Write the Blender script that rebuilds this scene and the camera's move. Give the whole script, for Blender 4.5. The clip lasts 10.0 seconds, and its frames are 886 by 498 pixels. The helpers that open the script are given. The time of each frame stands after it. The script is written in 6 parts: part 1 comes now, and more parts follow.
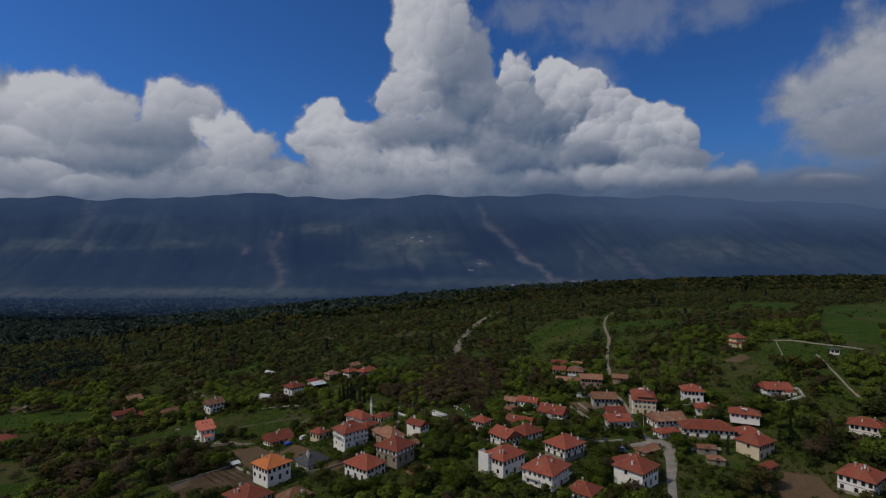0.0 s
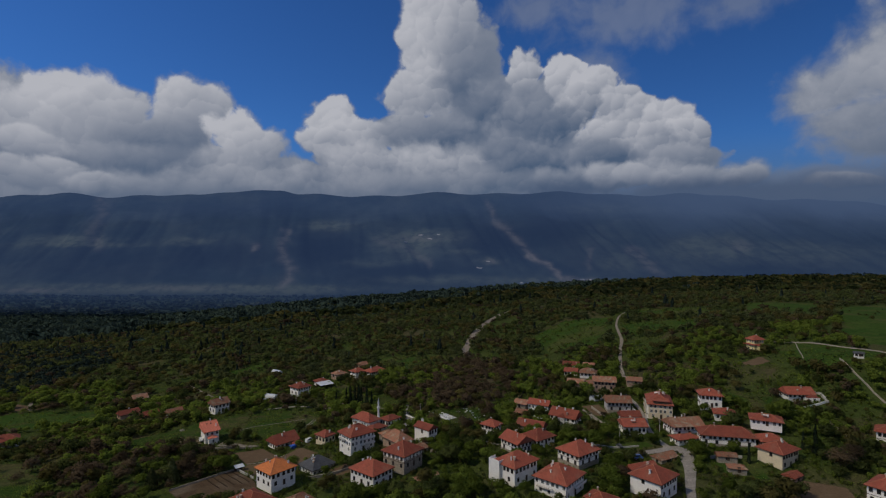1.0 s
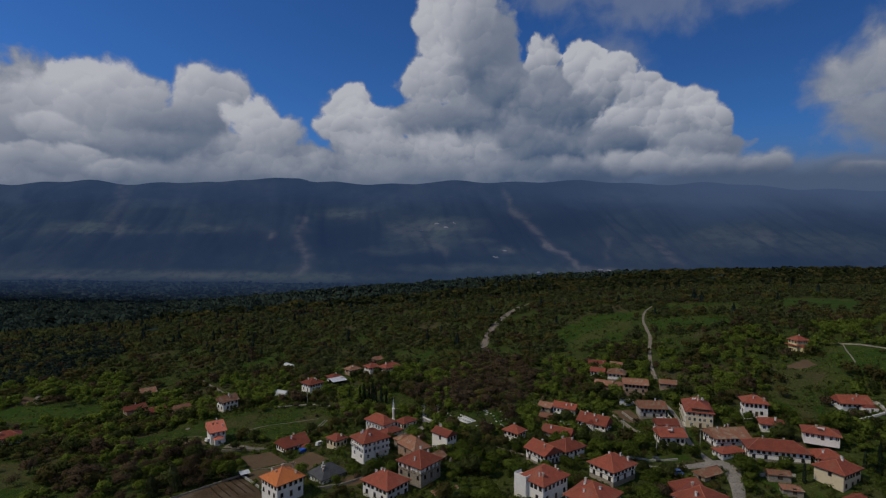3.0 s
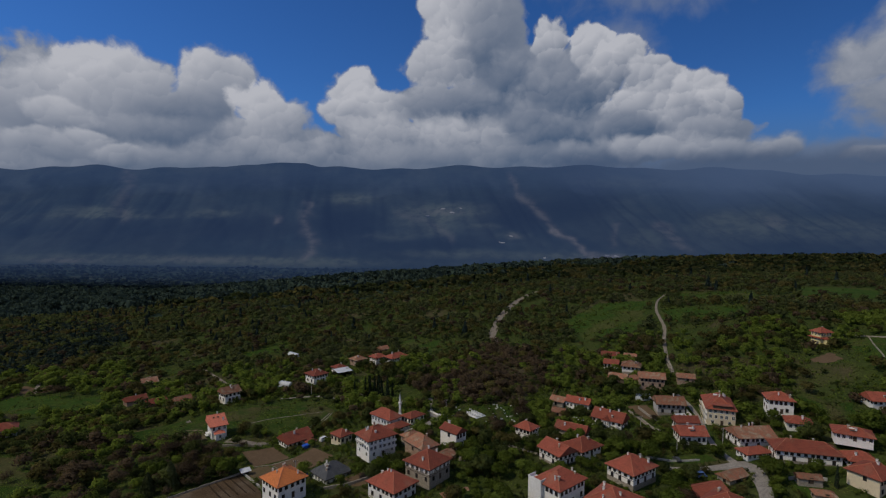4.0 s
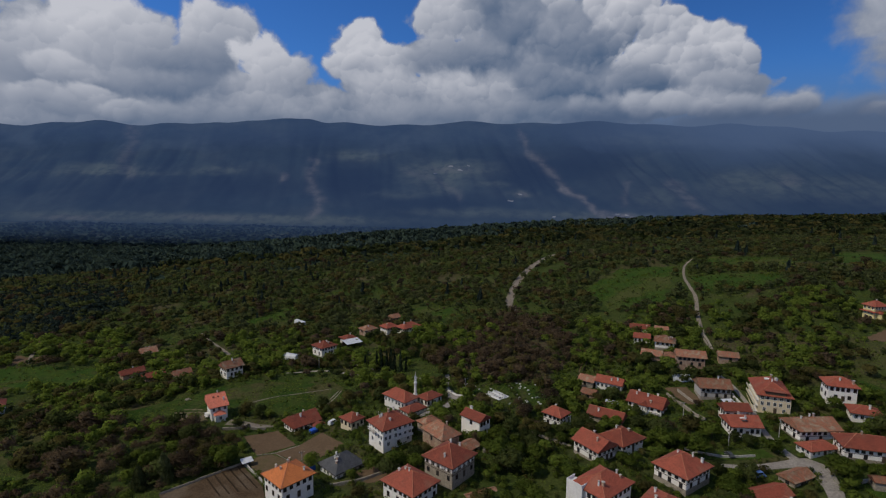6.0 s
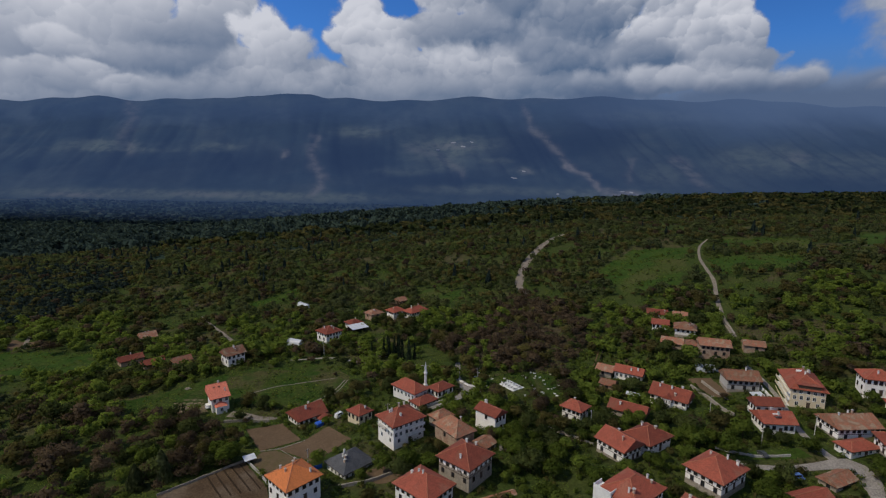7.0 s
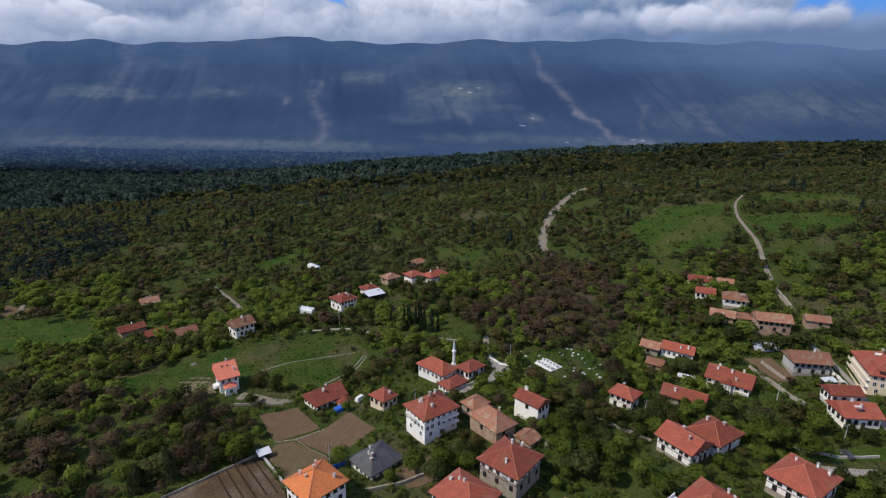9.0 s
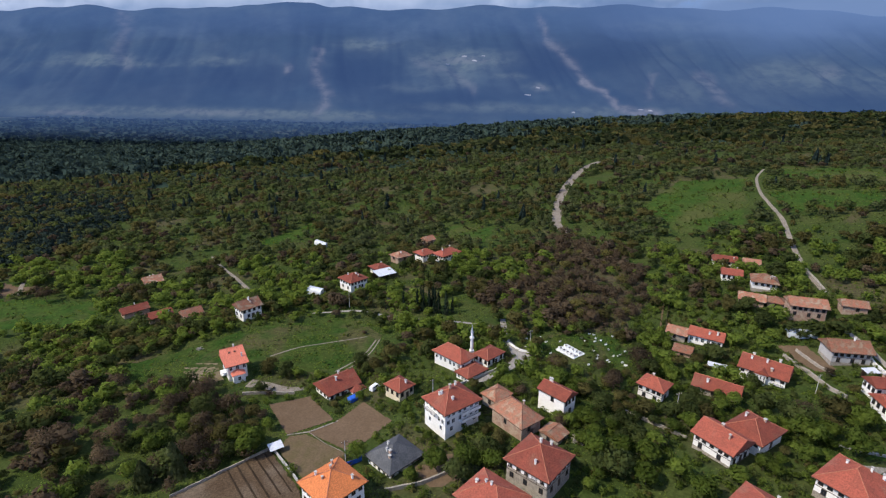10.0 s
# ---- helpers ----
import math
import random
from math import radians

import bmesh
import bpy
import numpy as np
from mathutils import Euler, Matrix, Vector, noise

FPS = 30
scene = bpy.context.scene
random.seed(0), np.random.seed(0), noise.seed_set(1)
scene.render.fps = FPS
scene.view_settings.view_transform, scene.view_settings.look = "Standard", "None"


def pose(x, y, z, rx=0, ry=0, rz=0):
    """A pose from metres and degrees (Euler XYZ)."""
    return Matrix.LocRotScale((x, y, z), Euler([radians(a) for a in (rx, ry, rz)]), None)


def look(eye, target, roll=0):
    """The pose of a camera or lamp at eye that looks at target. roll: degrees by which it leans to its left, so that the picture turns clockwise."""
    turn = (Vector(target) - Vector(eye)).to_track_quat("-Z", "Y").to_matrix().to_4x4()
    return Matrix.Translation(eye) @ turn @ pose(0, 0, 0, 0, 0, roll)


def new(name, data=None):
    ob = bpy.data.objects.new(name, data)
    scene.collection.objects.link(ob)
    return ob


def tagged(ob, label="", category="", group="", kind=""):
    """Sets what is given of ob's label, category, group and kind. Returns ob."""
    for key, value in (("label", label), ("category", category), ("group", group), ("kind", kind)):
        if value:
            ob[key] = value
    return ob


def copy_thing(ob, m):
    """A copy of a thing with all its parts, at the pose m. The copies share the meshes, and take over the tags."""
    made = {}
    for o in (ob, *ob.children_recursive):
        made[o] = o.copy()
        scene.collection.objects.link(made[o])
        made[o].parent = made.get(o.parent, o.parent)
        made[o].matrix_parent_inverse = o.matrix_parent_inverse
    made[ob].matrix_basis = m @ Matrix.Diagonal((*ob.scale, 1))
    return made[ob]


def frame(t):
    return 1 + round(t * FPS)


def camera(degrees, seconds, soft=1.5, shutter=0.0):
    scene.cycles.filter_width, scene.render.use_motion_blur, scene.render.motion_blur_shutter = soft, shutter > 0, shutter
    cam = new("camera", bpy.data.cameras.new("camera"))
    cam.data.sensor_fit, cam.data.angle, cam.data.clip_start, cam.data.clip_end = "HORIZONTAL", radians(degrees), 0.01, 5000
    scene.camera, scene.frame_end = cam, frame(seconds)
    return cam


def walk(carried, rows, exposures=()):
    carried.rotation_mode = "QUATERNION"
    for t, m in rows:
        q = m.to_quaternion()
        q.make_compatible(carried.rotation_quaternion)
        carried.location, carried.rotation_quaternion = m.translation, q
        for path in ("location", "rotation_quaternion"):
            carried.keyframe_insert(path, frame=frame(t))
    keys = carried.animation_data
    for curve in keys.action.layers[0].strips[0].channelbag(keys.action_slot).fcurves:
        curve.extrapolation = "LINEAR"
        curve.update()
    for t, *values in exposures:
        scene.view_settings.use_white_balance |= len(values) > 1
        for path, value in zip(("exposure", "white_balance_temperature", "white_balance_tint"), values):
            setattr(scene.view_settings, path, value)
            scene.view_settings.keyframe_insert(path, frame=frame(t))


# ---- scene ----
cam = camera(79.94, 10.0, 1.25)
PATH = [
    (0, (0.00, -0.00, 94.80), (0.00, 100.00, 94.82), -0.19),
    (0.5, (-0.21, 3.98, 95.31), (-1.00, 103.97, 95.19), -0.12),
    (1, (-0.50, 8.02, 95.38), (-2.09, 108.00, 94.94), -0.04),
    (1.5, (-0.91, 12.21, 95.84), (-3.38, 112.17, 95.08), 0.04),
    (2, (-1.54, 17.33, 96.16), (-4.76, 117.27, 95.02), 0.18),
    (3.5, (-4.28, 35.03, 97.64), (-9.42, 134.82, 93.76), 0.36),
    (4, (-5.40, 41.60, 98.17), (-11.03, 141.29, 92.72), 0.40),
    (4.5, (-7.07, 48.35, 98.63), (-13.05, 147.92, 91.46), 0.45),
    (5, (-8.94, 55.64, 98.99), (-15.23, 155.03, 89.91), 0.46),
    (5.5, (-10.97, 62.90, 99.49), (-17.54, 162.04, 88.23), 0.52),
    (7, (-18.57, 84.50, 100.79), (-25.66, 182.66, 83.11), 0.57),
    (7.5, (-21.52, 91.60, 101.18), (-28.75, 189.31, 81.14), 0.57),
    (8, (-24.46, 98.52, 101.68), (-31.87, 195.69, 79.26), 0.53),
    (8.5, (-27.72, 105.21, 101.92), (-35.26, 201.81, 77.20), 0.53),
    (9, (-31.05, 111.64, 102.16), (-38.75, 207.59, 75.05), 0.53),
    (9.5, (-34.46, 117.79, 102.31), (-42.32, 212.96, 72.61), 0.55),
    (10, (-37.87, 123.81, 102.47), (-45.87, 218.10, 70.15), 0.56),
]
walk(cam, [(t, look(eye, target, roll)) for t, eye, target, roll in PATH],
     [(0, -1.52, 6500, 10), (2, -1.6, 6500, 10), (3.5, -1.57, 6500, 10), (4.5, -1.48, 6500, 10), (5.5, -1.37, 6480, 10), (7, -1.13, 6430, 10), (8.5, -0.66, 6230, 11), (9.3, -0.38, 6120, 12), (10, -0.12, 6050, 12)])

S = 1.2  # metres per plan unit: all plan numbers below are in plan units


# ---------------------------------------------------------------- world and sun
SUN_FROM = Vector((-0.93, -0.38, 1.06)).normalized()


class Nodes:
    """Short hand for building a node tree."""

    def __init__(self, tree):
        self.tree = tree
        tree.nodes.clear()

    def add(self, kind, **values):
        node = self.tree.nodes.new(kind)
        for key, value in values.items():
            node.inputs[key.replace("_", " ")].default_value = value
        return node

    def link(self, a, b):
        self.tree.links.new(a, b)

    def put(self, value, socket):
        if isinstance(value, bpy.types.NodeSocket):
            self.link(value, socket)
        else:
            socket.default_value = value

    def math(self, op, a, b=0.0, c=0.0, clamp=False):
        node = self.tree.nodes.new("ShaderNodeMath")
        node.operation, node.use_clamp = op, clamp
        for value, socket in zip((a, b, c), node.inputs):
            self.put(value, socket)
        return node.outputs[0]

    def vec(self, op, a, b=(0, 0, 0)):
        node = self.tree.nodes.new("ShaderNodeVectorMath")
        node.operation = op
        self.put(a, node.inputs[0])
        self.put(b, node.inputs[1])
        return node.outputs["Value"] if op in ("LENGTH", "DOT_PRODUCT", "DISTANCE") else node.outputs["Vector"]

    def mix(self, factor, a, b, blend="MIX"):
        node = self.tree.nodes.new("ShaderNodeMix")
        node.data_type, node.blend_type = "RGBA", blend
        self.put(factor, node.inputs["Factor"])
        for value, socket in ((a, node.inputs[6]), (b, node.inputs[7])):
            self.put((*value, 1) if isinstance(value, tuple) and len(value) == 3 else value, socket)
        return node.outputs[2]

    def ramp(self, value, low, high, a=0.0, b=1.0):
        node = self.tree.nodes.new("ShaderNodeMapRange")
        node.interpolation_type = "SMOOTHSTEP"
        for k, v in enumerate((value, low, high, a, b)):
            self.put(v, node.inputs[k])
        return node.outputs[0]

    def noise(self, vector, scale, detail=4.0, rough=0.55, distortion=0.0):
        node = self.add("ShaderNodeTexNoise", Scale=scale, Detail=detail, Roughness=rough, Distortion=distortion)
        if vector is not None:
            self.link(vector, node.inputs["Vector"])
        return node.outputs["Fac"]


def sky_place(x, y):
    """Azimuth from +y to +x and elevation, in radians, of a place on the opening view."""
    az = math.atan((x - 784) / 935)
    return az, math.atan((441 - y) / 935 * math.cos(az))


def build_world():
    world = bpy.data.worlds.new("sky")
    scene.world = world
    world.use_nodes = True
    n = Nodes(world.node_tree)
    sky = n.tree.nodes.new("ShaderNodeTexSky")
    sky.sky_type, sky.sun_disc = "NISHITA", False
    sky.sun_elevation = math.asin(SUN_FROM.z)
    sky.sun_rotation = math.atan2(SUN_FROM.x, SUN_FROM.y)
    sky.altitude, sky.air_density, sky.dust_density, sky.ozone_density = 900, 1.0, 0.3, 2.5
    way = n.tree.nodes.new("ShaderNodeTexCoord").outputs["Generated"]
    split = n.tree.nodes.new("ShaderNodeSeparateXYZ")
    n.link(way, split.inputs[0])
    x, y, z = split.outputs
    az, el = n.math("ARCTAN2", x, y), n.math("ARCSINE", z)
    join = n.tree.nodes.new("ShaderNodeCombineXYZ")
    n.link(az, join.inputs[0])
    n.link(el, join.inputs[1])
    flat = join.outputs[0]
    # billows: the plane of the sky is pushed about by two sizes of noise
    big = n.add("ShaderNodeTexNoise", Scale=9.0, Detail=3.0, Roughness=0.5)
    n.link(flat, big.inputs["Vector"])
    push = n.vec("MULTIPLY", n.vec("SUBTRACT", big.outputs["Color"], (0.5, 0.5, 0.5)), (0.05, 0.045, 0.0))
    warped = n.vec("ADD", flat, push)

    def field(blobs, soft):
        total = None
        for cx, cy, rx, ry in blobs:
            a, e = sky_place(cx, cy)
            off = n.vec("SUBTRACT", warped, (a, e, 0))
            far = n.vec("LENGTH", n.vec("MULTIPLY", off, (935 / rx, 935 / ry, 0)))
            one = n.math("SUBTRACT", 1.0, far)
            total = one if total is None else n.math("SMOOTH_MAX", total, one, soft)
        return total

    fine, lumps = n.noise(warped, 30.0, 6.0, 0.55), n.noise(warped, 14.0, 2.0, 0.5)
    rough = n.math("ADD", n.math("MULTIPLY", n.math("SUBTRACT", fine, 0.5), 0.75), n.math("MULTIPLY", n.math("SUBTRACT", lumps, 0.5), 0.5))
    fuzz = n.add("ShaderNodeTexNoise", Scale=34.0, Detail=5.0, Roughness=0.6)
    n.link(flat, fuzz.inputs["Vector"])

    def domes(scale):
        """Small round billows: how high each stands and how far its face turns to the light."""
        cells = n.add("ShaderNodeTexVoronoi", Scale=scale)
        n.link(n.vec("ADD", warped, n.vec("MULTIPLY", n.vec("SUBTRACT", fuzz.outputs["Color"], (0.5, 0.5, 0.5)), (0.035, 0.035, 0))), cells.inputs["Vector"])
        cells.feature, cells.voronoi_dimensions = "SMOOTH_F1", "2D"
        cells.inputs["Smoothness"].default_value = 0.35
        turn = n.vec("DOT_PRODUCT", n.vec("SUBTRACT", warped, cells.outputs["Position"]), (-0.35 * scale, 0.9 * scale, 0))
        return n.math("SUBTRACT", 0.38, cells.outputs["Distance"]), turn

    wide, narrow = domes(17.0), domes(42.0)
    puffs = n.math("ADD", n.math("MULTIPLY", wide[0], 0.30), n.math("MULTIPLY", narrow[0], 0.22))
    faces = n.math("ADD", n.math("MULTIPLY", wide[1], 0.15), n.math("MULTIPLY", narrow[1], 0.17))
    state = [0.3, 0.0]

    def heap(blobs, crisp, soft=0.14):
        """Billows from the far ones to the near ones, each with a lit head and a shaded foot."""
        grain = n.math("ADD", n.math("MULTIPLY", rough, 1.15 - 0.5 * crisp), n.math("MULTIPLY", puffs, crisp))
        for cx, cy, rx, ry, tone in blobs:
            a, e = sky_place(cx, cy)
            off = n.vec("MULTIPLY", n.vec("SUBTRACT", warped, (a, e, 0)), (1010 / rx, 1010 / ry, 0))
            one = n.math("ADD", n.math("SUBTRACT", 1.0, n.vec("LENGTH", off)), grain)
            here = n.ramp(one, 0.0, soft if rx < 90 and tone > 0.4 else soft + 0.45)
            lit = n.math("MULTIPLY_ADD", n.vec("DOT_PRODUCT", off, (-0.13, 0.32, 0)), 1.0, tone)
            lit = n.math("MULTIPLY_ADD", faces, crisp if tone > 0.4 else crisp * 0.3, lit)
            state[0] = n.math("MULTIPLY_ADD", here, n.math("SUBTRACT", lit, state[0]), state[0])
            state[1] = n.math("MAXIMUM", state[1], n.ramp(one, 0.0, soft))

    heap([(-750, 230, 260, 140, 0.5), (-300, 260, 260, 110, 0.5), (-70, 330, 190, 60, 0.42), (20, 345, 140, 40, 0.42), (200, 285, 260, 70, 0.35), (10, 230, 110, 95, 0.62), (360, 195, 40, 50, 0.62), (305, 200, 66, 70, 0.62),
          (120, 192, 84, 72, 0.78), (60, 225, 110, 60, 0.60), (185, 218, 80, 80, 0.55), (300, 188, 56, 56, 0.66), (240, 245, 110, 50, 0.26), (310, 235, 50, 60, 0.34), (60, 265, 150, 40, 0.36), (215, 285, 150, 40, 0.26),
          (445, 262, 58, 44, 0.60), (402, 238, 62, 52, 0.80), (385, 285, 90, 34, 0.46), (420, 312, 150, 46, 0.44), (520, 325, 120, 40, 0.42), (30, 255, 52, 28, 0.62), (70, 298, 44, 24, 0.60), (10, 310, 60, 30, 0.5), (200, 330, 260, 34, 0.38), (140, 325, 50, 22, 0.52)], 0.5, 0.3)
    heap([(760, -120, 90, 140, 0.6), (790, 45, 50, 96, 0.6), (738, 60, 60, 118, 0.76), (575, 217, 54, 50, 0.78), (735, 170, 78, 80, 0.62), (806, 130, 80, 104, 0.26), (850, 200, 66, 90, 0.16),
          (630, 248, 64, 48, 0.6), (560, 252, 48, 42, 0.66), (700, 235, 90, 40, 0.32), (770, 240, 130, 44, 0.22), (620, 292, 96, 48, 0.62), (740, 290, 110, 48, 0.66), (850, 292, 94, 48, 0.62),
          (700, 335, 220, 34, 0.36), (905, 325, 100, 36, 0.30)], 0.65, 0.24)
    heap([(900, 270, 130, 90, 0.2), (945, 195, 60, 70, 0.3), (840, 335, 90, 50, 0.3), (1060, 290, 160, 70, 0.25), (912, 127, 40, 44, 0.64), (985, 143, 44, 42, 0.74), (1035, 168, 48, 44, 0.68), (1075, 205, 54, 50, 0.60), (1130, 215, 44, 40, 0.52), (1165, 222, 46, 48, 0.68), (1200, 255, 48, 46, 0.55),
          (905, 195, 56, 70, 0.26), (1000, 200, 54, 50, 0.5), (950, 225, 76, 74, 0.18), (1060, 250, 66, 46, 0.5), (1125, 262, 60, 42, 0.5), (960, 290, 120, 60, 0.14), (1040, 285, 100, 46, 0.2), (1180, 292, 90, 40, 0.35),
          (1000, 325, 170, 34, 0.26)], 1.0, 0.2)
    heap([(1055, 318, 46, 30, 0.52), (1112, 314, 56, 34, 0.56), (1190, 325, 70, 32, 0.42), (1240, 322, 60, 30, 0.38), (1295, 320, 56, 34, 0.46), (1475, 322, 60, 18, 0.48)], 0.45, 0.5)
    heap([(1660, 170, 200, 150, 0.42), (1550, 120, 100, 110, 0.55), (1450, 165, 95, 60, 0.42), (1500, 215, 120, 60, 0.38), (1590, 240, 170, 50, 0.3)], 0.3, 0.65)
    veils = field([(1400, 335, 460, 34), (2100, 260, 300, 110), (3000, 200, 500, 120)], 0.25)
    wisps = field([(930, 20, 80, 40), (1090, 30, 150, 60), (1290, 8, 90, 40), (1040, 150, 60, 60)], 0.25)
    thin = n.math("ADD", veils, n.math("MULTIPLY", rough, 1.1))
    veil = n.math("MULTIPLY", n.ramp(thin, -0.1, 0.5), 0.7)
    veil = n.math("MAXIMUM", veil, n.math("MULTIPLY", n.ramp(n.math("ADD", wisps, n.math("MULTIPLY", rough, 1.5)), -0.15, 0.8), 0.5))
    both = n.math("MAXIMUM", state[1], veil)
    # unseen fair-weather cloud added over the rest of the sky to brighten shadows
    rest = n.math("MAXIMUM", n.ramp(el, 0.58, 0.85), n.ramp(n.math("ABSOLUTE", az), 1.0, 1.3))
    both = n.math("MAXIMUM", both, n.math("MULTIPLY", rest, n.ramp(n.noise(way, 3.0, 6.0, 0.55), 0.38, 0.60)))
    tone = n.math("MULTIPLY_ADD", state[1], n.math("SUBTRACT", state[0], 0.36), 0.36)
    tone = n.math("ADD", n.math("MULTIPLY_ADD", tone, 1.22, -0.12), n.math("MULTIPLY", rough, 0.25), clamp=True)
    tone = n.math("MAXIMUM", tone, n.math("MULTIPLY", rest, 0.55))
    low = n.ramp(el, 0.06, 0.22, 0.7, 1.0)
    cloud = n.mix(n.math("MULTIPLY", tone, low), (0.20, 0.31, 0.52), (1.30, 1.33, 1.46))
    side = n.ramp(az, -0.8, 0.8, 1.30, 0.88)  # brighter towards the sun
    grey = n.tree.nodes.new("ShaderNodeCombineXYZ")
    for k in range(3):
        n.link(side, grey.inputs[k])
    blue = n.vec("MULTIPLY", n.vec("MULTIPLY", sky.outputs[0], grey.outputs[0]), (0.050, 0.112, 0.205))
    # grey vapour along the far ridges
    band = n.math("MULTIPLY", n.ramp(el, 0.06, 0.2, 1.0, 0.0), 0.8)
    air = n.mix(band, blue, (0.21, 0.32, 0.56))
    colour = n.mix(both, air, cloud)
    mist = field([(1250, 355, 430, 42), (1600, 355, 420, 62), (990, 350, 90, 40)], 0.3)
    colour = n.mix(n.math("MULTIPLY", n.ramp(n.math("ADD", mist, n.math("MULTIPLY", rough, 0.6)), 0.0, 0.7), 0.85), colour, (0.17, 0.26, 0.46))
    back = n.add("ShaderNodeBackground", Strength=1.0)
    n.link(colour, back.inputs["Color"])
    out = n.tree.nodes.new("ShaderNodeOutputWorld")
    n.link(back.outputs[0], out.inputs["Surface"])


build_world()
sun = new("sun", bpy.data.lights.new("sun", "SUN"))
sun.data.energy, sun.data.angle, sun.data.color = 5.0, radians(0.6), (1.0, 0.88, 0.67)
sun.matrix_world = look((0, 0, 300), Vector((0, 0, 300)) - SUN_FROM)


# ---------------------------------------------------------------- materials
def material(name, base, other, scale=1.0, fine=12.0, rough=0.9, bump=0.3, spread=0.12, third=None, vary=0.0, island=0.0, rows=0.0, depth=0.03, metal=0.0, coords="Object", grain=0.36):
    """A surface of two or three colours mixed by two sizes of noise, with grain in the relief."""
    m = bpy.data.materials.new(name)
    m.use_nodes = True
    n = Nodes(m.node_tree)
    at = n.tree.nodes.new("ShaderNodeTexCoord").outputs["Object"]
    if coords == "World":
        at = n.tree.nodes.new("ShaderNodeNewGeometry").outputs["Position"]
    large, small = n.noise(at, scale, 4.0, 0.6), n.noise(at, fine, 5.0, 0.65)
    colour = n.mix(n.ramp(large, 0.5 - spread, 0.5 + spread), base, other)
    if third:
        patch = n.noise(at, scale * 0.37, 3.0, 0.55, 0.6)
        colour = n.mix(n.ramp(patch, 0.5, 0.66), colour, third)
    light = n.ramp(small, 0.28, 0.72, 1 - grain, 1 + grain)
    if vary:
        info = n.tree.nodes.new("ShaderNodeObjectInfo")
        light = n.math("MULTIPLY", light, n.ramp(info.outputs["Random"], 0.0, 1.0, 1 - vary, 1 + vary))
    if island:
        geo = n.tree.nodes.new("ShaderNodeNewGeometry")
        light = n.math("MULTIPLY", light, n.ramp(geo.outputs["Random Per Island"], 0.0, 1.0, 1 - island, 1 + island))
    grey = n.tree.nodes.new("ShaderNodeCombineXYZ")
    for k in range(3):
        n.link(light, grey.inputs[k])
    colour = n.mix(1.0, colour, grey.outputs[0], "MULTIPLY")
    surf = n.add("ShaderNodeBsdfPrincipled", Roughness=rough, Metallic=metal)
    surf.inputs["Specular IOR Level"].default_value = 0.04 if rough >= 0.95 else 0.25
    n.link(colour, surf.inputs["Base Color"])
    height = small
    if rows:
        parts = n.tree.nodes.new("ShaderNodeSeparateXYZ")
        n.link(at, parts.inputs[0])
        step = n.math("FRACT", n.math("MULTIPLY", parts.outputs[2], rows))
        ribs = n.math("SINE", n.math("MULTIPLY", n.math("ADD", parts.outputs[0], parts.outputs[1]), 21.0))
        height = n.math("ADD", n.math("MULTIPLY", step, 0.7), n.math("ADD", n.math("MULTIPLY", ribs, 0.25), n.math("MULTIPLY", small, 0.6)))
    relief = n.add("ShaderNodeBump", Strength=bump, Distance=depth)
    n.link(height, relief.inputs["Height"])
    n.link(relief.outputs[0], surf.inputs["Normal"])
    out = n.tree.nodes.new("ShaderNodeOutputMaterial")
    n.link(surf.outputs[0], out.inputs["Surface"])
    return m


GRASS = material("grass", (0.035, 0.057, 0.013), (0.056, 0.070, 0.019), 0.06, 0.9, 1.0, 0.9, 0.2, third=(0.076, 0.067, 0.033), depth=0.25, coords="World")
MEADOW = material("meadow", (0.029, 0.063, 0.010), (0.046, 0.075, 0.014), 0.07, 0.6, 1.0, 1.0, 0.16, third=(0.066, 0.074, 0.022), depth=0.2, coords="World")
ROUGH = material("rough_grass", (0.028, 0.058, 0.010), (0.048, 0.069, 0.015), 0.11, 0.8, 1.0, 1.0, 0.14, third=(0.072, 0.070, 0.028), depth=0.4, coords="World")
SOIL = material("tilled_soil", (0.118, 0.080, 0.048), (0.140, 0.097, 0.060), 0.2, 1.4, 1.0, 0.4, 0.2, depth=0.1, coords="World", grain=0.16)
DIRT = material("pale_dirt", (0.19, 0.162, 0.130), (0.25, 0.218, 0.178), 0.3, 2.5, 0.95, 0.4, 0.2, depth=0.06, coords="World")
ASPHALT = material("worn_concrete_road", (0.22, 0.20, 0.175), (0.29, 0.265, 0.235), 0.25, 2.0, 0.9, 0.3, 0.2, depth=0.04, coords="World")
STONE = material("rubble_stone", (0.36, 0.32, 0.26), (0.26, 0.23, 0.19), 1.3, 5.0, 0.95, 0.8, 0.15, depth=0.08)
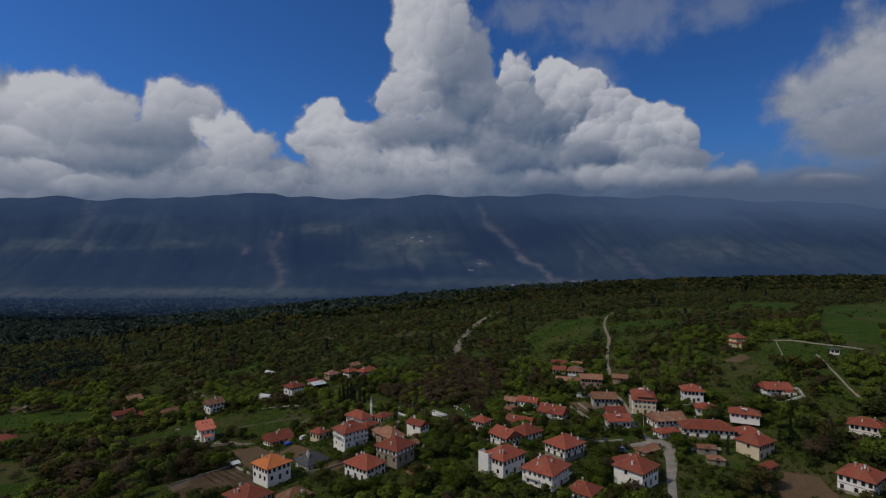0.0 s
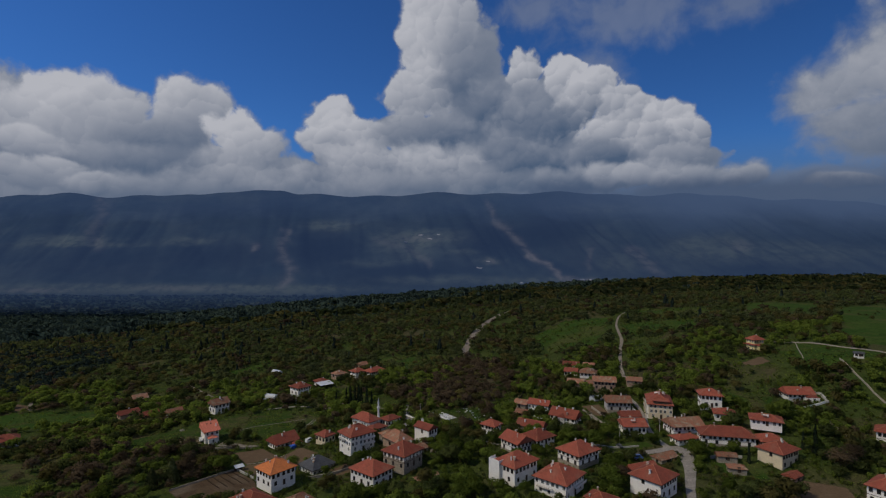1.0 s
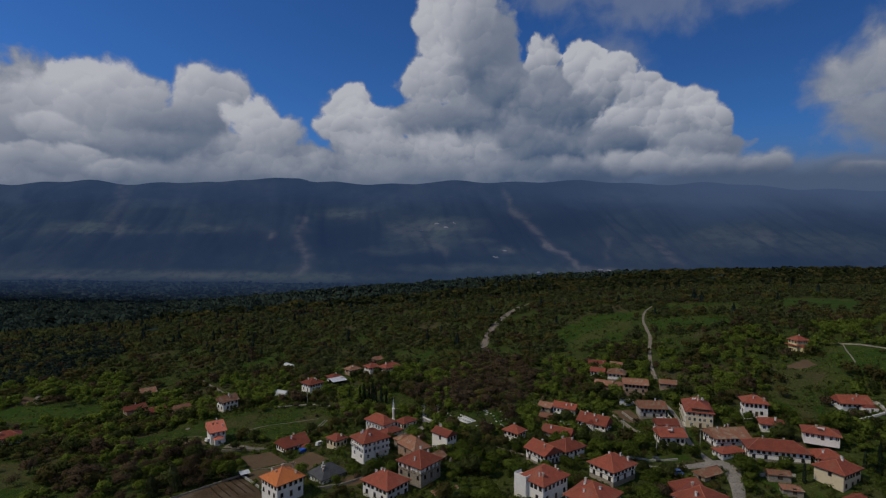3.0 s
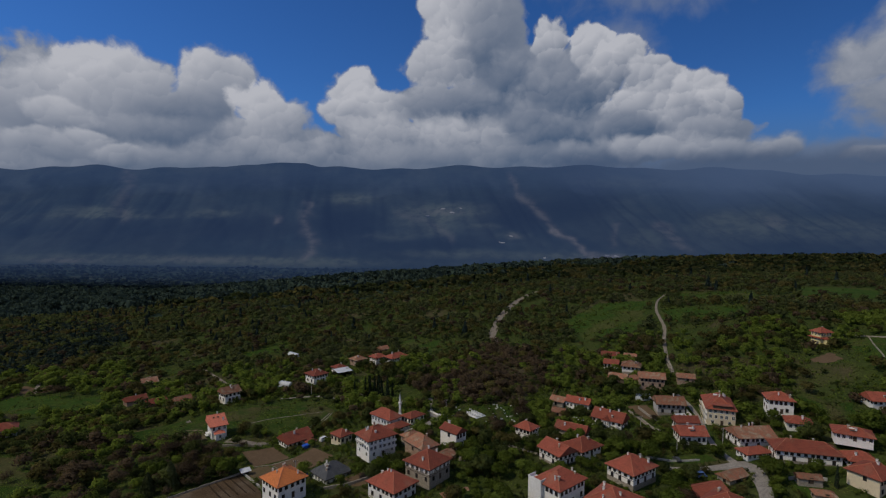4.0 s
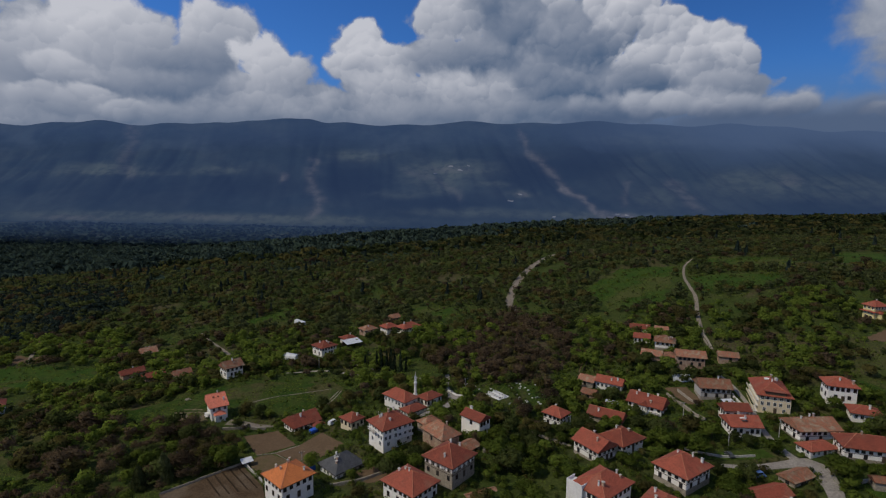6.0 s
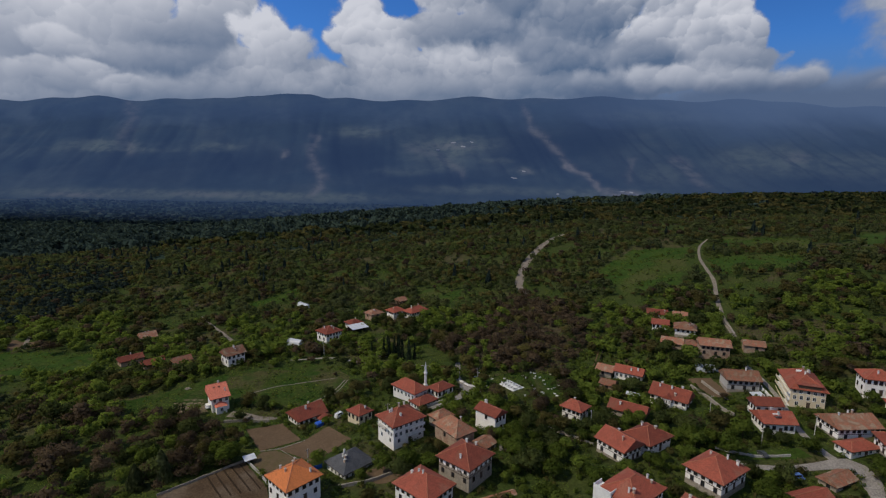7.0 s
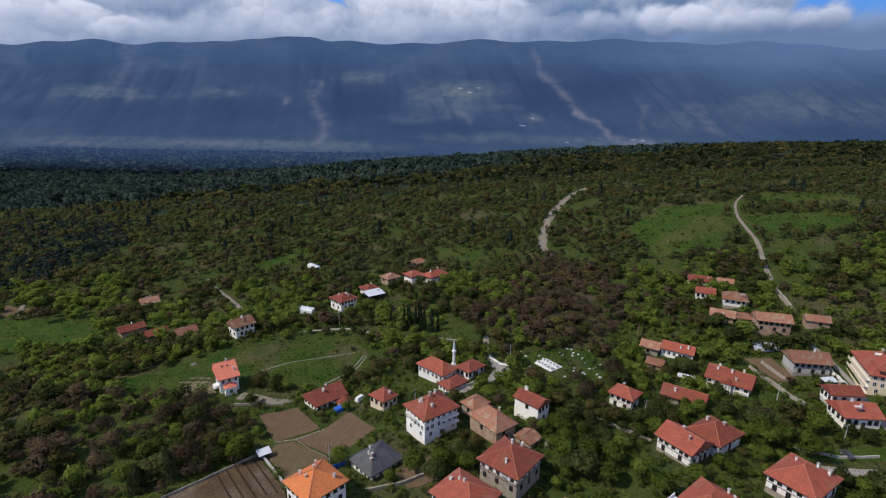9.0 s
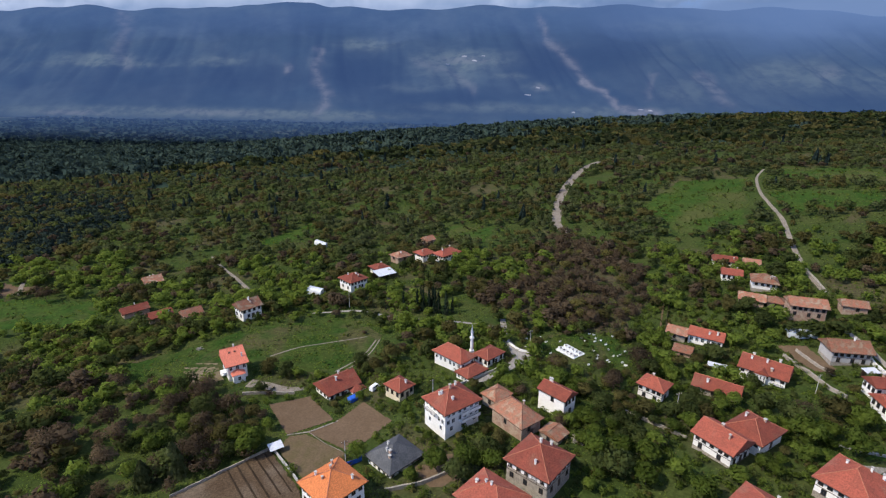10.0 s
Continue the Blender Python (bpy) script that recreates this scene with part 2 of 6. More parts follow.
TILES = {
    "red": material("red_roof_tile", (0.275, 0.071, 0.043), (0.215, 0.060, 0.037), 0.45, 3.5, 0.85, 0.7, 0.2, vary=0.25, rows=2.9, third=(0.24, 0.088, 0.056)),
    "orange": material("orange_roof_tile", (0.58, 0.185, 0.058), (0.53, 0.17, 0.055), 0.45, 3.5, 0.8, 0.6, 0.2, rows=2.9),
    "pink": material("salmon_roof_tile", (0.62, 0.19, 0.12), (0.56, 0.17, 0.105), 0.45, 3.5, 0.8, 0.6, 0.2, rows=2.9),
    "old": material("old_mossy_roof_tile", (0.30, 0.125, 0.078), (0.23, 0.135, 0.088), 0.9, 4.0, 0.95, 0.9, 0.12, third=(0.29, 0.215, 0.15), vary=0.2, rows=2.9),
    "brown": material("dark_red_roof_tile", (0.24, 0.065, 0.04), (0.19, 0.055, 0.036), 0.6, 4.0, 0.9, 0.8, 0.2, vary=0.15, rows=2.9),
    "grey": material("grey_sheet_roof", (0.060, 0.064, 0.070), (0.085, 0.088, 0.094), 0.5, 3.0, 0.6, 0.3, 0.2),
}
WALLS = {
    "white": material("white_plaster", (0.86, 0.84, 0.80), (0.78, 0.75, 0.70), 0.35, 3.0, 0.9, 0.2, 0.25, vary=0.06, grain=0.1),
    "cream": material("cream_plaster", (0.70, 0.60, 0.42), (0.62, 0.53, 0.37), 0.4, 3.0, 0.9, 0.2, 0.25, grain=0.1),
    "yellow": material("yellow_plaster", (0.72, 0.62, 0.30), (0.66, 0.56, 0.28), 0.4, 3.0, 0.9, 0.2, 0.25, grain=0.1),
    "stone": STONE,
    "brick": material("adobe_and_brick", (0.40, 0.31, 0.23), (0.30, 0.19, 0.14), 0.6, 4.0, 0.95, 0.6, 0.15),
    "grey": material("grey_render", (0.46, 0.44, 0.42), (0.38, 0.37, 0.35), 0.4, 3.0, 0.9, 0.2, 0.25, grain=0.1),
}
RIDGE = material("mortared_ridge_tile", (0.42, 0.17, 0.10), (0.36, 0.14, 0.08), 1.2, 5.0, 0.9, 0.4)
TIMBER = material("dark_timber", (0.060, 0.042, 0.030), (0.085, 0.060, 0.042), 1.5, 7.0, 0.8, 0.3)
PALE = material("white_paint", (0.80, 0.79, 0.76), (0.72, 0.71, 0.68), 1.0, 5.0, 0.7, 0.15, grain=0.1)
CONCRETE = material("concrete", (0.48, 0.46, 0.42), (0.38, 0.36, 0.33), 0.6, 4.0, 0.9, 0.3)
BRICK = material("chimney_brick", (0.50, 0.36, 0.27), (0.42, 0.27, 0.19), 1.2, 6.0, 0.9, 0.4)
METAL = material("pale_sheet_metal", (0.62, 0.64, 0.66), (0.54, 0.56, 0.58), 0.6, 4.0, 0.45, 0.2, grain=0.1)
BLUE = material("blue_tarpaulin", (0.03, 0.12, 0.55), (0.03, 0.09, 0.42), 0.8, 4.0, 0.5, 0.3)
MARBLE = material("white_marble", (0.78, 0.78, 0.76), (0.68, 0.68, 0.66), 1.0, 6.0, 0.6, 0.1, grain=0.1)
LEAD = material("lead_sheet", (0.42, 0.44, 0.46), (0.50, 0.52, 0.54), 1.0, 5.0, 0.5, 0.2, grain=0.1)
RUBBER = material("black_rubber", (0.02, 0.02, 0.02), (0.03, 0.03, 0.03), 2.0, 8.0, 0.8, 0.2)
CAR_BLUE = material("blue_car_paint", (0.10, 0.19, 0.42), (0.12, 0.21, 0.45), 1.0, 6.0, 0.3, 0.02, grain=0.1)
CAR_WHITE = material("white_car_paint", (0.78, 0.78, 0.78), (0.72, 0.72, 0.72), 1.0, 6.0, 0.3, 0.02, grain=0.1)
CAR_DARK = material("dark_car_paint", (0.05, 0.055, 0.06), (0.07, 0.075, 0.08), 1.0, 6.0, 0.3, 0.02, grain=0.1)
def leaf_material(name, a, b, c, glimmer=0.3):
    """Thin leaves of three shades that let some light through."""
    m = bpy.data.materials.new(name)
    m.use_nodes = True
    n = Nodes(m.node_tree)
    geo = n.tree.nodes.new("ShaderNodeNewGeometry")
    info = n.tree.nodes.new("ShaderNodeObjectInfo")
    wide, close = n.noise(geo.outputs["Position"], 0.11, 2, 0.5), n.noise(geo.outputs["Position"], 0.9, 3, 0.6)
    colour = n.mix(n.ramp(n.math("ADD", wide, n.math("MULTIPLY", info.outputs["Random"], 0.3)), 0.45, 0.8), a, b)
    colour = n.mix(n.ramp(geo.outputs["Random Per Island"], 0.3, 1.0, 0.0, 0.6), colour, c)
    tone = n.math("MULTIPLY", n.ramp(close, 0.3, 0.7, 0.75, 1.25), n.ramp(info.outputs["Random"], 0.0, 1.0, 0.75, 1.2))
    grey = n.tree.nodes.new("ShaderNodeCombineXYZ")
    for k in range(3):
        n.link(tone, grey.inputs[k])
    colour = n.mix(1.0, colour, grey.outputs[0], "MULTIPLY")
    one, two = n.add("ShaderNodeBsdfDiffuse"), n.add("ShaderNodeBsdfTranslucent")
    both = n.add("ShaderNodeMixShader", Fac=glimmer)
    n.link(colour, one.inputs["Color"])
    n.link(colour, two.inputs["Color"])
    n.link(one.outputs[0], both.inputs[1])
    n.link(two.outputs[0], both.inputs[2])
    out = n.tree.nodes.new("ShaderNodeOutputMaterial")
    n.link(both.outputs[0], out.inputs["Surface"])
    return m


LEAF = {
    "green": leaf_material("spring_leaves", (0.088, 0.130, 0.022), (0.140, 0.188, 0.032), (0.164, 0.206, 0.044), 0.55),
    "dark": leaf_material("dark_leaves", (0.060, 0.081, 0.025), (0.092, 0.113, 0.034), (0.110, 0.132, 0.044), 0.55),
    "olive": leaf_material("olive_leaves", (0.098, 0.092, 0.031), (0.134, 0.121, 0.040), (0.156, 0.139, 0.053), 0.55),
    "brown": leaf_material("budding_brown_twigs", (0.092, 0.067, 0.043), (0.122, 0.088, 0.054), (0.142, 0.110, 0.069), 0.5),
    # pine: bluish lift in the needle colour paints in some distance haze
    "pine": leaf_material("haze_tinted_needles", (0.029, 0.046, 0.038), (0.041, 0.062, 0.048), (0.053, 0.074, 0.060), 0.2),
    # sage: green greyed in the colour for haze farther out
    "sage": leaf_material("muted_scrub_leaves", (0.066, 0.084, 0.032), (0.098, 0.114, 0.044), (0.118, 0.134, 0.058), 0.5),
    "cypress": leaf_material("cypress_needles", (0.013, 0.022, 0.013), (0.019, 0.029, 0.016), (0.028, 0.038, 0.021), 0.05),
}
BARK = material("bark", (0.10, 0.075, 0.055), (0.15, 0.115, 0.085), 1.5, 7.0, 0.95, 0.5)


def glass_material():
    m = bpy.data.materials.new("dark_window_glass")
    m.use_nodes = True
    surf = m.node_tree.nodes["Principled BSDF"]
    surf.inputs["Base Color"].default_value = (0.018, 0.022, 0.028, 1)
    surf.inputs["Roughness"].default_value = 0.12
    return m


GLASS = glass_material()


# ---------------------------------------------------------------- mesh helpers
def mesh_of(bm, name, mat, smooth=False):
    me = bpy.data.meshes.new(name)
    bmesh.ops.recalc_face_normals(bm, faces=bm.faces)
    bm.to_mesh(me)
    bm.free()
    me.materials.append(mat)
    if smooth:
        for p in me.polygons:
            p.use_smooth = True
    return me


def part(name, bm, mat, parent, label="", smooth=False):
    """One mesh object under a thing or under a part."""
    ob = new(name, mesh_of(bm, name, mat, smooth))
    ob.parent = parent
    return tagged(ob, label)


def shared(name, me, parent, m, label=""):
    """A part that shares its mesh with others."""
    ob = new(name, me)
    ob.parent = parent
    ob.matrix_basis = m
    return tagged(ob, label)


def thing(name, x, y, z, turn=0.0, label="", category="", group="", kind=""):
    ob = new(name)
    ob.empty_display_size = 0.3
    ob.matrix_basis = pose(x, y, z, 0, 0, turn)
    return tagged(ob, label, category, group, kind)


def box(bm, x0, x1, y0, y1, z0, z1, bevel=0.0):
    made = bmesh.ops.create_cube(bm, size=1.0)["verts"]
    for v in made:
        v.co = Vector(((x0 + x1) / 2 + v.co.x * (x1 - x0), (y0 + y1) / 2 + v.co.y * (y1 - y0), (z0 + z1) / 2 + v.co.z * (z1 - z0)))
    if bevel:
        edges = {e for v in made for e in v.link_edges}
        bmesh.ops.bevel(bm, geom=list(edges), offset=bevel, segments=1, affect="EDGES")
    return bm


def boxed(*sides, bevel=0.0):
    return box(bmesh.new(), *sides, bevel=bevel)


def cone(bm, r0, r1, z0, z1, sides=10, at=(0, 0)):
    made = bmesh.ops.create_cone(bm, cap_ends=True, segments=sides, radius1=r0, radius2=max(r1, 0.001), depth=z1 - z0)["verts"]
    for v in made:
        v.co += Vector((at[0], at[1], (z0 + z1) / 2))
    return bm


def beam(bm, a, b, r0, r1, sides=6):
    """A tapered bar from a to b."""
    a, b = Vector(a), Vector(b)
    made = bmesh.ops.create_cone(bm, cap_ends=True, segments=sides, radius1=r0, radius2=r1, depth=(b - a).length)["verts"]
    m = Matrix.Translation((a + b) / 2) @ (b - a).to_track_quat("Z", "Y").to_matrix().to_4x4()
    for v in made:
        v.co = m @ v.co
    return bm


# ---------------------------------------------------------------- the lie of the land
HUMPS = [(-300, 300, 110, 0.39),
         (-180, 290, 45, -1.78),
         (-120, 230, 45, -0.58),
         (-60, 210, 45, -3.09),
         (-20, 210, 45, 1.26),
         (20, 200, 45, 0.04),
         (60, 190, 45, -1.74),
         (100, 210, 45, 2.44),
         (140, 220, 45, -2.65),
         (185, 250, 45, 3.26),
         (60, 260, 45, -3.18),
         (90, 300, 110, -3.6),
         (-60, 300, 110, -0.01),
         (20, 300, 110, -2.69),
         (0, 460, 110, -6.82),
         (140, 400, 110, 0.28),
         (60, 580, 110, 6.88),
         (-120, 380, 110, -7.38),
         (230, 350, 110, 9.08),
         (120, 160, 45, -10.12),
         (300, 600, 110, 5.09)]
SLOPE = (-3.536, 23.203, 18.264, -3.519, -2.417, -7.014)


def smooth_step(a, b, v):
    q = np.clip((v - a) / (b - a), 0, 1)
    return q * q * (3 - 2 * q)


def land(x, y):
    """Height of the ground in metres at a place of the plan, in plan units. Arrays or numbers."""
    x, y = np.asarray(x, float), np.asarray(y, float)
    px, py = np.clip(x, -700, 900), np.clip(y, -50, 850)
    u, v = px / 300, py / 300
    z = SLOPE[0] + SLOPE[1] * u + SLOPE[2] * v + SLOPE[3] * u * u + SLOPE[4] * u * v + SLOPE[5] * v * v
    for a, b, wide, tall in HUMPS:
        z = z + tall * np.exp(-((px - a) ** 2 + (py - b) ** 2) / (2 * wide * wide))
    edge = 900 + 0.25 * np.clip(x, -900, 900)
    z = z + (-170 - z) * smooth_step(edge, edge + 1500, y)
    return z * S


def ground_z(x, y):
    return float(land(x, y))


# ---------------------------------------------------------------- plots: each house levels its own ground
PLOTS = []


def plot(x, y, turn, wide, deep, base, eave, roof="hip", rise=2.0, tile="red", wall="white", floors=2, chimneys=2, label="", extra="", name="house"):
    """A house's centre, the turn of its long front, its eaves' outline, and the heights of its ground and its eaves."""
    base, rise = base + 0.16 * (eave - base), rise * 1.22
    PLOTS.append(dict(x=x, y=y, turn=turn, wide=wide * S, deep=deep * S, base=base * S, eave=eave * S, roof=roof, rise=rise * S,
                      tile=tile, wall=wall, floors=floors, chimneys=chimneys, label=label, extra=extra, name=name))


R, W, OW = "red-tiled hip roof", "white plastered", "old weathered roof tiles"
plot(-111.0, 246.5, 38, 7.2, 9.6, -10, -3.6, "ga", 2.2, "pink", "white", 2, 2, "new white house with salmon tiled gable roof and porch", "porch")
plot(-75.2, 239.8, 47, 11.6, 9.5, -9.6, -6.0, "gx", 2.4, "red", "white", 1, 2, "white farmhouse with red gable roof beside bare fields", "lean")
plot(-55, 234.4, 52, 6.5, 7, -5.4, -1.5, "hip", 1.5, "red", "cream", 1, 2, "small cream house with red tiled hip roof")
plot(-38.8, 220.1, 42, 12.3, 10.2, -2.8, 4.7, "hip", 2.6, "red", "white", 3, 5, "tall white apartment house with red hip roof and balconies", "balcony")
plot(-51.6, 206.8, 49, 11, 10, -7, -2.9, "hip", 2.6, "grey", "white", 1, 4, "white house with dark grey sheet roof among trees")
plot(-62, 190.8, 51, 10.9, 10.6, -3.6, 2.5, "hip", 2.5, "orange", "white", 2, 5, "white house with bright orange tiled hip roof")
plot(-18.2, 198.9, 54, 11.4, 11.4, -0.2, 5.7, "hip", 2.7, "red", "stone", 2, 3, "half-timbered stone house with red tiled hip roof", "timber")
plot(-28.3, 190, 53, 10.7, 12.5, -2.6, 2.7, "hip", 2.5, "red", "white", 2, 3, "white two-storey house with red tiled hip roof")
plot(-11.1, 226.4, 49, 6.2, 9, -2.4, 4.6, "gy", 1.3, "red", "white", 2, 2, "tall narrow white house with blank wall and red roof", "blank")
plot(-22.2, 218.5, 42, 8, 12, -1.8, 2.8, "hip", 2.6, "old", "brick", 1, 1, "old house with weathered patched roof tiles")
plot(-13.0, 214.5, 49, 5, 6, -2.2, 0.6, "gx", 1.0, "old", "stone", 1, 0, "low stone shed with old roof tiles")
plot(-40.2, 251.2, 51, 7.6, 12.8, -4.6, 0, "hip", 2.2, "red", "white", 1, 0, "white village mosque with red tiled hip roof", "", "mosque")
plot(-34.4, 244.6, 47, 9, 6, -4.4, -1.8, "hip", 1.2, "brown", "white", 1, 0, "low mosque porch with dark red tiled roof")
plot(-29.1, 253.6, 48, 8.5, 6.5, -4.2, -0.6, "hip", 1.3, "brown", "white", 1, 0, "low white annex with dark red tiled roof")
plot(-27, 229, 45, 7, 6, -3, 1.0, "hip", 1.2, "old", "stone", 1, 0, "stone outbuilding with old roof tiles")
plot(16.8, 235.2, 51, 6.8, 7.9, -2.0, 3, "hip", 1.7, "red", "white", 2, 1, "small white two-storey house with red hip roof", "timber")
plot(24.5, 209.7, 37, 9.2, 10.4, 1.2, 5.8, "gy", 2.0, "red", "white", 2, 2, "white house wing with red tiled gable roof", "timber")
plot(33.5, 214.0, 37, 11, 9.5, 1.8, 5.7, "hip", 2.2, "red", "white", 2, 3, "white house with broad red tiled hip roof")
plot(51, 245.5, 54, 8.4, 13.1, -0.6, 3.7, "gy", 2.4, "red", "white", 2, 5, "white house with balconies, white bay and steep red roof", "bay")
plot(43.1, 268, 61, 6.4, 11.1, -1.4, 2.2, "gy", 1.6, "red", "white", 1, 2, "long low white house with red gable roof")
plot(35.0, 271.5, 61, 7, 7, -1.6, 1.6, "gy", 1.3, "old", "stone", 1, 0, "stone barn with old roof tiles")
plot(33.5, 261, 61, 6, 6, -2, 0.3, "gy", 1.0, "old", "brick", 1, 0, "low barn with old roof tiles")
plot(34.5, 237, 60, 7, 12.5, -1, 2.0, "gy", 1.8, "red", "stone", 1, 1, "low stone house with long red roof")
plot(76.4, 252.5, 86, 8.5, 11.8, 3.6, 8.3, "gy", 1.9, "old", "grey", 2, 1, "grey house with old patched tile roof", "timber")
plot(77.2, 276.5, 78, 8, 11.8, 6.8, 11.6, "gy", 1.6, "old", "brick", 2, 0, "old adobe house with long weathered tile roof")
plot(92.5, 277, 75, 6, 8, 9, 11.7, "gy", 1.2, "old", "brick", 1, 0, "old barn with weathered tile roof")
plot(72.5, 330, 75, 6.5, 10, 4.3, 7.8, "gy", 1.4, "red", "white", 2, 1, "white house with red gable roof on the hillside")
plot(69, 314, 72, 6.5, 8, 4.5, 7.6, "gy", 1.4, "brown", "white", 1, 1, "white cottage with dark red roof on the hillside")
plot(82.5, 327, 72, 6, 7, 6, 8, "gy", 1.2, "old", "brick", 1, 0, "old shed with weathered tile roof")
plot(75.5, 301.5, 70, 9, 9.5, 6.2, 10, "hip", 1.9, "old", "white", 2, 3, "old white house with weathered hip roof", "timber")
plot(66, 289.5, 68, 7, 9, 4.6, 7.4, "gy", 1.4, "old", "brick", 1, 0, "old adobe barn with red weathered tiles")
plot(73, 286.5, 68, 6, 6, 5.4, 7.8, "hip", 1.2, "old", "stone", 1, 0, "small stone barn with old roof tiles")
plot(-124.2, 286, 50, 9, 8.4, -8.6, -3.4, "gx", 2.0, "old", "white", 2, 2, "white two-storey house with old gable roof")
plot(-89, 315, 50, 10, 9.6, -7, -2, "hip", 2.0, "red", "white", 2, 3, "white house with red hip roof above the lane")
plot(-81.5, 335, 45, 8, 8, -7.2, -4, "hip", 1.4, "red", "white", 1, 1, "low house with red hip roof among trees")
plot(-73.5, 349, 45, 9, 8, -6, -2.6, "hip", 1.6, "old", "brick", 1, 1, "old house with weathered hip roof among trees")
plot(-61.5, 350, 45, 9, 8, -5, -1.2, "hip", 1.6, "red", "white", 2, 1, "white house with red hip roof at the wood's edge")
plot(-50.5, 350.5, 48, 13, 8, -5, -1, "hip", 1.8, "red", "white", 2, 2, "long white house with red hip roof at the wood's edge")
plot(-63, 378, 45, 6, 7, -6.5, -3.2, "gx", 1.5, "old", "brick", 1, 0, "old barn with weathered tile roof in the wood")
plot(-192, 328, 45, 8.5, 8.5, -17.5, -13, "gx", 1.8, "old", "brick", 2, 2, "old two-storey house with weathered gable roof")
plot(-177, 292.5, 50, 10.5, 6.5, -14, -11, "gx", 1.4, "red", "brick", 1, 1, "farm barn with red tiled gable roof")
plot(-162.5, 287, 48, 9.5, 6.5, -13.2, -10, "gx", 1.4, "red", "brick", 1, 1, "farm building with red tiled gable roof")
plot(-149, 287.5, 48, 8, 7, -12.2, -8.9, "gx", 1.7, "old", "white", 1, 0, "farm barn with old tiles and white gable")
plot(45, 196.7, 38, 12.5, 10.7, 2.6, 7.1, "hip", 2.6, "red", "white", 2, 3, "white house with broad red hip roof by the road", "timber")
plot(21.2, 185.5, 43, 13, 10.5, 0.6, 7.5, "hip", 2.4, "red", "white", 2, 4, "white house with roof terrace and red hip roof", "terrace")
plot(34.4, 177.8, 50, 13.5, 12.5, -0.2, 6, "hip", 2.8, "red", "white", 2, 4, "large house with red hip roof and tall chimneys", "balcony")
plot(44.6, 167.6, 49, 9, 9, -1.2, 3, "hip", 1.8, "red", "white", 1, 2, "white cottage with red hip roof")
plot(64, 176, 42, 12, 11.5, 0.8, 7, "hip", 2.5, "red", "white", 2, 3, "white house with red hip roof above the road", "blank")
plot(66, 193.5, 22, 12, 6.5, -0.4, 1.9, "gx", 1.3, "red", "stone", 1, 0, "low stone shed with red tiled gable roof")
plot(77.5, 201.2, 28, 9, 5.5, 0.8, 2.8, "gx", 1.2, "old", "stone", 1, 0, "low stone shed with weathered tile roof")
plot(92.2, 244, -16, 11, 16.5, 3.6, 11, "hip", 2.7, "red", "cream", 3, 4, "cream guest house with terraces and red roof", "dormer")
plot(74.5, 226.5, 0, 10.2, 9, 2.2, 6.3, "gx", 1.8, "red", "white", 1, 2, "white house with red tiled gable roof", "panel")
plot(76, 234.5, 0, 9, 6, 3.4, 7.4, "gx", 1.4, "brown", "white", 1, 1, "white house with dark red roof")
plot(94, 223.5, 7, 14, 9.8, 3.2, 7.6, "gx", 2.0, "old", "white", 2, 3, "white two-storey house with patched red roof", "timber")
plot(90.5, 214, 16, 10.5, 6.0, 3.2, 5.4, "hip", 1.0, "red", "white", 1, 0, "low red-roofed shop at the road junction")
plot(113.5, 241.5, -15, 9.8, 8.4, 8.4, 14.7, "hip", 1.9, "red", "white", 2, 2, "tall white house with red hip roof and dark windows")
plot(113.5, 229, -20, 9, 7.5, 6.8, 10.4, "hip", 1.4, "red", "white", 1, 1, "low house with broad red hip roof")
plot(104.5, 210.3, -12, 20, 9, 4.0, 8.2, "hip", 2.2, "red", "white", 2, 2, "long white house with red hip roof at the junction", "timber")
plot(118.5, 205.5, -12, 9, 8, 4.2, 7.7, "hip", 1.8, "red", "white", 2, 1, "white house wing with red hip roof", "timber")
plot(115.5, 196, 31, 11.8, 9.8, 1.6, 8.0, "hip", 2.0, "red", "cream", 2, 2, "cream house with red hip roof and blank wall", "blank")
plot(134, 169.5, 35, 12.3, 11, 0.2, 6.6, "hip", 2.4, "red", "white", 2, 4, "white two-storey house with red hip roof", "timber")
plot(166, 207.5, -40, 12, 9, 3.8, 10, "hip", 2.0, "red", "white", 2, 3, "pale two-storey house with red hip roof and dark shutters", "timber")
plot(121.5, 213.5, -26, 11.6, 8.2, 10.4, 12.9, "hip", 1.4, "red", "white", 1, 2, "white house with red hip roof and water tank", "panel")
plot(150.5, 240, -4, 12, 8.5, 12.6, 15.8, "gx", 2.0, "red", "white", 2, 2, "white house with red gable roof and walled yard", "lean")
plot(174, 313, 15, 8, 7, 18.6, 26.3, "hip", 1.8, "red", "yellow", 3, 1, "tall yellow house with red roofs on the hill", "porch")
plot(191, 258, -25, 4.2, 3, 27.6, 29.4, "gx", 0.6, "grey", "white", 1, 0, "small white hut with dark roof in a meadow")
plot(-64.3, 173.7, 55, 11, 13, -5.6, -1, "hip", 2.4, "red", "white", 2, 3, "white house with red hip roof")
plot(-50, 175.5, 50, 10, 9, -5.2, -2.2, "hip", 1.6, "old", "white", 1, 2, "low house with weathered red roof")
plot(-9.2, 191, 30, 9, 4, -2.4, -0.9, "gx", 0.7, "old", "stone", 1, 0, "low open shed with old roof tiles")

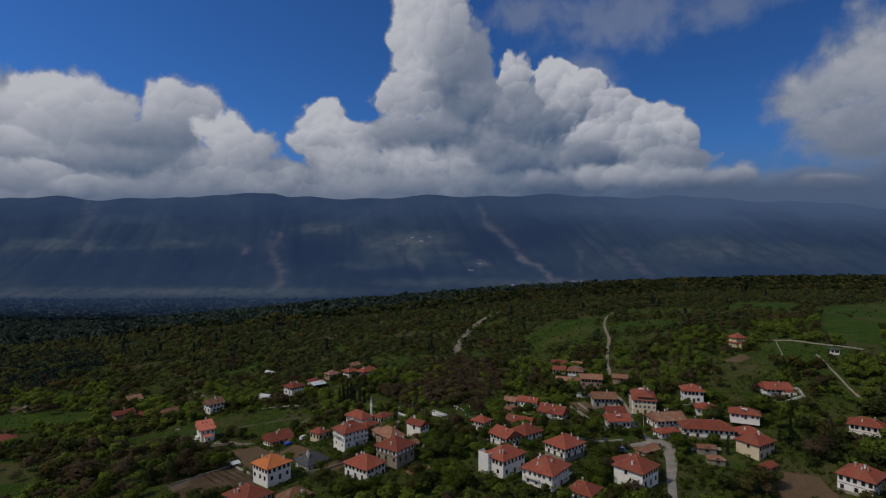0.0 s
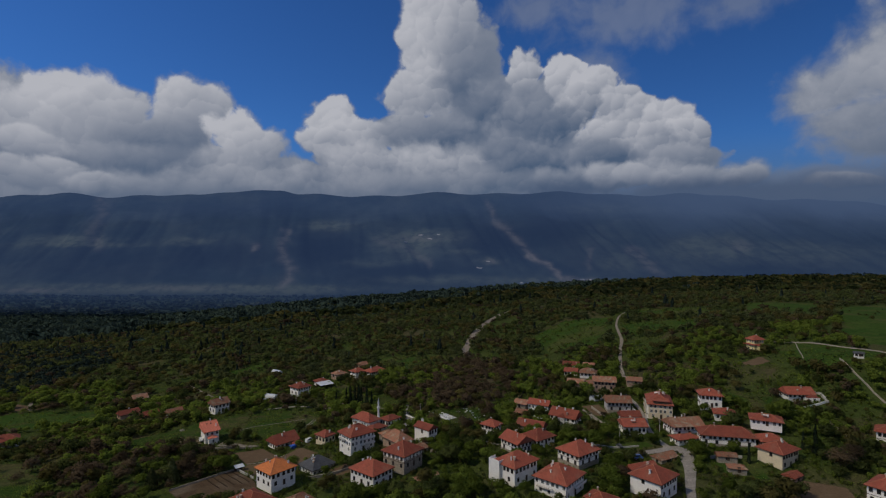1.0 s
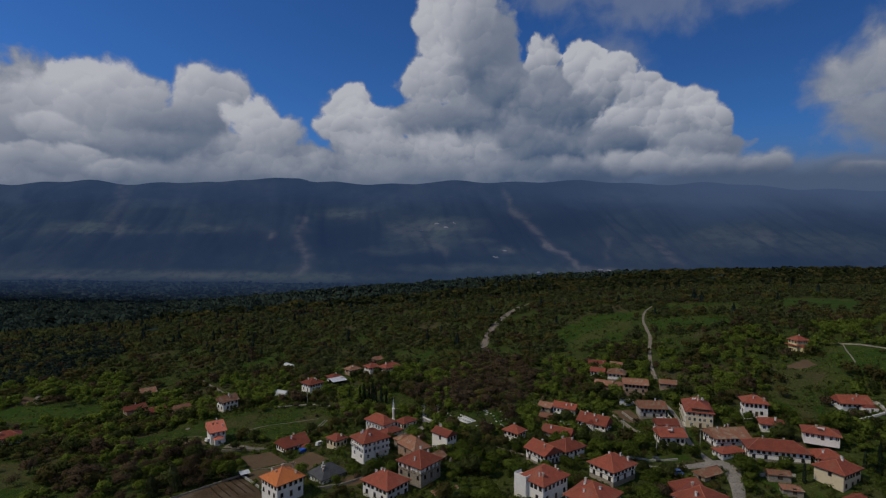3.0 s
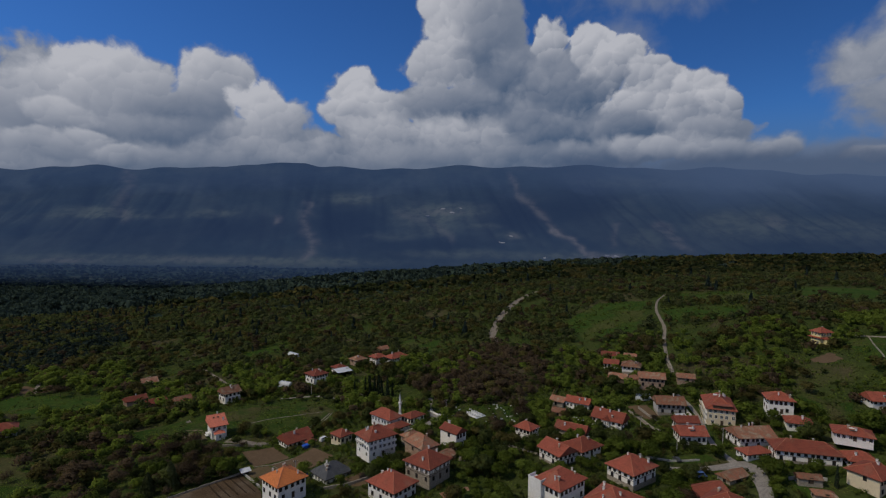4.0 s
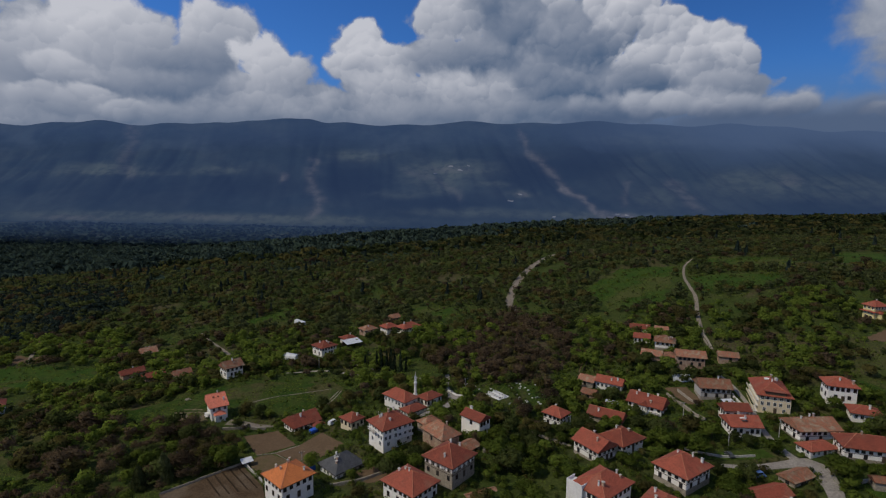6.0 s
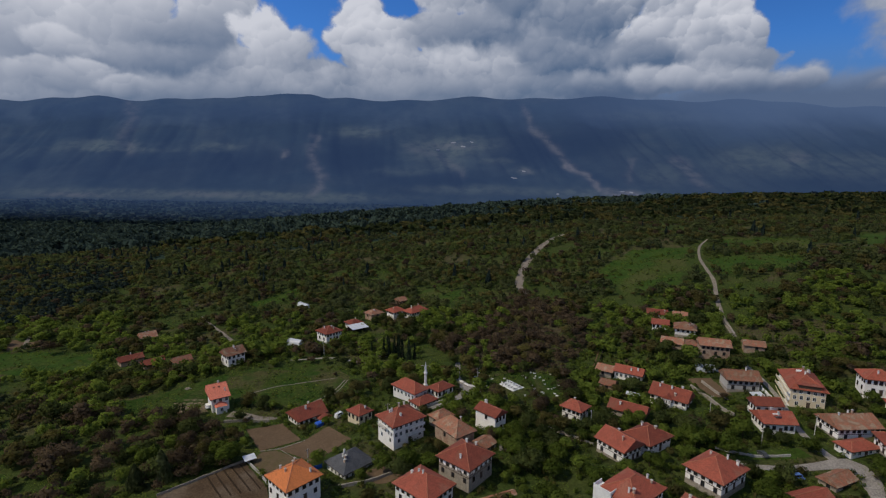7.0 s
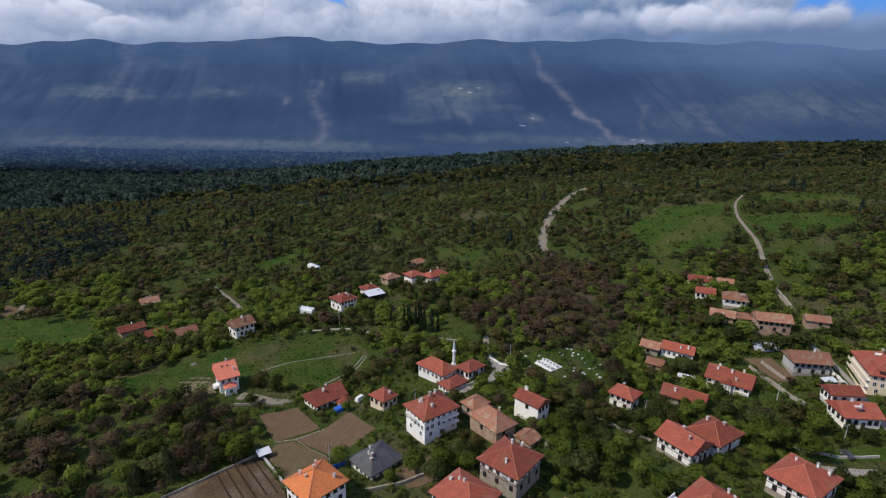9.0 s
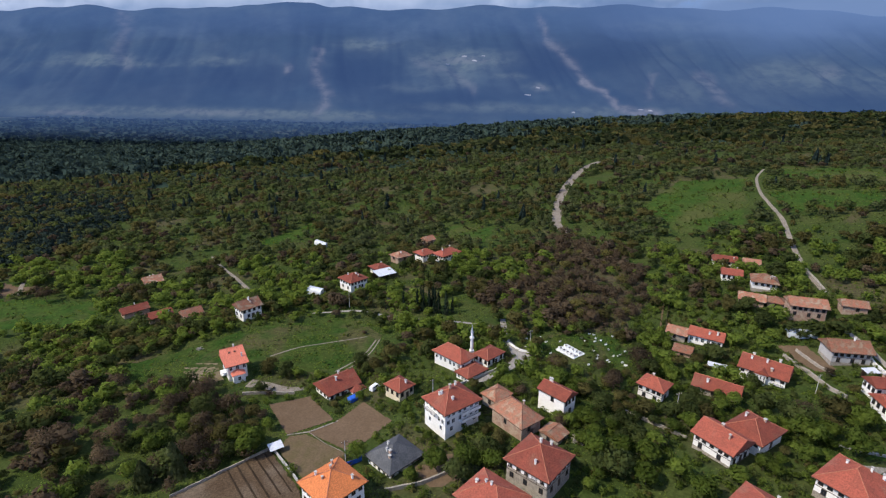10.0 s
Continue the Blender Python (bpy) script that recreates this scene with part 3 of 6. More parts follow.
plot(97.5, 196.5, -10, 7, 4, 3.4, 5.2, "gx", 0.8, "old", "stone", 1, 0, "low yard shed with old roof tiles")
plot(97.0, 188.5, -12, 6, 4, 2.6, 4.2, "hip", 0.8, "old", "stone", 1, 0, "low garden shed with old roof tiles")
plot(113.5, 184.8, 31, 6, 4.5, 1.2, 3.2, "gx", 0.8, "brown", "brick", 1, 0, "low dark shed with red-brown roof")
here = ground_z(-208, 249) / S
plot(-208, 249, 40, 11, 8.5, here - 0.4, here + 3.6, "hip", 2.0, "red", "white", 1, 2, "low white farmhouse with red tiled roof among bushes")
PADS = np.array([(p["x"], p["y"], p["base"]) for p in PLOTS])
bare_land = land


def land(x, y):  # the slopes with the levelled plots
    x, y = np.asarray(x, float), np.asarray(y, float)
    z = bare_land(x, y)
    lift = PADS[:, 2] - bare_land(PADS[:, 0], PADS[:, 1])
    top, all_w = np.zeros_like(z), np.full_like(z, 0.3)
    for (px, py, _), r in zip(PADS, lift):
        w = np.exp(-((x - px) ** 2 + (y - py) ** 2) / (2 * 11.0**2))
        top, all_w = top + w * r, all_w + w
    return z + top / all_w


# ---------------------------------------------------------------- ground
def spread(near_low, near_high, step, low, high, growth=1.13):
    """Places along one axis: even steps in the middle, growing ones outside."""
    mid = list(np.arange(near_low, near_high + step / 2, step))
    down, up, d = [near_low], [near_high], step
    while down[-1] > low or up[-1] < high:
        d *= growth
        down.append(down[-1] - d)
        up.append(up[-1] + d)
    return np.array([v for v in down[:0:-1] if v > low - 600] + mid + [v for v in up[1:] if v < high + 600])


def grid_object(name, xs, ys, height, mats, pick=None):
    gx, gy = np.meshgrid(xs, ys)
    gz = height(gx, gy)
    verts = np.stack([gx.ravel() * S, gy.ravel() * S, gz.ravel()], 1)
    nx, ny = len(xs), len(ys)
    a = (np.arange(ny - 1)[:, None] * nx + np.arange(nx - 1)[None]).ravel()
    faces = np.stack([a, a + 1, a + nx + 1, a + nx], 1)
    me = bpy.data.meshes.new(name)
    me.from_pydata(verts.tolist(), [], faces.tolist())
    for m in mats:
        me.materials.append(m)
    me.polygons.foreach_set("use_smooth", [True] * len(faces))
    if pick is not None:
        cx, cy = (gx[:-1, :-1] + gx[1:, 1:]) / 2, (gy[:-1, :-1] + gy[1:, 1:]) / 2
        me.polygons.foreach_set("material_index", pick(cx, cy).astype(int).ravel())
    me.update()
    return new(name, me)


# ---------------------------------------------------------------- far valley side
def ridge_top(x):
    """Height of the far ridge, x in metres."""
    t = x / 4500 * 935 + 784
    z = 91 + 9 * smooth_step(330, 385, t) * (1 - smooth_step(480, 520, t)) + 4 * np.exp(-((t - 100) / 40) ** 2) + 4 * np.exp(-((t - 900) / 150) ** 2)
    z = z + 2.2 * np.sin(t / 37) + 1.5 * np.sin(t / 17 + 1) - 22 * smooth_step(1150, 1700, t)
    return 95 + z * 4500 / 935


def mountain_z(x, y):
    """Height of the far valley side in metres, from metres."""
    s = np.clip((y - 3250) / 1250, 0, 1.3)
    top = ridge_top(x)
    z = -200 + (top + 200) * np.where(s < 1, 0.62 * s**0.8 + 0.38 * s**3, 1 - (s - 1) * 0.8)
    spurs = np.zeros_like(z)
    for k, (f, a, q) in enumerate(((0.0031, 60, 0.4), (0.0069, 34, 1.1), (0.0143, 20, 0.3), (0.031, 9, 2.0))):
        spurs += a * np.abs(np.sin(x * f + q + 0.0017 * y * (1 + k) + 1.3 * np.sin(x * f * 0.37 + q)))
    return z + (spurs - 55) * np.clip(s * 3, 0, 1) * np.clip((1.02 - s) * 3, 0, 1)


def distance_material(name, a, b, c, glow, fields=False, marks=False):
    """Plain backdrop of far slopes; haze of kilometres of air painted as faint glow."""
    m = bpy.data.materials.new(name)
    m.use_nodes = True
    n = Nodes(m.node_tree)
    at = n.tree.nodes.new("ShaderNodeNewGeometry").outputs["Position"]
    parts = n.tree.nodes.new("ShaderNodeSeparateXYZ")
    n.link(at, parts.inputs[0])
    far = n.vec("MULTIPLY", at, (1, 0.6, 2.2))
    one, two = n.noise(far, 0.0022, 4, 0.5, 0.6), n.noise(far, 0.012, 6, 0.65)
    colour = n.mix(n.ramp(two, 0.42, 0.58) if fields else n.ramp(one, 0.38, 0.64), a, b)
    if fields:  # open strips across the valley bottom
        strips = n.noise(n.vec("MULTIPLY", at, (0.5, 1.6, 1)), 0.005, 6, 0.65, 0.6)
        colour = n.mix(n.math("MULTIPLY", n.ramp(strips, 0.50, 0.66), n.ramp(parts.outputs[1], 1900, 2500)), colour, fields)
    if marks:  # dark patches, clearings and bare ground as they lie on the slope
        for key, to in (("woods", c), ("clearing", FAR_GREEN), ("bare", FAR_BARE)):
            here = n.tree.nodes.new("ShaderNodeAttribute")
            here.attribute_name = key
            broken = n.math("MULTIPLY", here.outputs["Fac"], n.ramp(two, 0.36, 0.56, 0.45, 1.0) if key != "woods" else 1.0, clamp=True)
            colour = n.mix(broken, colour, to)
    tone = n.ramp(two, 0.3, 0.7, 0.84, 1.16)
    grey = n.tree.nodes.new("ShaderNodeCombineXYZ")
    for k in range(3):
        n.link(tone, grey.inputs[k])
    colour = n.mix(1.0, colour, grey.outputs[0], "MULTIPLY")
    surf = n.add("ShaderNodeBsdfPrincipled", Roughness=1.0)
    surf.inputs["Specular IOR Level"].default_value = 0.0
    # haze painted as glow, stronger with distance over the valley and up the ridge
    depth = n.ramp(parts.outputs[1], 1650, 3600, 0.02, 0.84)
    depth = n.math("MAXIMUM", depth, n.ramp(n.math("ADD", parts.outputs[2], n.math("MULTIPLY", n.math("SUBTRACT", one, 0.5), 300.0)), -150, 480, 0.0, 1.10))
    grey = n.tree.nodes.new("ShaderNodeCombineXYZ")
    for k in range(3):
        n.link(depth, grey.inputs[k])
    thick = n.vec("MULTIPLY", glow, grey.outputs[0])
    # ridge vapour under the clouds: base colour darkened, pale blue glow painted in
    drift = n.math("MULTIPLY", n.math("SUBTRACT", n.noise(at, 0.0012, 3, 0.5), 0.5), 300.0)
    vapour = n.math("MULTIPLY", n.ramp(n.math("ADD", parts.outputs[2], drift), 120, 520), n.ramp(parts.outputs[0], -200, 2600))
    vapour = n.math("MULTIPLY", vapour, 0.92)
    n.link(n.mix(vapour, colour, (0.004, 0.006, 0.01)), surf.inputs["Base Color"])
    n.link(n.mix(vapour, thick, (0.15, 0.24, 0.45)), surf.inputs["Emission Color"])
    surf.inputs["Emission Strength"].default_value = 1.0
    out = n.tree.nodes.new("ShaderNodeOutputMaterial")
    n.link(surf.outputs[0], out.inputs["Surface"])
    return m


FAR_GREEN, FAR_BARE = (0.058, 0.070, 0.054), (0.105, 0.098, 0.090)
# blue glow that stands in for the haze of the distance
HAZE_GLOW = (0.048, 0.090, 0.212)
FAR_WOODS = distance_material("hazy_wooded_slopes", (0.014, 0.023, 0.026), (0.027, 0.037, 0.036), (0.004, 0.007, 0.010), HAZE_GLOW, marks=True)
FAR_ROOFS = distance_material("hazy_white_walls", (0.22, 0.22, 0.22), (0.3, 0.3, 0.3), (0.2, 0.17, 0.16), HAZE_GLOW)
VALLEY = distance_material("hazy_valley_floor", (0.014, 0.024, 0.018), (0.022, 0.034, 0.023), (0.034, 0.046, 0.030), HAZE_GLOW, (0.048, 0.056, 0.038))
# base colour lifted to paint in the haze over the far woods
FOREST_FLOOR = material("hazy_forest_floor", (0.022, 0.038, 0.026), (0.030, 0.048, 0.030), 0.02, 0.35, 1.0, 1.0, 0.2, depth=1.0, coords="World")
# the far ground takes VALLEY, with haze painted into its glow
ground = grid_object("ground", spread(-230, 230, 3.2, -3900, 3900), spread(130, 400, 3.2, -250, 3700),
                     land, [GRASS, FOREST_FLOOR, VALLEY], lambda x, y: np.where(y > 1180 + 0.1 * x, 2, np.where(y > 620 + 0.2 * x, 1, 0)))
tagged(ground, "hilly green grassland running down to the valley", "ground", kind="structure")
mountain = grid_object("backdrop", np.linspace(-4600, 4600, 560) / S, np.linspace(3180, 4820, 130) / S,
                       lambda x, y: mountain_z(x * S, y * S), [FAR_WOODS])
tagged(mountain, "long blue wooded mountain side across the valley", "mountain", kind="structure")


def mark_slopes():
    """Where dark patches, clearings and bare gullies lie on the far slopes, by their bearings from the start of the
    flight.
    """
    me = mountain.data
    co = np.empty(len(me.vertices) * 3)
    me.vertices.foreach_get("co", co)
    co = co.reshape(-1, 3)
    u, v = 784 + 935 * co[:, 0] / co[:, 1], 441 - 935 * (co[:, 2] - 94.8) / co[:, 1]
    shake = np.array([noise.noise_vector((a * 0.05, b * 0.09, 3)) for a, b in zip(u, v)])
    u, v = u + 9 * shake[:, 0], v + 4 * shake[:, 1]

    def blot(x, y, rx, ry, much):
        return much * np.exp(-(((u - x) / rx) ** 2 + ((v - y) / ry) ** 2) ** 1.5)

    def gully(points, wide, much):
        best = np.full(len(u), 1e9)
        for (ax, ay), (bx, by) in zip(points, points[1:]):
            dx, dy = bx - ax, by - ay
            t = np.clip(((u - ax) * dx + (v - ay) * dy) / (dx * dx + dy * dy), 0, 1)
            best = np.minimum(best, np.hypot(u - ax - t * dx, v - ay - t * dy))
        return much * np.exp(-((best / wide) ** 2))

    woods = sum(blot(*b) for b in ((562, 445, 70, 36, 0.95), (385, 455, 110, 26, 0.7), (850, 432, 70, 38, 0.9), (965, 405, 66, 50, 0.8), (150, 470, 190, 34, 0.6),
                                   (650, 490, 90, 22, 0.6), (1060, 470, 90, 28, 0.5), (760, 480, 60, 16, 0.5), (400, 375, 130, 20, 0.4), (1350, 480, 160, 22, 0.5)))
    clearing = sum(blot(*b) for b in ((98, 428, 70, 10, 0.9), (120, 437, 130, 5, 0.7), (313, 430, 45, 8, 0.8), (567, 404, 48, 9, 0.8), (725, 425, 78, 16, 1.0), (700, 445, 60, 14, 0.5),
                                      (800, 450, 26, 5, 0.7), (851, 466, 24, 6, 0.8), (710, 460, 40, 9, 0.5), (1050, 374, 80, 9, 0.4), (1240, 445, 90, 24, 0.55), (1400, 455, 120, 20, 0.4), (200, 515, 360, 9, 0.8),
                                      (470, 516, 160, 8, 0.6), (780, 500, 130, 8, 0.6), (985, 503, 90, 7, 0.9), (640, 470, 50, 8, 0.4), (1080, 470, 40, 20, 0.5)))
    bare = gully([(848, 366), (862, 396), (876, 407), (904, 433), (927, 461)], 5.5, 0.6) + gully([(920, 456), (940, 466), (958, 476), (978, 496), (1040, 506)], 4.5, 0.9)
    bare += gully([(493, 414), (481, 438), (484, 464), (503, 481), (500, 492), (482, 508)], 7.5, 0.62) + gully([(160, 348), (163, 380), (150, 404), (140, 418), (154, 436)], 11, 0.36)
    bare += gully([(1098, 446), (1116, 456), (1135, 478), (1152, 491)], 8, 0.45) + gully([(1029, 446), (1022, 481)], 5, 0.3) + gully([(655, 430), (700, 440), (745, 472)], 6, 0.3)
    bare += sum(blot(*b) for b in ((433, 442, 7, 9, 0.7), (852, 467, 12, 4, 0.6), (730, 426, 40, 5, 0.4), (1010, 502, 40, 4, 0.7), (40, 518, 60, 4, 0.5), (300, 514, 90, 4, 0.35), (1290, 440, 20, 10, 0.3)))
    for key, values in (("woods", woods), ("clearing", clearing), ("bare", bare)):
        me.attributes.new(key, "FLOAT", "POINT").data.foreach_set("value", np.clip(values, 0, 1).astype(np.float32))


mark_slopes()


def on_mountain(a, b):
    """The place on the far slopes along the level ratio a and the rising ratio b from the opening viewpoint."""
    lo, hi = 2600.0, 4800.0
    for _ in range(40):
        y = (lo + hi) / 2
        if 94.8 + b * y < float(mountain_z(np.array(a * y), np.array(y))):
            hi = y
        else:
            lo = y
    return a * hi, hi


def ribbon(points, widths, height, lift, step):
    """A strip over the ground along a smoothed line of places in metres. Returns a bmesh."""
    line = []
    for k in range(len(points) - 1):
        p = [Vector(points[min(max(k + j, 0), len(points) - 1)]).to_2d() for j in (-1, 0, 1, 2)]
        cuts = max(2, int((p[2] - p[1]).length / step))
        for i in range(cuts + (k == len(points) - 2)):
            t = i / cuts
            line.append((0.5 * (2 * p[1] + (p[2] - p[0]) * t + (2 * p[0] - 5 * p[1] + 4 * p[2] - p[3]) * t * t + (3 * p[1] - p[0] - 3 * p[2] + p[3]) * t**3), (k + t) / (len(points) - 1)))
    bm, rows = bmesh.new(), []
    for k, (p, t) in enumerate(line):
        way = (line[min(k + 1, len(line) - 1)][0] - line[max(k - 1, 0)][0]).normalized()
        side = Vector((-way.y, way.x))
        wide = float(np.interp(t, np.linspace(0, 1, len(widths)), widths)) * (0.9 + 0.2 * noise.noise((p.x * 0.07, p.y * 0.07, 3)))
        row = []
        for f in (-0.5, -0.42, -0.14, 0.14, 0.42, 0.5):
            q = p + side * wide * (f + 0.05 * noise.noise((p.x * 0.3, p.y * 0.3, f)))
            z = height(q.x, q.y) + (lift if abs(f) < 0.5 else -0.3)
            row.append(bm.verts.new((q.x, q.y, z)))
        rows.append(row)
    for r0, r1 in zip(rows, rows[1:]):
        for k in range(5):
            bm.faces.new((r0[k], r0[k + 1], r1[k + 1], r1[k]))
    return bm


def far_strip(name, label, sights, wide, mat):
    places = [on_mountain((x - 784) / 935, (441 - y) / 935) for x, y in sights]
    bm = ribbon(places, wide, lambda x, y: float(mountain_z(np.array(x), np.array(y))), 4.0, 30.0)
    return tagged(new(name, mesh_of(bm, name, mat)), label, "gully", kind="structure")


# ---------------------------------------------------------------- roads, tracks and fields
def height_m(x, y):
    return float(land(x / S, y / S))


def way(name, label, category, points, widths, mat, lift=0.12):
    bm = ribbon([(x * S, y * S) for x, y in points], widths, height_m, lift, 2.5)
    return tagged(new(name, mesh_of(bm, name, mat)), label, category, kind="structure")


way("road", "pale dirt road winding through the scrub", "road", [(14, 391), (10, 408), (13.5, 438), (20, 470), (35, 514), (52, 546), (70, 562), (80, 566)], (5, 8, 9.5, 9.5, 9, 8, 7, 5), DIRT)
way("track", "dirt track climbing between fields", "track", [(92.3, 292), (98.6, 317), (106.7, 344), (117.6, 375), (123.5, 400), (130.4, 428), (143, 461), (158, 485)], (3.0, 3.0, 3.2, 3.0, 3.0, 2.6, 2.4, 2.2), DIRT)
way("track", "narrow lane beside the graveyard", "track", [(62, 322), (55.9, 319), (47.7, 314.8), (40.2, 302), (34, 285.5), (28.4, 268.5), (22.2, 250)], (0.7, 0.8, 0.7), SOIL)
way("track", "stony path on the slope", "track", [(-180.8, 364), (-166, 347.5), (-151.4, 332.4), (-137, 316.2)], (2, 2.4, 2.8), DIRT)
way("road", "village road of worn concrete", "road", [(54, 206.5), (60, 206.5), (68, 206.6), (77, 207.8), (84.5, 208.4), (85.8, 203.5), (83.6, 194), (77.5, 180), (72, 166), (66, 150), (60, 130)], (3, 3.6, 4, 6, 9, 7, 4.6, 4, 3.8, 3.8), ASPHALT)
way("road", "steep village lane of worn concrete", "road", [(83, 208), (81, 218), (82, 230), (84.5, 240), (86, 256), (84, 268)], (4, 3, 2.4, 2.4, 2.2), ASPHALT, 0.1)
way("road", "concrete lane past the mosque", "road", [(-24, 285), (-23.5, 270), (-21.5, 262), (-18.5, 256), (-22, 250), (-33, 240)], (3, 3.2, 5.5, 8.5, 5, 3), ASPHALT)
way("road", "lane along the pasture's edge", "road", [(-100, 291), (-91.8, 292.2), (-80.5, 293), (-69, 289.5), (-52, 286), (-34, 281), (-24, 276)], (1.4, 2.2, 2.2, 1.8), ASPHALT, 0.1)
way("path", "pale footpath among cypresses", "path", [(-73, 309), (-70.5, 302.5), (-64, 297.5), (-55, 294.5)], (1.6, 1.8, 1.6), DIRT)
way("track", "wheel tracks over the pasture", "track", [(-79, 250), (-74, 256), (-71, 262), (-69.5, 270)], (0.8, 0.9), DIRT)
way("track", "wheel tracks over the pasture", "track", [(-77, 249), (-72.2, 255.5), (-69.4, 262), (-68.3, 270)], (0.7, 0.8), DIRT)
way("path", "pale footpath over the pasture", "path", [(-104, 257.5), (-97, 263.5), (-90.5, 266.5), (-73.3, 272.3)], (0.9, 0.6), DIRT)
way("path", "worn yard beside the new house", "path", [(-104, 241), (-98, 240), (-92, 239), (-86, 240)], (7, 6, 4, 2), DIRT)
way("road", "dirt farm road in the far woods", "road", [(-800, 1120), (-700, 1115), (-646, 1124)], (8, 10, 8), DIRT, 1.0)
way("track", "pale track at the wood's edge", "track", [(-260, 330), (-252, 318), (-244, 308)], (2, 3, 2), DIRT)


def inside(x, y, poly):
    """Which of the places lie in the polygon."""
    x, y = np.asarray(x, float), np.asarray(y, float)
    odd = np.zeros(x.shape, bool)
    for (x0, y0), (x1, y1) in zip(poly, poly[1:] + poly[:1]):
        odd ^= ((y0 > y) != (y1 > y)) & (x < (x1 - x0) * (y - y0) / ((y1 - y0) or 1e-9) + x0)
    return odd


OPEN, SOILS = [], []


def field(name, label, poly, mat, clear=True, lift=0.09, ridges=0.0):
    """A patch of ground cover laid over the land, with an uneven rim."""
    px, py = [p[0] for p in poly], [p[1] for p in poly]
    step = 0.4 if clear == "tidy" else 1.5 if max(px) - min(px) < 60 else 3.0
    gx, gy = np.meshgrid(np.arange(min(px) - 2, max(px) + 2, step), np.arange(min(py) - 2, max(py) + 2, step))
    wob = np.array([[noise.noise((a * 0.12, b * 0.12, 7)) for a, b in zip(r, q)] for r, q in zip(gx, gy)]) * (0.15 if clear == "tidy" else 3.0)
    keep = inside(gx + wob, gy + wob, poly)
    gz = land(gx, gy) + lift + ridges * np.sin((gx * 0.75 - gy * 0.66) * 4.2)
    ny, nx = gx.shape
    used, verts, faces = {}, [], []

    def vert(i, j):
        if (i, j) not in used:
            used[(i, j)] = len(verts)
            verts.append((gx[i, j] * S, gy[i, j] * S, gz[i, j]))
        return used[(i, j)]

    for i in range(ny - 1):
        for j in range(nx - 1):
            if keep[i:i + 2, j:j + 2].sum() >= 3:
                corners = [(i, j), (i, j + 1), (i + 1, j + 1), (i + 1, j)]
                faces.append([vert(*c) for c in corners if keep[c] or keep[i:i + 2, j:j + 2].all()])
    me = bpy.data.meshes.new(name)
    me.from_pydata(verts, [], faces)
    me.materials.append(mat)
    if clear:
        OPEN.append(poly)
    if "soil" in mat.name or "bank" in mat.name:
        SOILS.append(poly)
    return tagged(new(name, me), label, "field", kind="structure")


field("field", "bare tilled vegetable plot", [(-93.6, 230.8), (-82.8, 236.2), (-71.6, 224.0), (-82.6, 216.9)], SOIL, "tidy", 0.14)
field("field", "bare tilled vegetable plot", [(-77.4, 217.9), (-71.0, 223.0), (-65.4, 232.0), (-55.0, 222.0), (-63.3, 209.6)], SOIL, "tidy", 0.14)
field("field", "weedy brown vegetable plot", [(-83, 211), (-82.0, 216.4), (-77.6, 217.5), (-64.2, 209.4), (-65, 201.5), (-69.5, 196.5), (-76.8, 203.6)], material("weedy_soil", (0.132, 0.096, 0.056), (0.112, 0.088, 0.044), 0.25, 1.6, 1.0, 0.5, grain=0.2, coords="World"), "tidy", 0.14)
field("field", "walled plot of furrowed brown soil", [(-101, 192.7), (-84.5, 210.3), (-71, 195), (-66.5, 186), (-90.5, 181.5)], material("dry_plot_soil", (0.074, 0.050, 0.030), (0.098, 0.068, 0.041), 0.12, 2.0, 1.0, 0.6, 0.2, third=(0.130, 0.100, 0.070), depth=0.12, coords="World"), "tidy", 0.3, 0.03)
# darker soil colour for the furrow strips
DARK_SOIL = material("dark_soil", (0.034, 0.024, 0.015), (0.046, 0.033, 0.021), 0.4, 3.0, 1.0, 0.6, 0.2, depth=0.1, coords="World")
for k in range(5):  # dark beds parallel to the plot's end wall
    ax, ay = -84.6 - 0.75 * (0.9 + 2.3 * k), 209.2 - 0.66 * (0.9 + 2.3 * k)
    way("furrow", "dark furrow strip across the tilled plot", "furrow", [(ax, ay), (ax + 6.0, ay - 6.8), (ax + 12.6 - k * 0.6, ay - 14.3 + k * 0.7)], (0.55, 0.6, 0.5), DARK_SOIL, 0.42)
field("field", "strip of tilled brown earth", [(-268, 323.4), (-246, 318.4), (-234.8, 322.5), (-238.1, 309.5), (-252, 306.3)], SOIL)
field("meadow", "bright green meadow with few trees", [(-255, 303.9), (-205.5, 306.7), (-184.7, 282.4), (-215.6, 273.2), (-250, 280)], MEADOW)
field("meadow", "rough green pasture below the lane", [(-156, 249.7), (-117.6, 277), (-92, 288), (-76.7, 287.1), (-65, 272), (-70, 252), (-80, 247), (-98, 249), (-140.6, 236.2)], ROUGH)
LOW_MEADOW = [(-200, 229), (-182, 227), (-166, 213), (-148, 199), (-156, 188), (-180, 188)]
field("meadow", "rough green meadow below the bank", LOW_MEADOW, ROUGH)
field("meadow", "green meadow beside the track", [(59.6, 422.2), (98.4, 474.6), (137.4, 463.6), (120, 420), (99.5, 373.1), (65.3, 367.7)], MEADOW)
field("meadow", "green meadow among hedges", [(133, 427.5), (183.7, 412), (170, 374.3), (127.1, 384)], MEADOW)
field("meadow", "small green clearing in the wood", [(-165.9, 388.8), (-144.1, 432.8), (-137.3, 411.4), (-151.4, 374.3)], MEADOW)
field("meadow", "small green clearing in the wood", [(-59.9, 419), (-25, 413.3), (-31.4, 382.9), (-50.5, 385.6)], MEADOW)
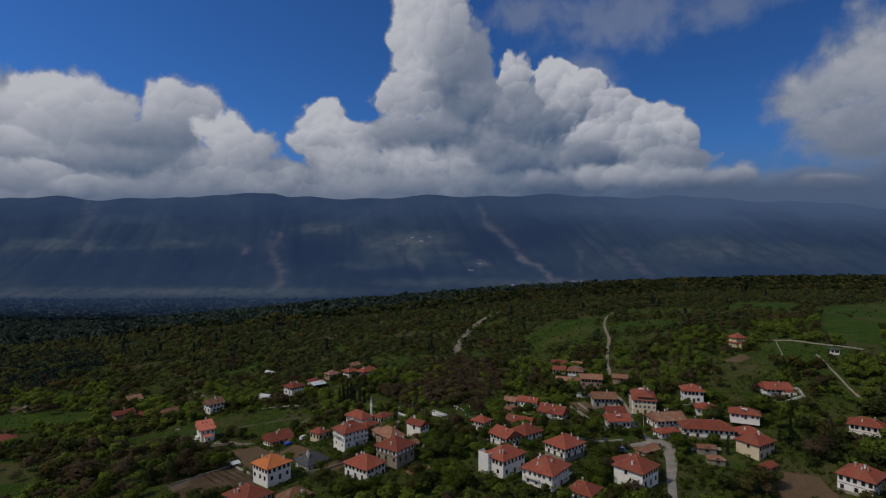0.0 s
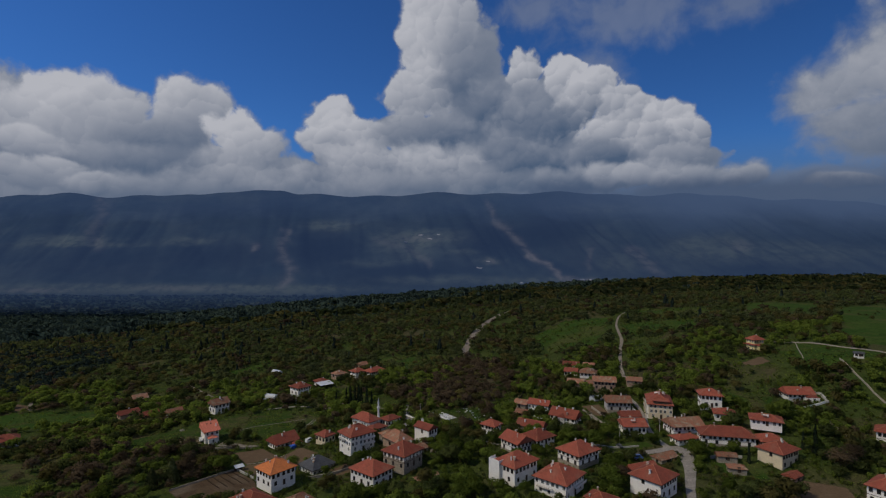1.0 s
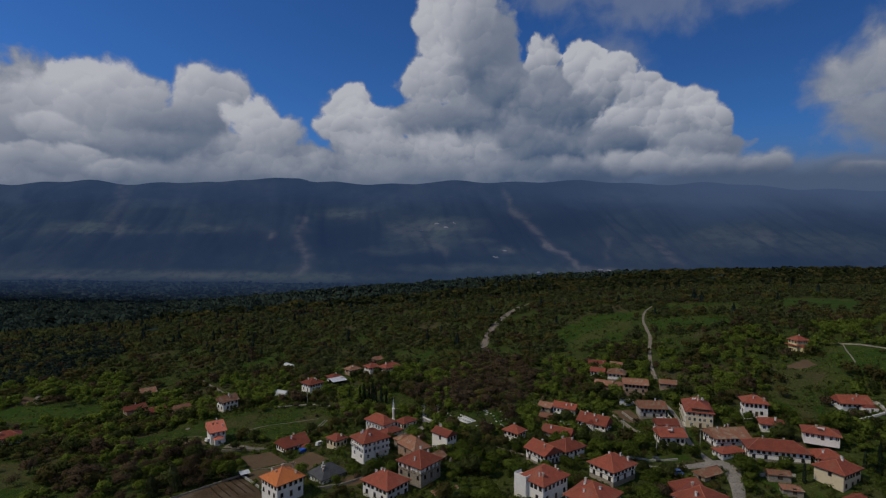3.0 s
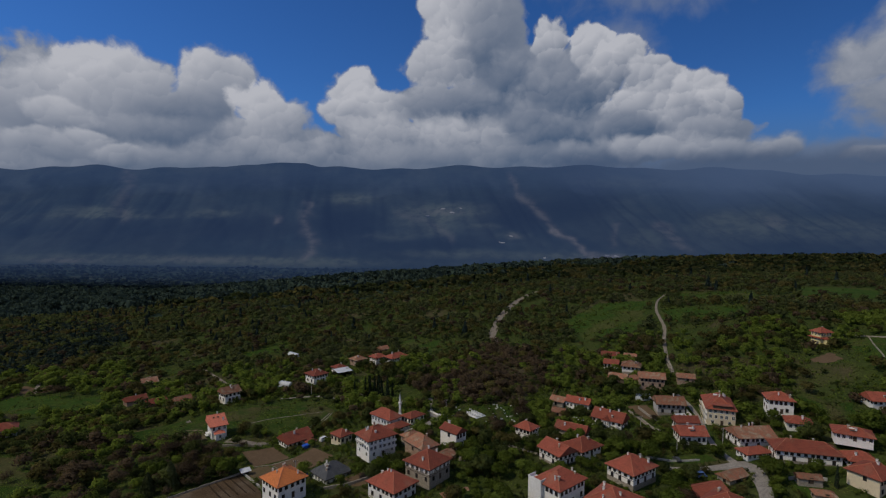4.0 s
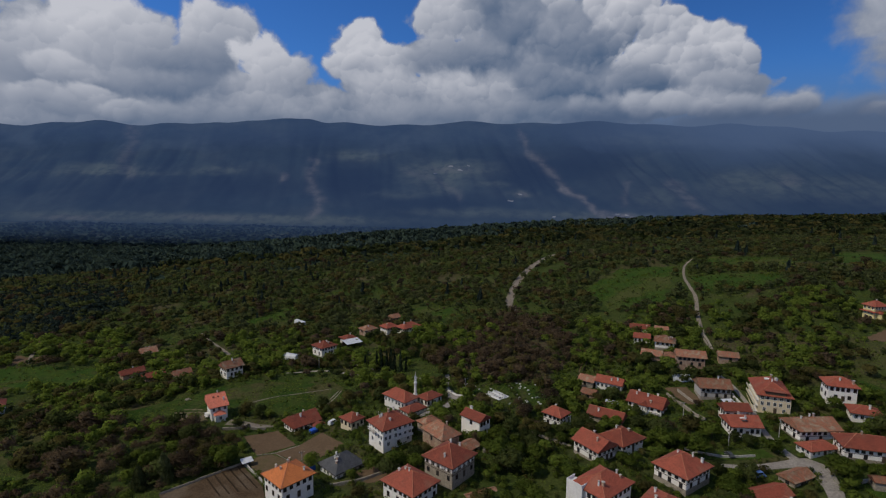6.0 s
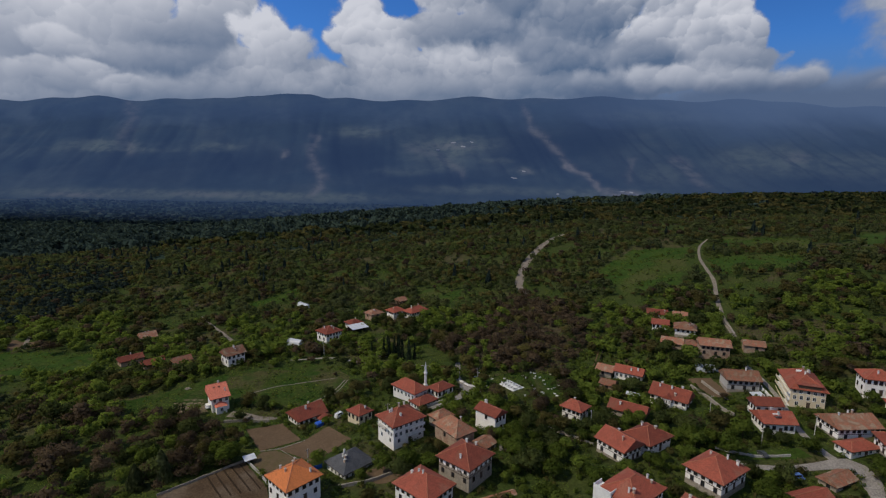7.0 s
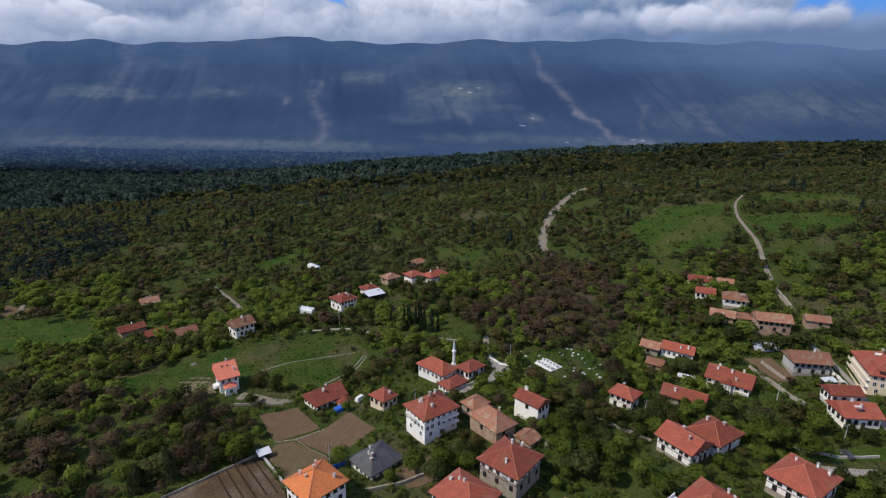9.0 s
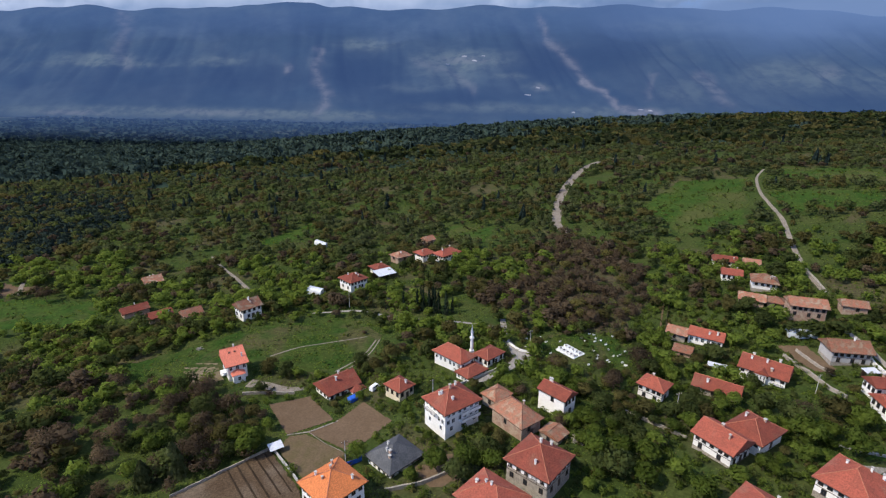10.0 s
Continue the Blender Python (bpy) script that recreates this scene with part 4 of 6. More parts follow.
field("meadow", "walled green meadow on the hill", [(184, 313), (196, 306), (208, 280), (210, 262), (200, 250), (180, 252), (165, 262), (171, 284)], MEADOW)
field("meadow", "green meadow on the hill", [(292, 417), (391, 467), (300, 340), (266, 318), (236, 327)], MEADOW)
field("meadow", "green meadow among hedges", [(232, 428), (262, 482), (312, 462), (268, 400)], MEADOW)
field("meadow", "green meadow among hedges", [(158, 458), (170, 490), (216, 458), (196, 416)], MEADOW)
field("meadow", "green meadow on the hill", [(236, 334), (264, 318), (230, 278), (213, 291)], MEADOW)
field("meadow", "grassy slope above the village", [(125, 254), (143.6, 246), (135, 224), (124, 224)], ROUGH)
field("field", "garden of bare brown earth", [(113.5, 184.8), (126.7, 178.3), (124, 163), (104, 160)], SOIL, "tidy", 0.12)
field("meadow", "grassy graveyard with white stones", [(-14.6, 270), (12, 274), (19, 256), (10.6, 250), (-10, 249)], ROUGH)
field("meadow", "lawn beside the road junction", [(92, 200), (108, 196), (106, 184), (93, 186)], MEADOW, "tidy")
field("meadow", "lawn below the lane", [(56, 210), (66, 210), (78, 211.5), (76, 216), (62, 214)], MEADOW, "tidy")
field("field", "bare earth slope beside the new house", [(-130, 252), (-119, 256), (-114, 240), (-124, 238)], material("dry_bank", (0.21, 0.165, 0.11), (0.15, 0.125, 0.07), 0.2, 1.6, 1.0, 0.8, 0.14, depth=0.3, coords="World"))
OPEN.append([(-106, 246), (-84, 243), (-86, 236), (-104, 235)])
DOORYARD = [(-117, 242), (-106, 247), (-97, 234), (-108, 229)]
OPEN.append(DOORYARD)
field("field", "brown leaf litter under bare trees", [(-34, 300), (-12, 330), (0, 385), (16, 392), (40, 330), (36, 300), (18, 275), (4, 270), (-16, 285)],
      material("leaf_litter", (0.078, 0.060, 0.038), (0.060, 0.062, 0.028), 0.12, 1.2, 1.0, 0.9, 0.18, depth=0.3, coords="World"), False)
field("field", "bare reddish yard among trees", [(-46, 206), (-37, 209), (-33, 200), (-42, 195)], SOIL)
field("field", "bare earth yard beside the old house", [(62, 262), (70, 260), (72, 247), (66, 246), (64, 252)], SOIL, "tidy", 0.12)
field("field", "patch of bare earth", [(150, 285), (166, 293), (164, 280), (154, 277)], SOIL)

for sights in ([(726, 421), (734, 421)], [(742, 427), (750, 428)], [(700, 433), (706, 433)], [(758, 419), (763, 420)], [(828, 478), (838, 479)], [(1424, 495), (1440, 494)],
               [(1010, 499), (1018, 499)], [(1026, 500), (1032, 501)], [(905, 505), (910, 505)], [(846, 467), (852, 468)], [(1470, 497), (1486, 497)]):
    far_strip("far_village", "far white village walls on the slope", sights, (5, 8, 4), FAR_ROOFS)


# ---------------------------------------------------------------- houses
def ring(w, h, t, d):
    """An upright frame about the origin, in the plane x-z, of depth d towards -y."""
    bm = bmesh.new()
    box(bm, -w / 2, w / 2, -d, 0, h / 2 - t, h / 2)
    box(bm, -w / 2 - 0.06, w / 2 + 0.06, -d - 0.06, 0, -h / 2, -h / 2 + t)
    box(bm, -w / 2, -w / 2 + t, -d, 0, -h / 2 + t, h / 2 - t)
    box(bm, w / 2 - t, w / 2, -d, 0, -h / 2 + t, h / 2 - t)
    box(bm, -t / 3, t / 3, -d * 0.8, 0, -h / 2 + t, h / 2 - t)
    return bm


WINDOW = {k: (mesh_of(ring(1.2, 1.65, 0.10, 0.09), "window", m), mesh_of(boxed(-0.52, 0.52, -0.03, 0.0, -0.74, 0.74), "pane", GLASS)) for k, m in (("pale", PALE), ("dark", TIMBER))}
DOOR = mesh_of(box(boxed(-0.6, 0.6, -0.07, 0, 0, 2.1, bevel=0.02), -0.72, 0.72, -0.05, 0, 2.1, 2.25), "door", TIMBER)


def roof_mesh(w, d, rise, kind, thick=0.16):
    """A hip or gable roof over the outline w by d, its eaves at height 0."""
    x, y = w / 2, d / 2
    if kind == "hip":
        a = [(-(x - y) * 0.96, 0), ((x - y) * 0.96, 0)] if w > d else [(0, -(y - x) * 0.96), (0, (y - x) * 0.96)]
        if abs(w - d) < 0.5:
            a = [(-0.15, 0), (0.15, 0)]
    elif kind == "gx":
        a = [(-x, 0), (x, 0)]
    elif kind == "ga":
        a = [(-x, 0.3 * d), (x, 0.3 * d)]
    else:
        a = [(0, -y), (0, y)]
    bm = bmesh.new()
    eaves = [bm.verts.new((sx * x, sy * y, 0)) for sx, sy in ((-1, -1), (1, -1), (1, 1), (-1, 1))]
    tops = [bm.verts.new((*p, rise)) for p in a]
    along_x = abs(a[0][0] - a[1][0]) >= abs(a[0][1] - a[1][1])
    if along_x:
        sides = [(eaves[0], eaves[1], tops[1], tops[0]), (eaves[2], eaves[3], tops[0], tops[1]), (eaves[3], eaves[0], tops[0]), (eaves[1], eaves[2], tops[1])]
        hips = [(0, 0), (3, 0), (1, 1), (2, 1)]
    else:
        sides = [(eaves[3], eaves[0], tops[0], tops[1]), (eaves[1], eaves[2], tops[1], tops[0]), (eaves[0], eaves[1], tops[0]), (eaves[2], eaves[3], tops[1])]
        hips = [(0, 0), (1, 0), (2, 1), (3, 1)]
    low = [bm.verts.new((v.co.x, v.co.y, -thick)) for v in eaves]
    for f in sides:
        bm.faces.new(f)
    for k in range(4):
        bm.faces.new((low[k], low[(k + 1) % 4], eaves[(k + 1) % 4], eaves[k]))
    bm.faces.new(low[::-1])
    lines = [(tops[0].co.copy(), tops[1].co.copy())]
    if kind == "hip":
        lines += [(eaves[e].co.copy(), tops[t].co.copy()) for e, t in hips]
    return bm, lines


def height_on_roof(p, w, d, rise, kind):
    x, y = abs(p[0]) / (w / 2), abs(p[1]) / (d / 2)
    if kind == "ga":
        return rise * (p[1] + d / 2) / (0.8 * d) if p[1] < 0.3 * d else rise * (d / 2 - p[1]) / (0.2 * d)
    if kind == "gx":
        return rise * (1 - y)
    if kind == "gy":
        return rise * (1 - x)
    half = min(w, d) / 2
    return rise * min((w / 2 - abs(p[0])) / half, (d / 2 - abs(p[1])) / half, 1)


def chimney(parent, x, y, z, tall, mat, thick=0.55):
    body = part("chimney", boxed(x - thick / 2, x + thick / 2, y - thick / 2, y + thick / 2, z - 0.9, z + tall, bevel=0.03), mat, parent)
    part("cap", boxed(x - thick * 0.72, x + thick * 0.72, y - thick * 0.72, y + thick * 0.72, z + tall, z + tall + 0.14), CONCRETE, body)


def windows(parent, face, wide, deep, sill_z, count, kind, skip=()):
    """A row of windows on one face: 'left' looks along -x, 'front' along -y, in the house's own axes."""
    along = deep if face == "left" else wide
    frame_me, pane_me = WINDOW[kind]
    for k in range(count):
        if k in skip:
            continue
        s = -along / 2 + along * (k + 0.5 + 0.12 * random.uniform(-1, 1)) / count
        m = pose(-wide / 2, s, sill_z, 0, 0, -90) if face == "left" else pose(s, -deep / 2, sill_z)
        win = shared("window", frame_me, parent, m)
        shared("pane", pane_me, win, Matrix())


def build_house(p):
    rnd = random.Random(int(p["x"] * 7 + p["y"] * 13))
    g = p["base"]
    tall = p["eave"] - g
    w, d = p["wide"], p["deep"]
    house = thing(p["name"], p["x"] * S, p["y"] * S, g, p["turn"], p["label"], p["name"] if p["name"] == "mosque" else "house", "village houses")
    over = 0.85 if min(w, d) > 8 else 0.6 if min(w, d) > 6 else 0.35
    ww, wd = w - 2 * over, d - 2 * over
    plain = WALLS[p["wall"]]
    part("wall", boxed(-ww / 2, ww / 2, -wd / 2, wd / 2, -2.2, tall - 0.1), plain, house)
    if p["roof"] in ("gx", "gy", "ga"):  # gable ends
        bm = bmesh.new()
        rise = p["rise"] * (1 - over / (d if p["roof"] == "gx" else w))
        for s in (-1, 1):
            if p["roof"] != "gy":
                a = [(s * ww / 2, -wd / 2, tall - 0.1), (s * ww / 2, wd / 2, tall - 0.1), (s * ww / 2, 0.3 * d if p["roof"] == "ga" else 0, tall + rise - 0.25)]
                off = Vector((-s * 0.3, 0, 0))
            else:
                a = [(-ww / 2, s * wd / 2, tall - 0.1), (ww / 2, s * wd / 2, tall - 0.1), (0, s * wd / 2, tall + rise - 0.25)]
                off = Vector((0, -s * 0.3, 0))
            v = [bm.verts.new(q) for q in a] + [bm.verts.new(Vector(q) + off) for q in a]
            for f in ((0, 1, 2), (5, 4, 3), (0, 3, 4, 1), (1, 4, 5, 2), (2, 5, 3, 0)):
                bm.faces.new([v[i] for i in f])
        part("gable", bm, plain, house)
    if p["extra"] == "timber":
        low = tall / p["floors"] * 0.22
        part("plinth", boxed(-ww / 2 - 0.05, ww / 2 + 0.05, -wd / 2 - 0.05, wd / 2 + 0.05, -2.1, low), STONE, house, "rubble stone plinth")
    bm, lines = roof_mesh(w, d, p["rise"], p["roof"])
    for v in bm.verts:
        v.co.z += tall
    roof = part("roof", bm, TILES[p["tile"]], house)
    if p["tile"] != "grey":
        bm = bmesh.new()
        for a, b in lines:
            up = Vector((0, 0, tall + 0.02))
            beam(bm, a + up, b + up, 0.11, 0.11, 5)
        part("ridge_cap", bm, RIDGE if p["tile"] != "old" else TILES["old"], roof, "pale mortared ridge tiles")
    for k in range(p["chimneys"]):
        px, py = rnd.uniform(-0.33, 0.33) * w, rnd.uniform(-0.33, 0.33) * d
        z = tall + height_on_roof((px, py), w, d, p["rise"], p["roof"])
        chimney(house, px, py, z, rnd.uniform(0.7, 1.4), BRICK if rnd.random() < 0.4 else PALE, rnd.uniform(0.42, 0.66))
    # eaves board
    bm = bmesh.new()
    for x0, x1, y0, y1 in ((-w / 2, w / 2, -d / 2 - 0.02, -d / 2 + 0.04), (-w / 2, w / 2, d / 2 - 0.04, d / 2 + 0.02), (-w / 2 - 0.02, -w / 2 + 0.04, -d / 2 + 0.04, d / 2 - 0.04), (w / 2 - 0.04, w / 2 + 0.02, -d / 2 + 0.04, d / 2 - 0.04)):
        box(bm, x0, x1, y0, y1, tall - 0.34, tall - 0.163)
    part("eaves_board", bm, TIMBER, house)
    # windows, floor by floor
    kind = "pale" if p["extra"] in ("balcony", "dormer", "porch") or p["floors"] == 1 and p["wall"] == "white" and rnd.random() < 0.4 else "dark"
    each = tall / p["floors"]
    for f in range(p["floors"]):
        z = each * f + each * 0.56
        if p["floors"] * 2.0 > tall and f == 0 and p["floors"] > 1:
            continue
        few = 0.5 if f == 0 and p["floors"] > 1 else 1.0
        nl, nf = max(1, round(wd / 2.2 * few)), max(1, round(ww / 2.2 * few))
        if p["extra"] == "blank":
            nl = 1 if f == p["floors"] - 1 else 0
        if p["wall"] in ("brick", "stone") and p["floors"] == 1:
            nl, nf = 1, 1
        windows(house, "left", ww, wd, z, nl, kind)
        windows(house, "front", ww, wd, z, nf, kind, skip=(nf // 2,) if f == 0 and nf > 2 else ())
    shared("door", DOOR, house, pose(0.3, -wd / 2 - 0.004, 0.05))
    if p["extra"] == "timber":
        bm = bmesh.new()
        for f in range(1, p["floors"] + 1):
            z = min(each * f, tall - 0.35)
            box(bm, -ww / 2 - 0.05, ww / 2 + 0.05, -wd / 2 - 0.05, -wd / 2 - 0.003, z - 0.12, z + 0.06)
            box(bm, -ww / 2 - 0.05, -ww / 2 - 0.003, -wd / 2, wd / 2 + 0.05, z - 0.12, z + 0.06)
        if p["wall"] == "stone":
            for k in range(5):
                s = -wd / 2 + wd * k / 4
                box(bm, -ww / 2 - 0.06, -ww / 2 - 0.004, s - 0.09, s + 0.09, each * 0.9, tall - 0.3)
                s = -ww / 2 + ww * k / 4
                box(bm, s - 0.09, s + 0.09, -wd / 2 - 0.06, -wd / 2 - 0.004, each * 0.9, tall - 0.3)
        part("timber_band", bm, TIMBER, house, "dark timber beams")
    if p["wall"] == "stone" and p["floors"] == 2:  # whitewashed upper floor panels
        part("upper_wall", boxed(-ww / 2 - 0.03, ww / 2 + 0.03, -wd / 2 - 0.03, wd / 2 + 0.03, each * 1.25, tall - 0.12), WALLS["white"], house, "patchy whitewashed upper storey")
    if p["extra"] == "balcony":
        for f in range(1, p["floors"]):
            slab = part("balcony", boxed(-ww / 2 + ww * 0.42, ww / 2 - 0.2, -wd / 2 - 1.3, -wd / 2 - 0.01, each * f - 0.15, each * f), CONCRETE, house)
            bm = bmesh.new()
            box(bm, -ww / 2 + ww * 0.42, ww / 2 - 0.2, -wd / 2 - 1.3, -wd / 2 - 1.2, each * f, each * f + 0.9)
            box(bm, -ww / 2 + ww * 0.42, -ww / 2 + ww * 0.42 + 0.1, -wd / 2 - 1.2, -wd / 2 - 0.01, each * f, each * f + 0.9)
            part("parapet", bm, PALE, slab)
        slab = part("balcony", boxed(-ww / 2 - 1.2, -ww / 2 - 0.01, -wd * 0.1, wd * 0.4, each * (p["floors"] - 1) - 0.15, each * (p["floors"] - 1)), CONCRETE, house)
        bm = bmesh.new()
        for k in range(9):
            y = -wd * 0.1 + wd * 0.5 * k / 8
            box(bm, -ww / 2 - 1.18, -ww / 2 - 1.12, y - 0.03, y + 0.03, each * (p["floors"] - 1), each * (p["floors"] - 1) + 0.85)
        box(bm, -ww / 2 - 1.2, -ww / 2 - 1.1, -wd * 0.1 - 0.04, wd * 0.4 + 0.04, each * (p["floors"] - 1) + 0.85, each * (p["floors"] - 1) + 0.95)
        part("railing", bm, PALE, slab)
    if p["extra"] == "bay":
        bay = part("bay", boxed(-ww / 2 - 1.3, -ww / 2 - 0.01, -wd * 0.1, wd * 0.12, -1.5, tall - 0.4), PALE, house, "white projecting stair bay")
        bm = bmesh.new()
        for k in range(3):
            y = -wd * 0.1 + wd * 0.22 * (k + 0.5) / 3
            for z in (tall * 0.3, tall * 0.68):
                box(bm, -ww / 2 - 1.33, -ww / 2 - 1.305, y - 0.16, y + 0.16, z - 0.6, z + 0.6)
        part("slit_windows", bm, GLASS, bay)
        for y0, y1 in ((wd * 0.16, wd * 0.46), (-wd * 0.46, -wd * 0.16)):
            z = tall * 0.42
            slab = part("balcony", boxed(-ww / 2 - 1.4, -ww / 2 - 0.01, y0, y1, z - 0.15, z), CONCRETE, house)
            bm = bmesh.new()
            for k in range(8):
                y = y0 + (y1 - y0) * (k + 0.5) / 8
                box(bm, -ww / 2 - 1.38, -ww / 2 - 1.3, y - 0.07, y + 0.07, z, z + 0.8)
            box(bm, -ww / 2 - 1.42, -ww / 2 - 1.28, y0, y1, z + 0.8, z + 0.92)
            part("balustrade", bm, PALE, slab, "white balustrade")
        bm, _ = roof_mesh(4.2, wd * 0.3, 1.5, "gx")
        for v in bm.verts:
            v.co += Vector((-ww / 2 + 0.3, wd * 0.01, tall + 0.1))
        part("bay_roof", bm, TILES["red"], house)
    if p["extra"] == "terrace":
        terrace = part("terrace", boxed(-w / 2 - 0.6, -w / 2 + 3.2, d / 2 - 5.0, d / 2 + 0.6, -2, tall + 0.3), PALE, house, "white roof terrace")
        bm = bmesh.new()
        x0, x1, y0, y1, z0 = -w / 2 - 0.6, -w / 2 + 3.2, d / 2 - 5.0, d / 2 + 0.6, tall + 0.3
        box(bm, x0, x0 + 0.2, y0, y1, z0, z0 + 0.9)
        box(bm, x0 + 0.2, x1, y0, y0 + 0.2, z0, z0 + 0.9)
        box(bm, x0 + 0.2, x1, y1 - 0.2, y1, z0, z0 + 0.9)
        part("parapet", bm, PALE, terrace)
    if p["extra"] in ("porch", "lean"):
        pw, pd = (4.2, 3.2) if p["extra"] == "porch" else (ww * 0.42, 3.4)
        x0 = -ww / 2 + 1.2 if p["extra"] == "porch" else ww / 2 - pw + 0.8
        pt = tall * (0.52 if p["extra"] == "porch" else 0.72)
        part("porch_wall", boxed(x0, x0 + pw, -wd / 2 - pd, -wd / 2 - 0.01, -2.0, pt), plain, house)
        bm, _ = roof_mesh(pw + 0.8, pd * 2, 1.2, "hip")
        for v in bm.verts:
            v.co += Vector((x0 + pw / 2, -wd / 2, pt + 0.05))
            v.co.y = min(v.co.y, -wd / 2 - 0.02)
        part("porch_roof", bm, TILES["pink" if p["tile"] == "pink" else "brown"], house)
        m = pose(x0 + pw / 2, -wd / 2 - pd, pt * 0.6)
        win = shared("window", WINDOW["pale"][0], house, m)
        shared("pane", WINDOW["pale"][1], win, Matrix())
    if p["wall"] == "yellow":
        bm, _ = roof_mesh(w + 1.2, d + 1.2, 1.3, "hip")
        for v in bm.verts:
            v.co.z += tall * 0.58
        part("skirt_roof", bm, TILES["red"], house, "red tiled skirt roof round the middle storey")
    if p["tile"] == "pink":
        for z in (0.7, 2.0):
            part("step_slab", boxed(-ww / 2 - 1.9, -ww / 2 - 0.01, -0.6 - z * 0.5, 2.2 - z * 0.5, z, z + 0.22), PALE, house, "white concrete slab beside the wall")
        for px in (-1.3, 0.7):
            z = tall + height_on_roof((px, 1.0), w, d, p["rise"], p["roof"])
            part("skylight", boxed(px - 0.35, px + 0.35, 0.6, 1.4, z - 0.2, z + 0.25, bevel=0.04), TIMBER, house, "dark roof hatch")
    if p["extra"] == "dormer":
        bm = boxed(-ww * 0.3, ww * 0.35, -wd / 2 - 0.2, -wd * 0.12, tall, tall + 1.7)
        dorm = part("dormer", bm, TIMBER, house, "dark roofed loggia under the gable")
        part("dormer_roof", boxed(-ww * 0.36, ww * 0.41, -wd / 2 - 0.6, -wd * 0.08, tall + 1.7, tall + 1.88), TILES["red"], dorm)
        bm = bmesh.new()
        beam(bm, (-2.2, 1.2, tall + p["rise"] * 0.8 + 0.3), (-0.4, 1.2, tall + p["rise"] * 0.8 + 0.3), 0.5, 0.5, 12)
        part("water_tank", bm, PALE, house, "white water tank")
        for f in range(p["floors"]):
            bm = boxed(-ww / 2 - 1.4, -ww / 2 - 0.01, -wd / 2, wd / 2, each * f - 0.12, each * f + 0.06)
            deck = part("terrace", bm, PALE, house)
            bm = boxed(-ww / 2 - 1.4, -ww / 2 - 1.3, -wd / 2, wd / 2, each * f + 0.06, each * f + 0.95)
            part("parapet", bm, WALLS["cream"], deck)
    if p["extra"] == "panel":
        part("solar_panel", box(bmesh.new(), -1.2, 1.0, -d * 0.3, -d * 0.3 + 1.6, tall + p["rise"] * 0.45 + 0.25, tall + p["rise"] * 0.45 + 0.37), GLASS, house, "dark solar water panel")
        bm = bmesh.new()
        beam(bm, (-1.3, -d * 0.3 + 1.8, tall + p["rise"] * 0.45 + 0.75), (1.1, -d * 0.3 + 1.8, tall + p["rise"] * 0.45 + 0.75), 0.3, 0.3, 10)
        part("water_tank", bm, PALE, house, "white water tank")
    return house


for spec in PLOTS:
    build_house(spec)


# ---------------------------------------------------------------- minaret, graveyard, walls, sheds, vehicles
def minaret(x, y):
    z = ground_z2(x, y)
    top = thing("minaret", x * S, y * S, z, 20, "slender white minaret with pointed grey spire", "minaret")
    part("base", boxed(-0.8, 0.8, -0.8, 0.8, -1.0, 4.2, bevel=0.12), PALE, top)
    part("shaft", cone(bmesh.new(), 0.62, 0.54, 4.2, 9.2, 14), PALE, top, smooth=False)
    part("balcony", cone(cone(bmesh.new(), 0.54, 0.86, 8.7, 9.2, 14), 0.86, 0.86, 9.2, 9.8, 14), PALE, top, "ringed balcony")
    part("upper_shaft", cone(bmesh.new(), 0.47, 0.45, 9.8, 11.6, 14), PALE, top)
    part("spire", cone(cone(bmesh.new(), 0.58, 0.04, 11.6, 14.4, 14), 0.12, 0.02, 14.3, 15.0, 8), LEAD, top, "pointed grey lead spire")


def ground_z2(x, y):
    return float(land(x, y))


minaret(-34.8, 254.6)


def wall_run(label, points, tall, thick=0.45, mat=None, name="garden_wall"):
    """A wall of rough stones along a line of places; each stretch is one part."""
    x0, y0 = points[0]
    top = thing(name, x0 * S, y0 * S, ground_z2(x0, y0), 0, label, "wall", "garden walls")
    for (ax, ay), (bx, by) in zip(points, points[1:]):
        a, b = Vector((ax * S, ay * S)), Vector((bx * S, by * S))
        cuts = max(2, int((b - a).length / 1.6))
        side = Vector((-(b - a).y, (b - a).x)).normalized() * thick / 2
        bm, rows = bmesh.new(), []
        for k in range(cuts + 1):
            p = a.lerp(b, k / cuts)
            z = height_m(p.x, p.y)
            h = tall * (1 + 0.22 * noise.noise((p.x * 0.4, p.y * 0.4, 1)))
            row = []
            for s, zz in ((-1, -0.5), (-0.9, h), (0.9, h), (1, -0.5)):
                q = p + side * s * (1 + 0.2 * noise.noise((p.x, p.y, s)))
                row.append(bm.verts.new((q.x - x0 * S, q.y - y0 * S, z + zz - ground_z2(x0, y0))))
            rows.append(row)
        for r0, r1 in zip(rows, rows[1:]):
            for k in range(3):
                bm.faces.new((r0[k], r0[k + 1], r1[k + 1], r1[k]))
        bm.faces.new(rows[0])
        bm.faces.new(rows[-1][::-1])
        part("wall_stretch", bm, mat or STONE, top)
    return top


wall_run("pale dry stone wall along a track", [(92.8, 293.6), (95.3, 304), (98.4, 320), (101.5, 328.5)], 1.2, 1.1)
wall_run("pale stone wall across the hill meadow", [(187.4, 321.3), (199.2, 302.7), (205, 279.7), (209.7, 263.2)], 0.8, 0.4)
wall_run("pale stone wall down the hill meadow", [(194.8, 309.6), (181.9, 285.8), (174.3, 271.6)], 0.8, 0.4)
wall_run("pale stone wall along a hill lane", [(183.7, 260.2), (179.2, 244.6), (176.8, 231.2), (176.7, 221.7)], 0.9, 0.5)
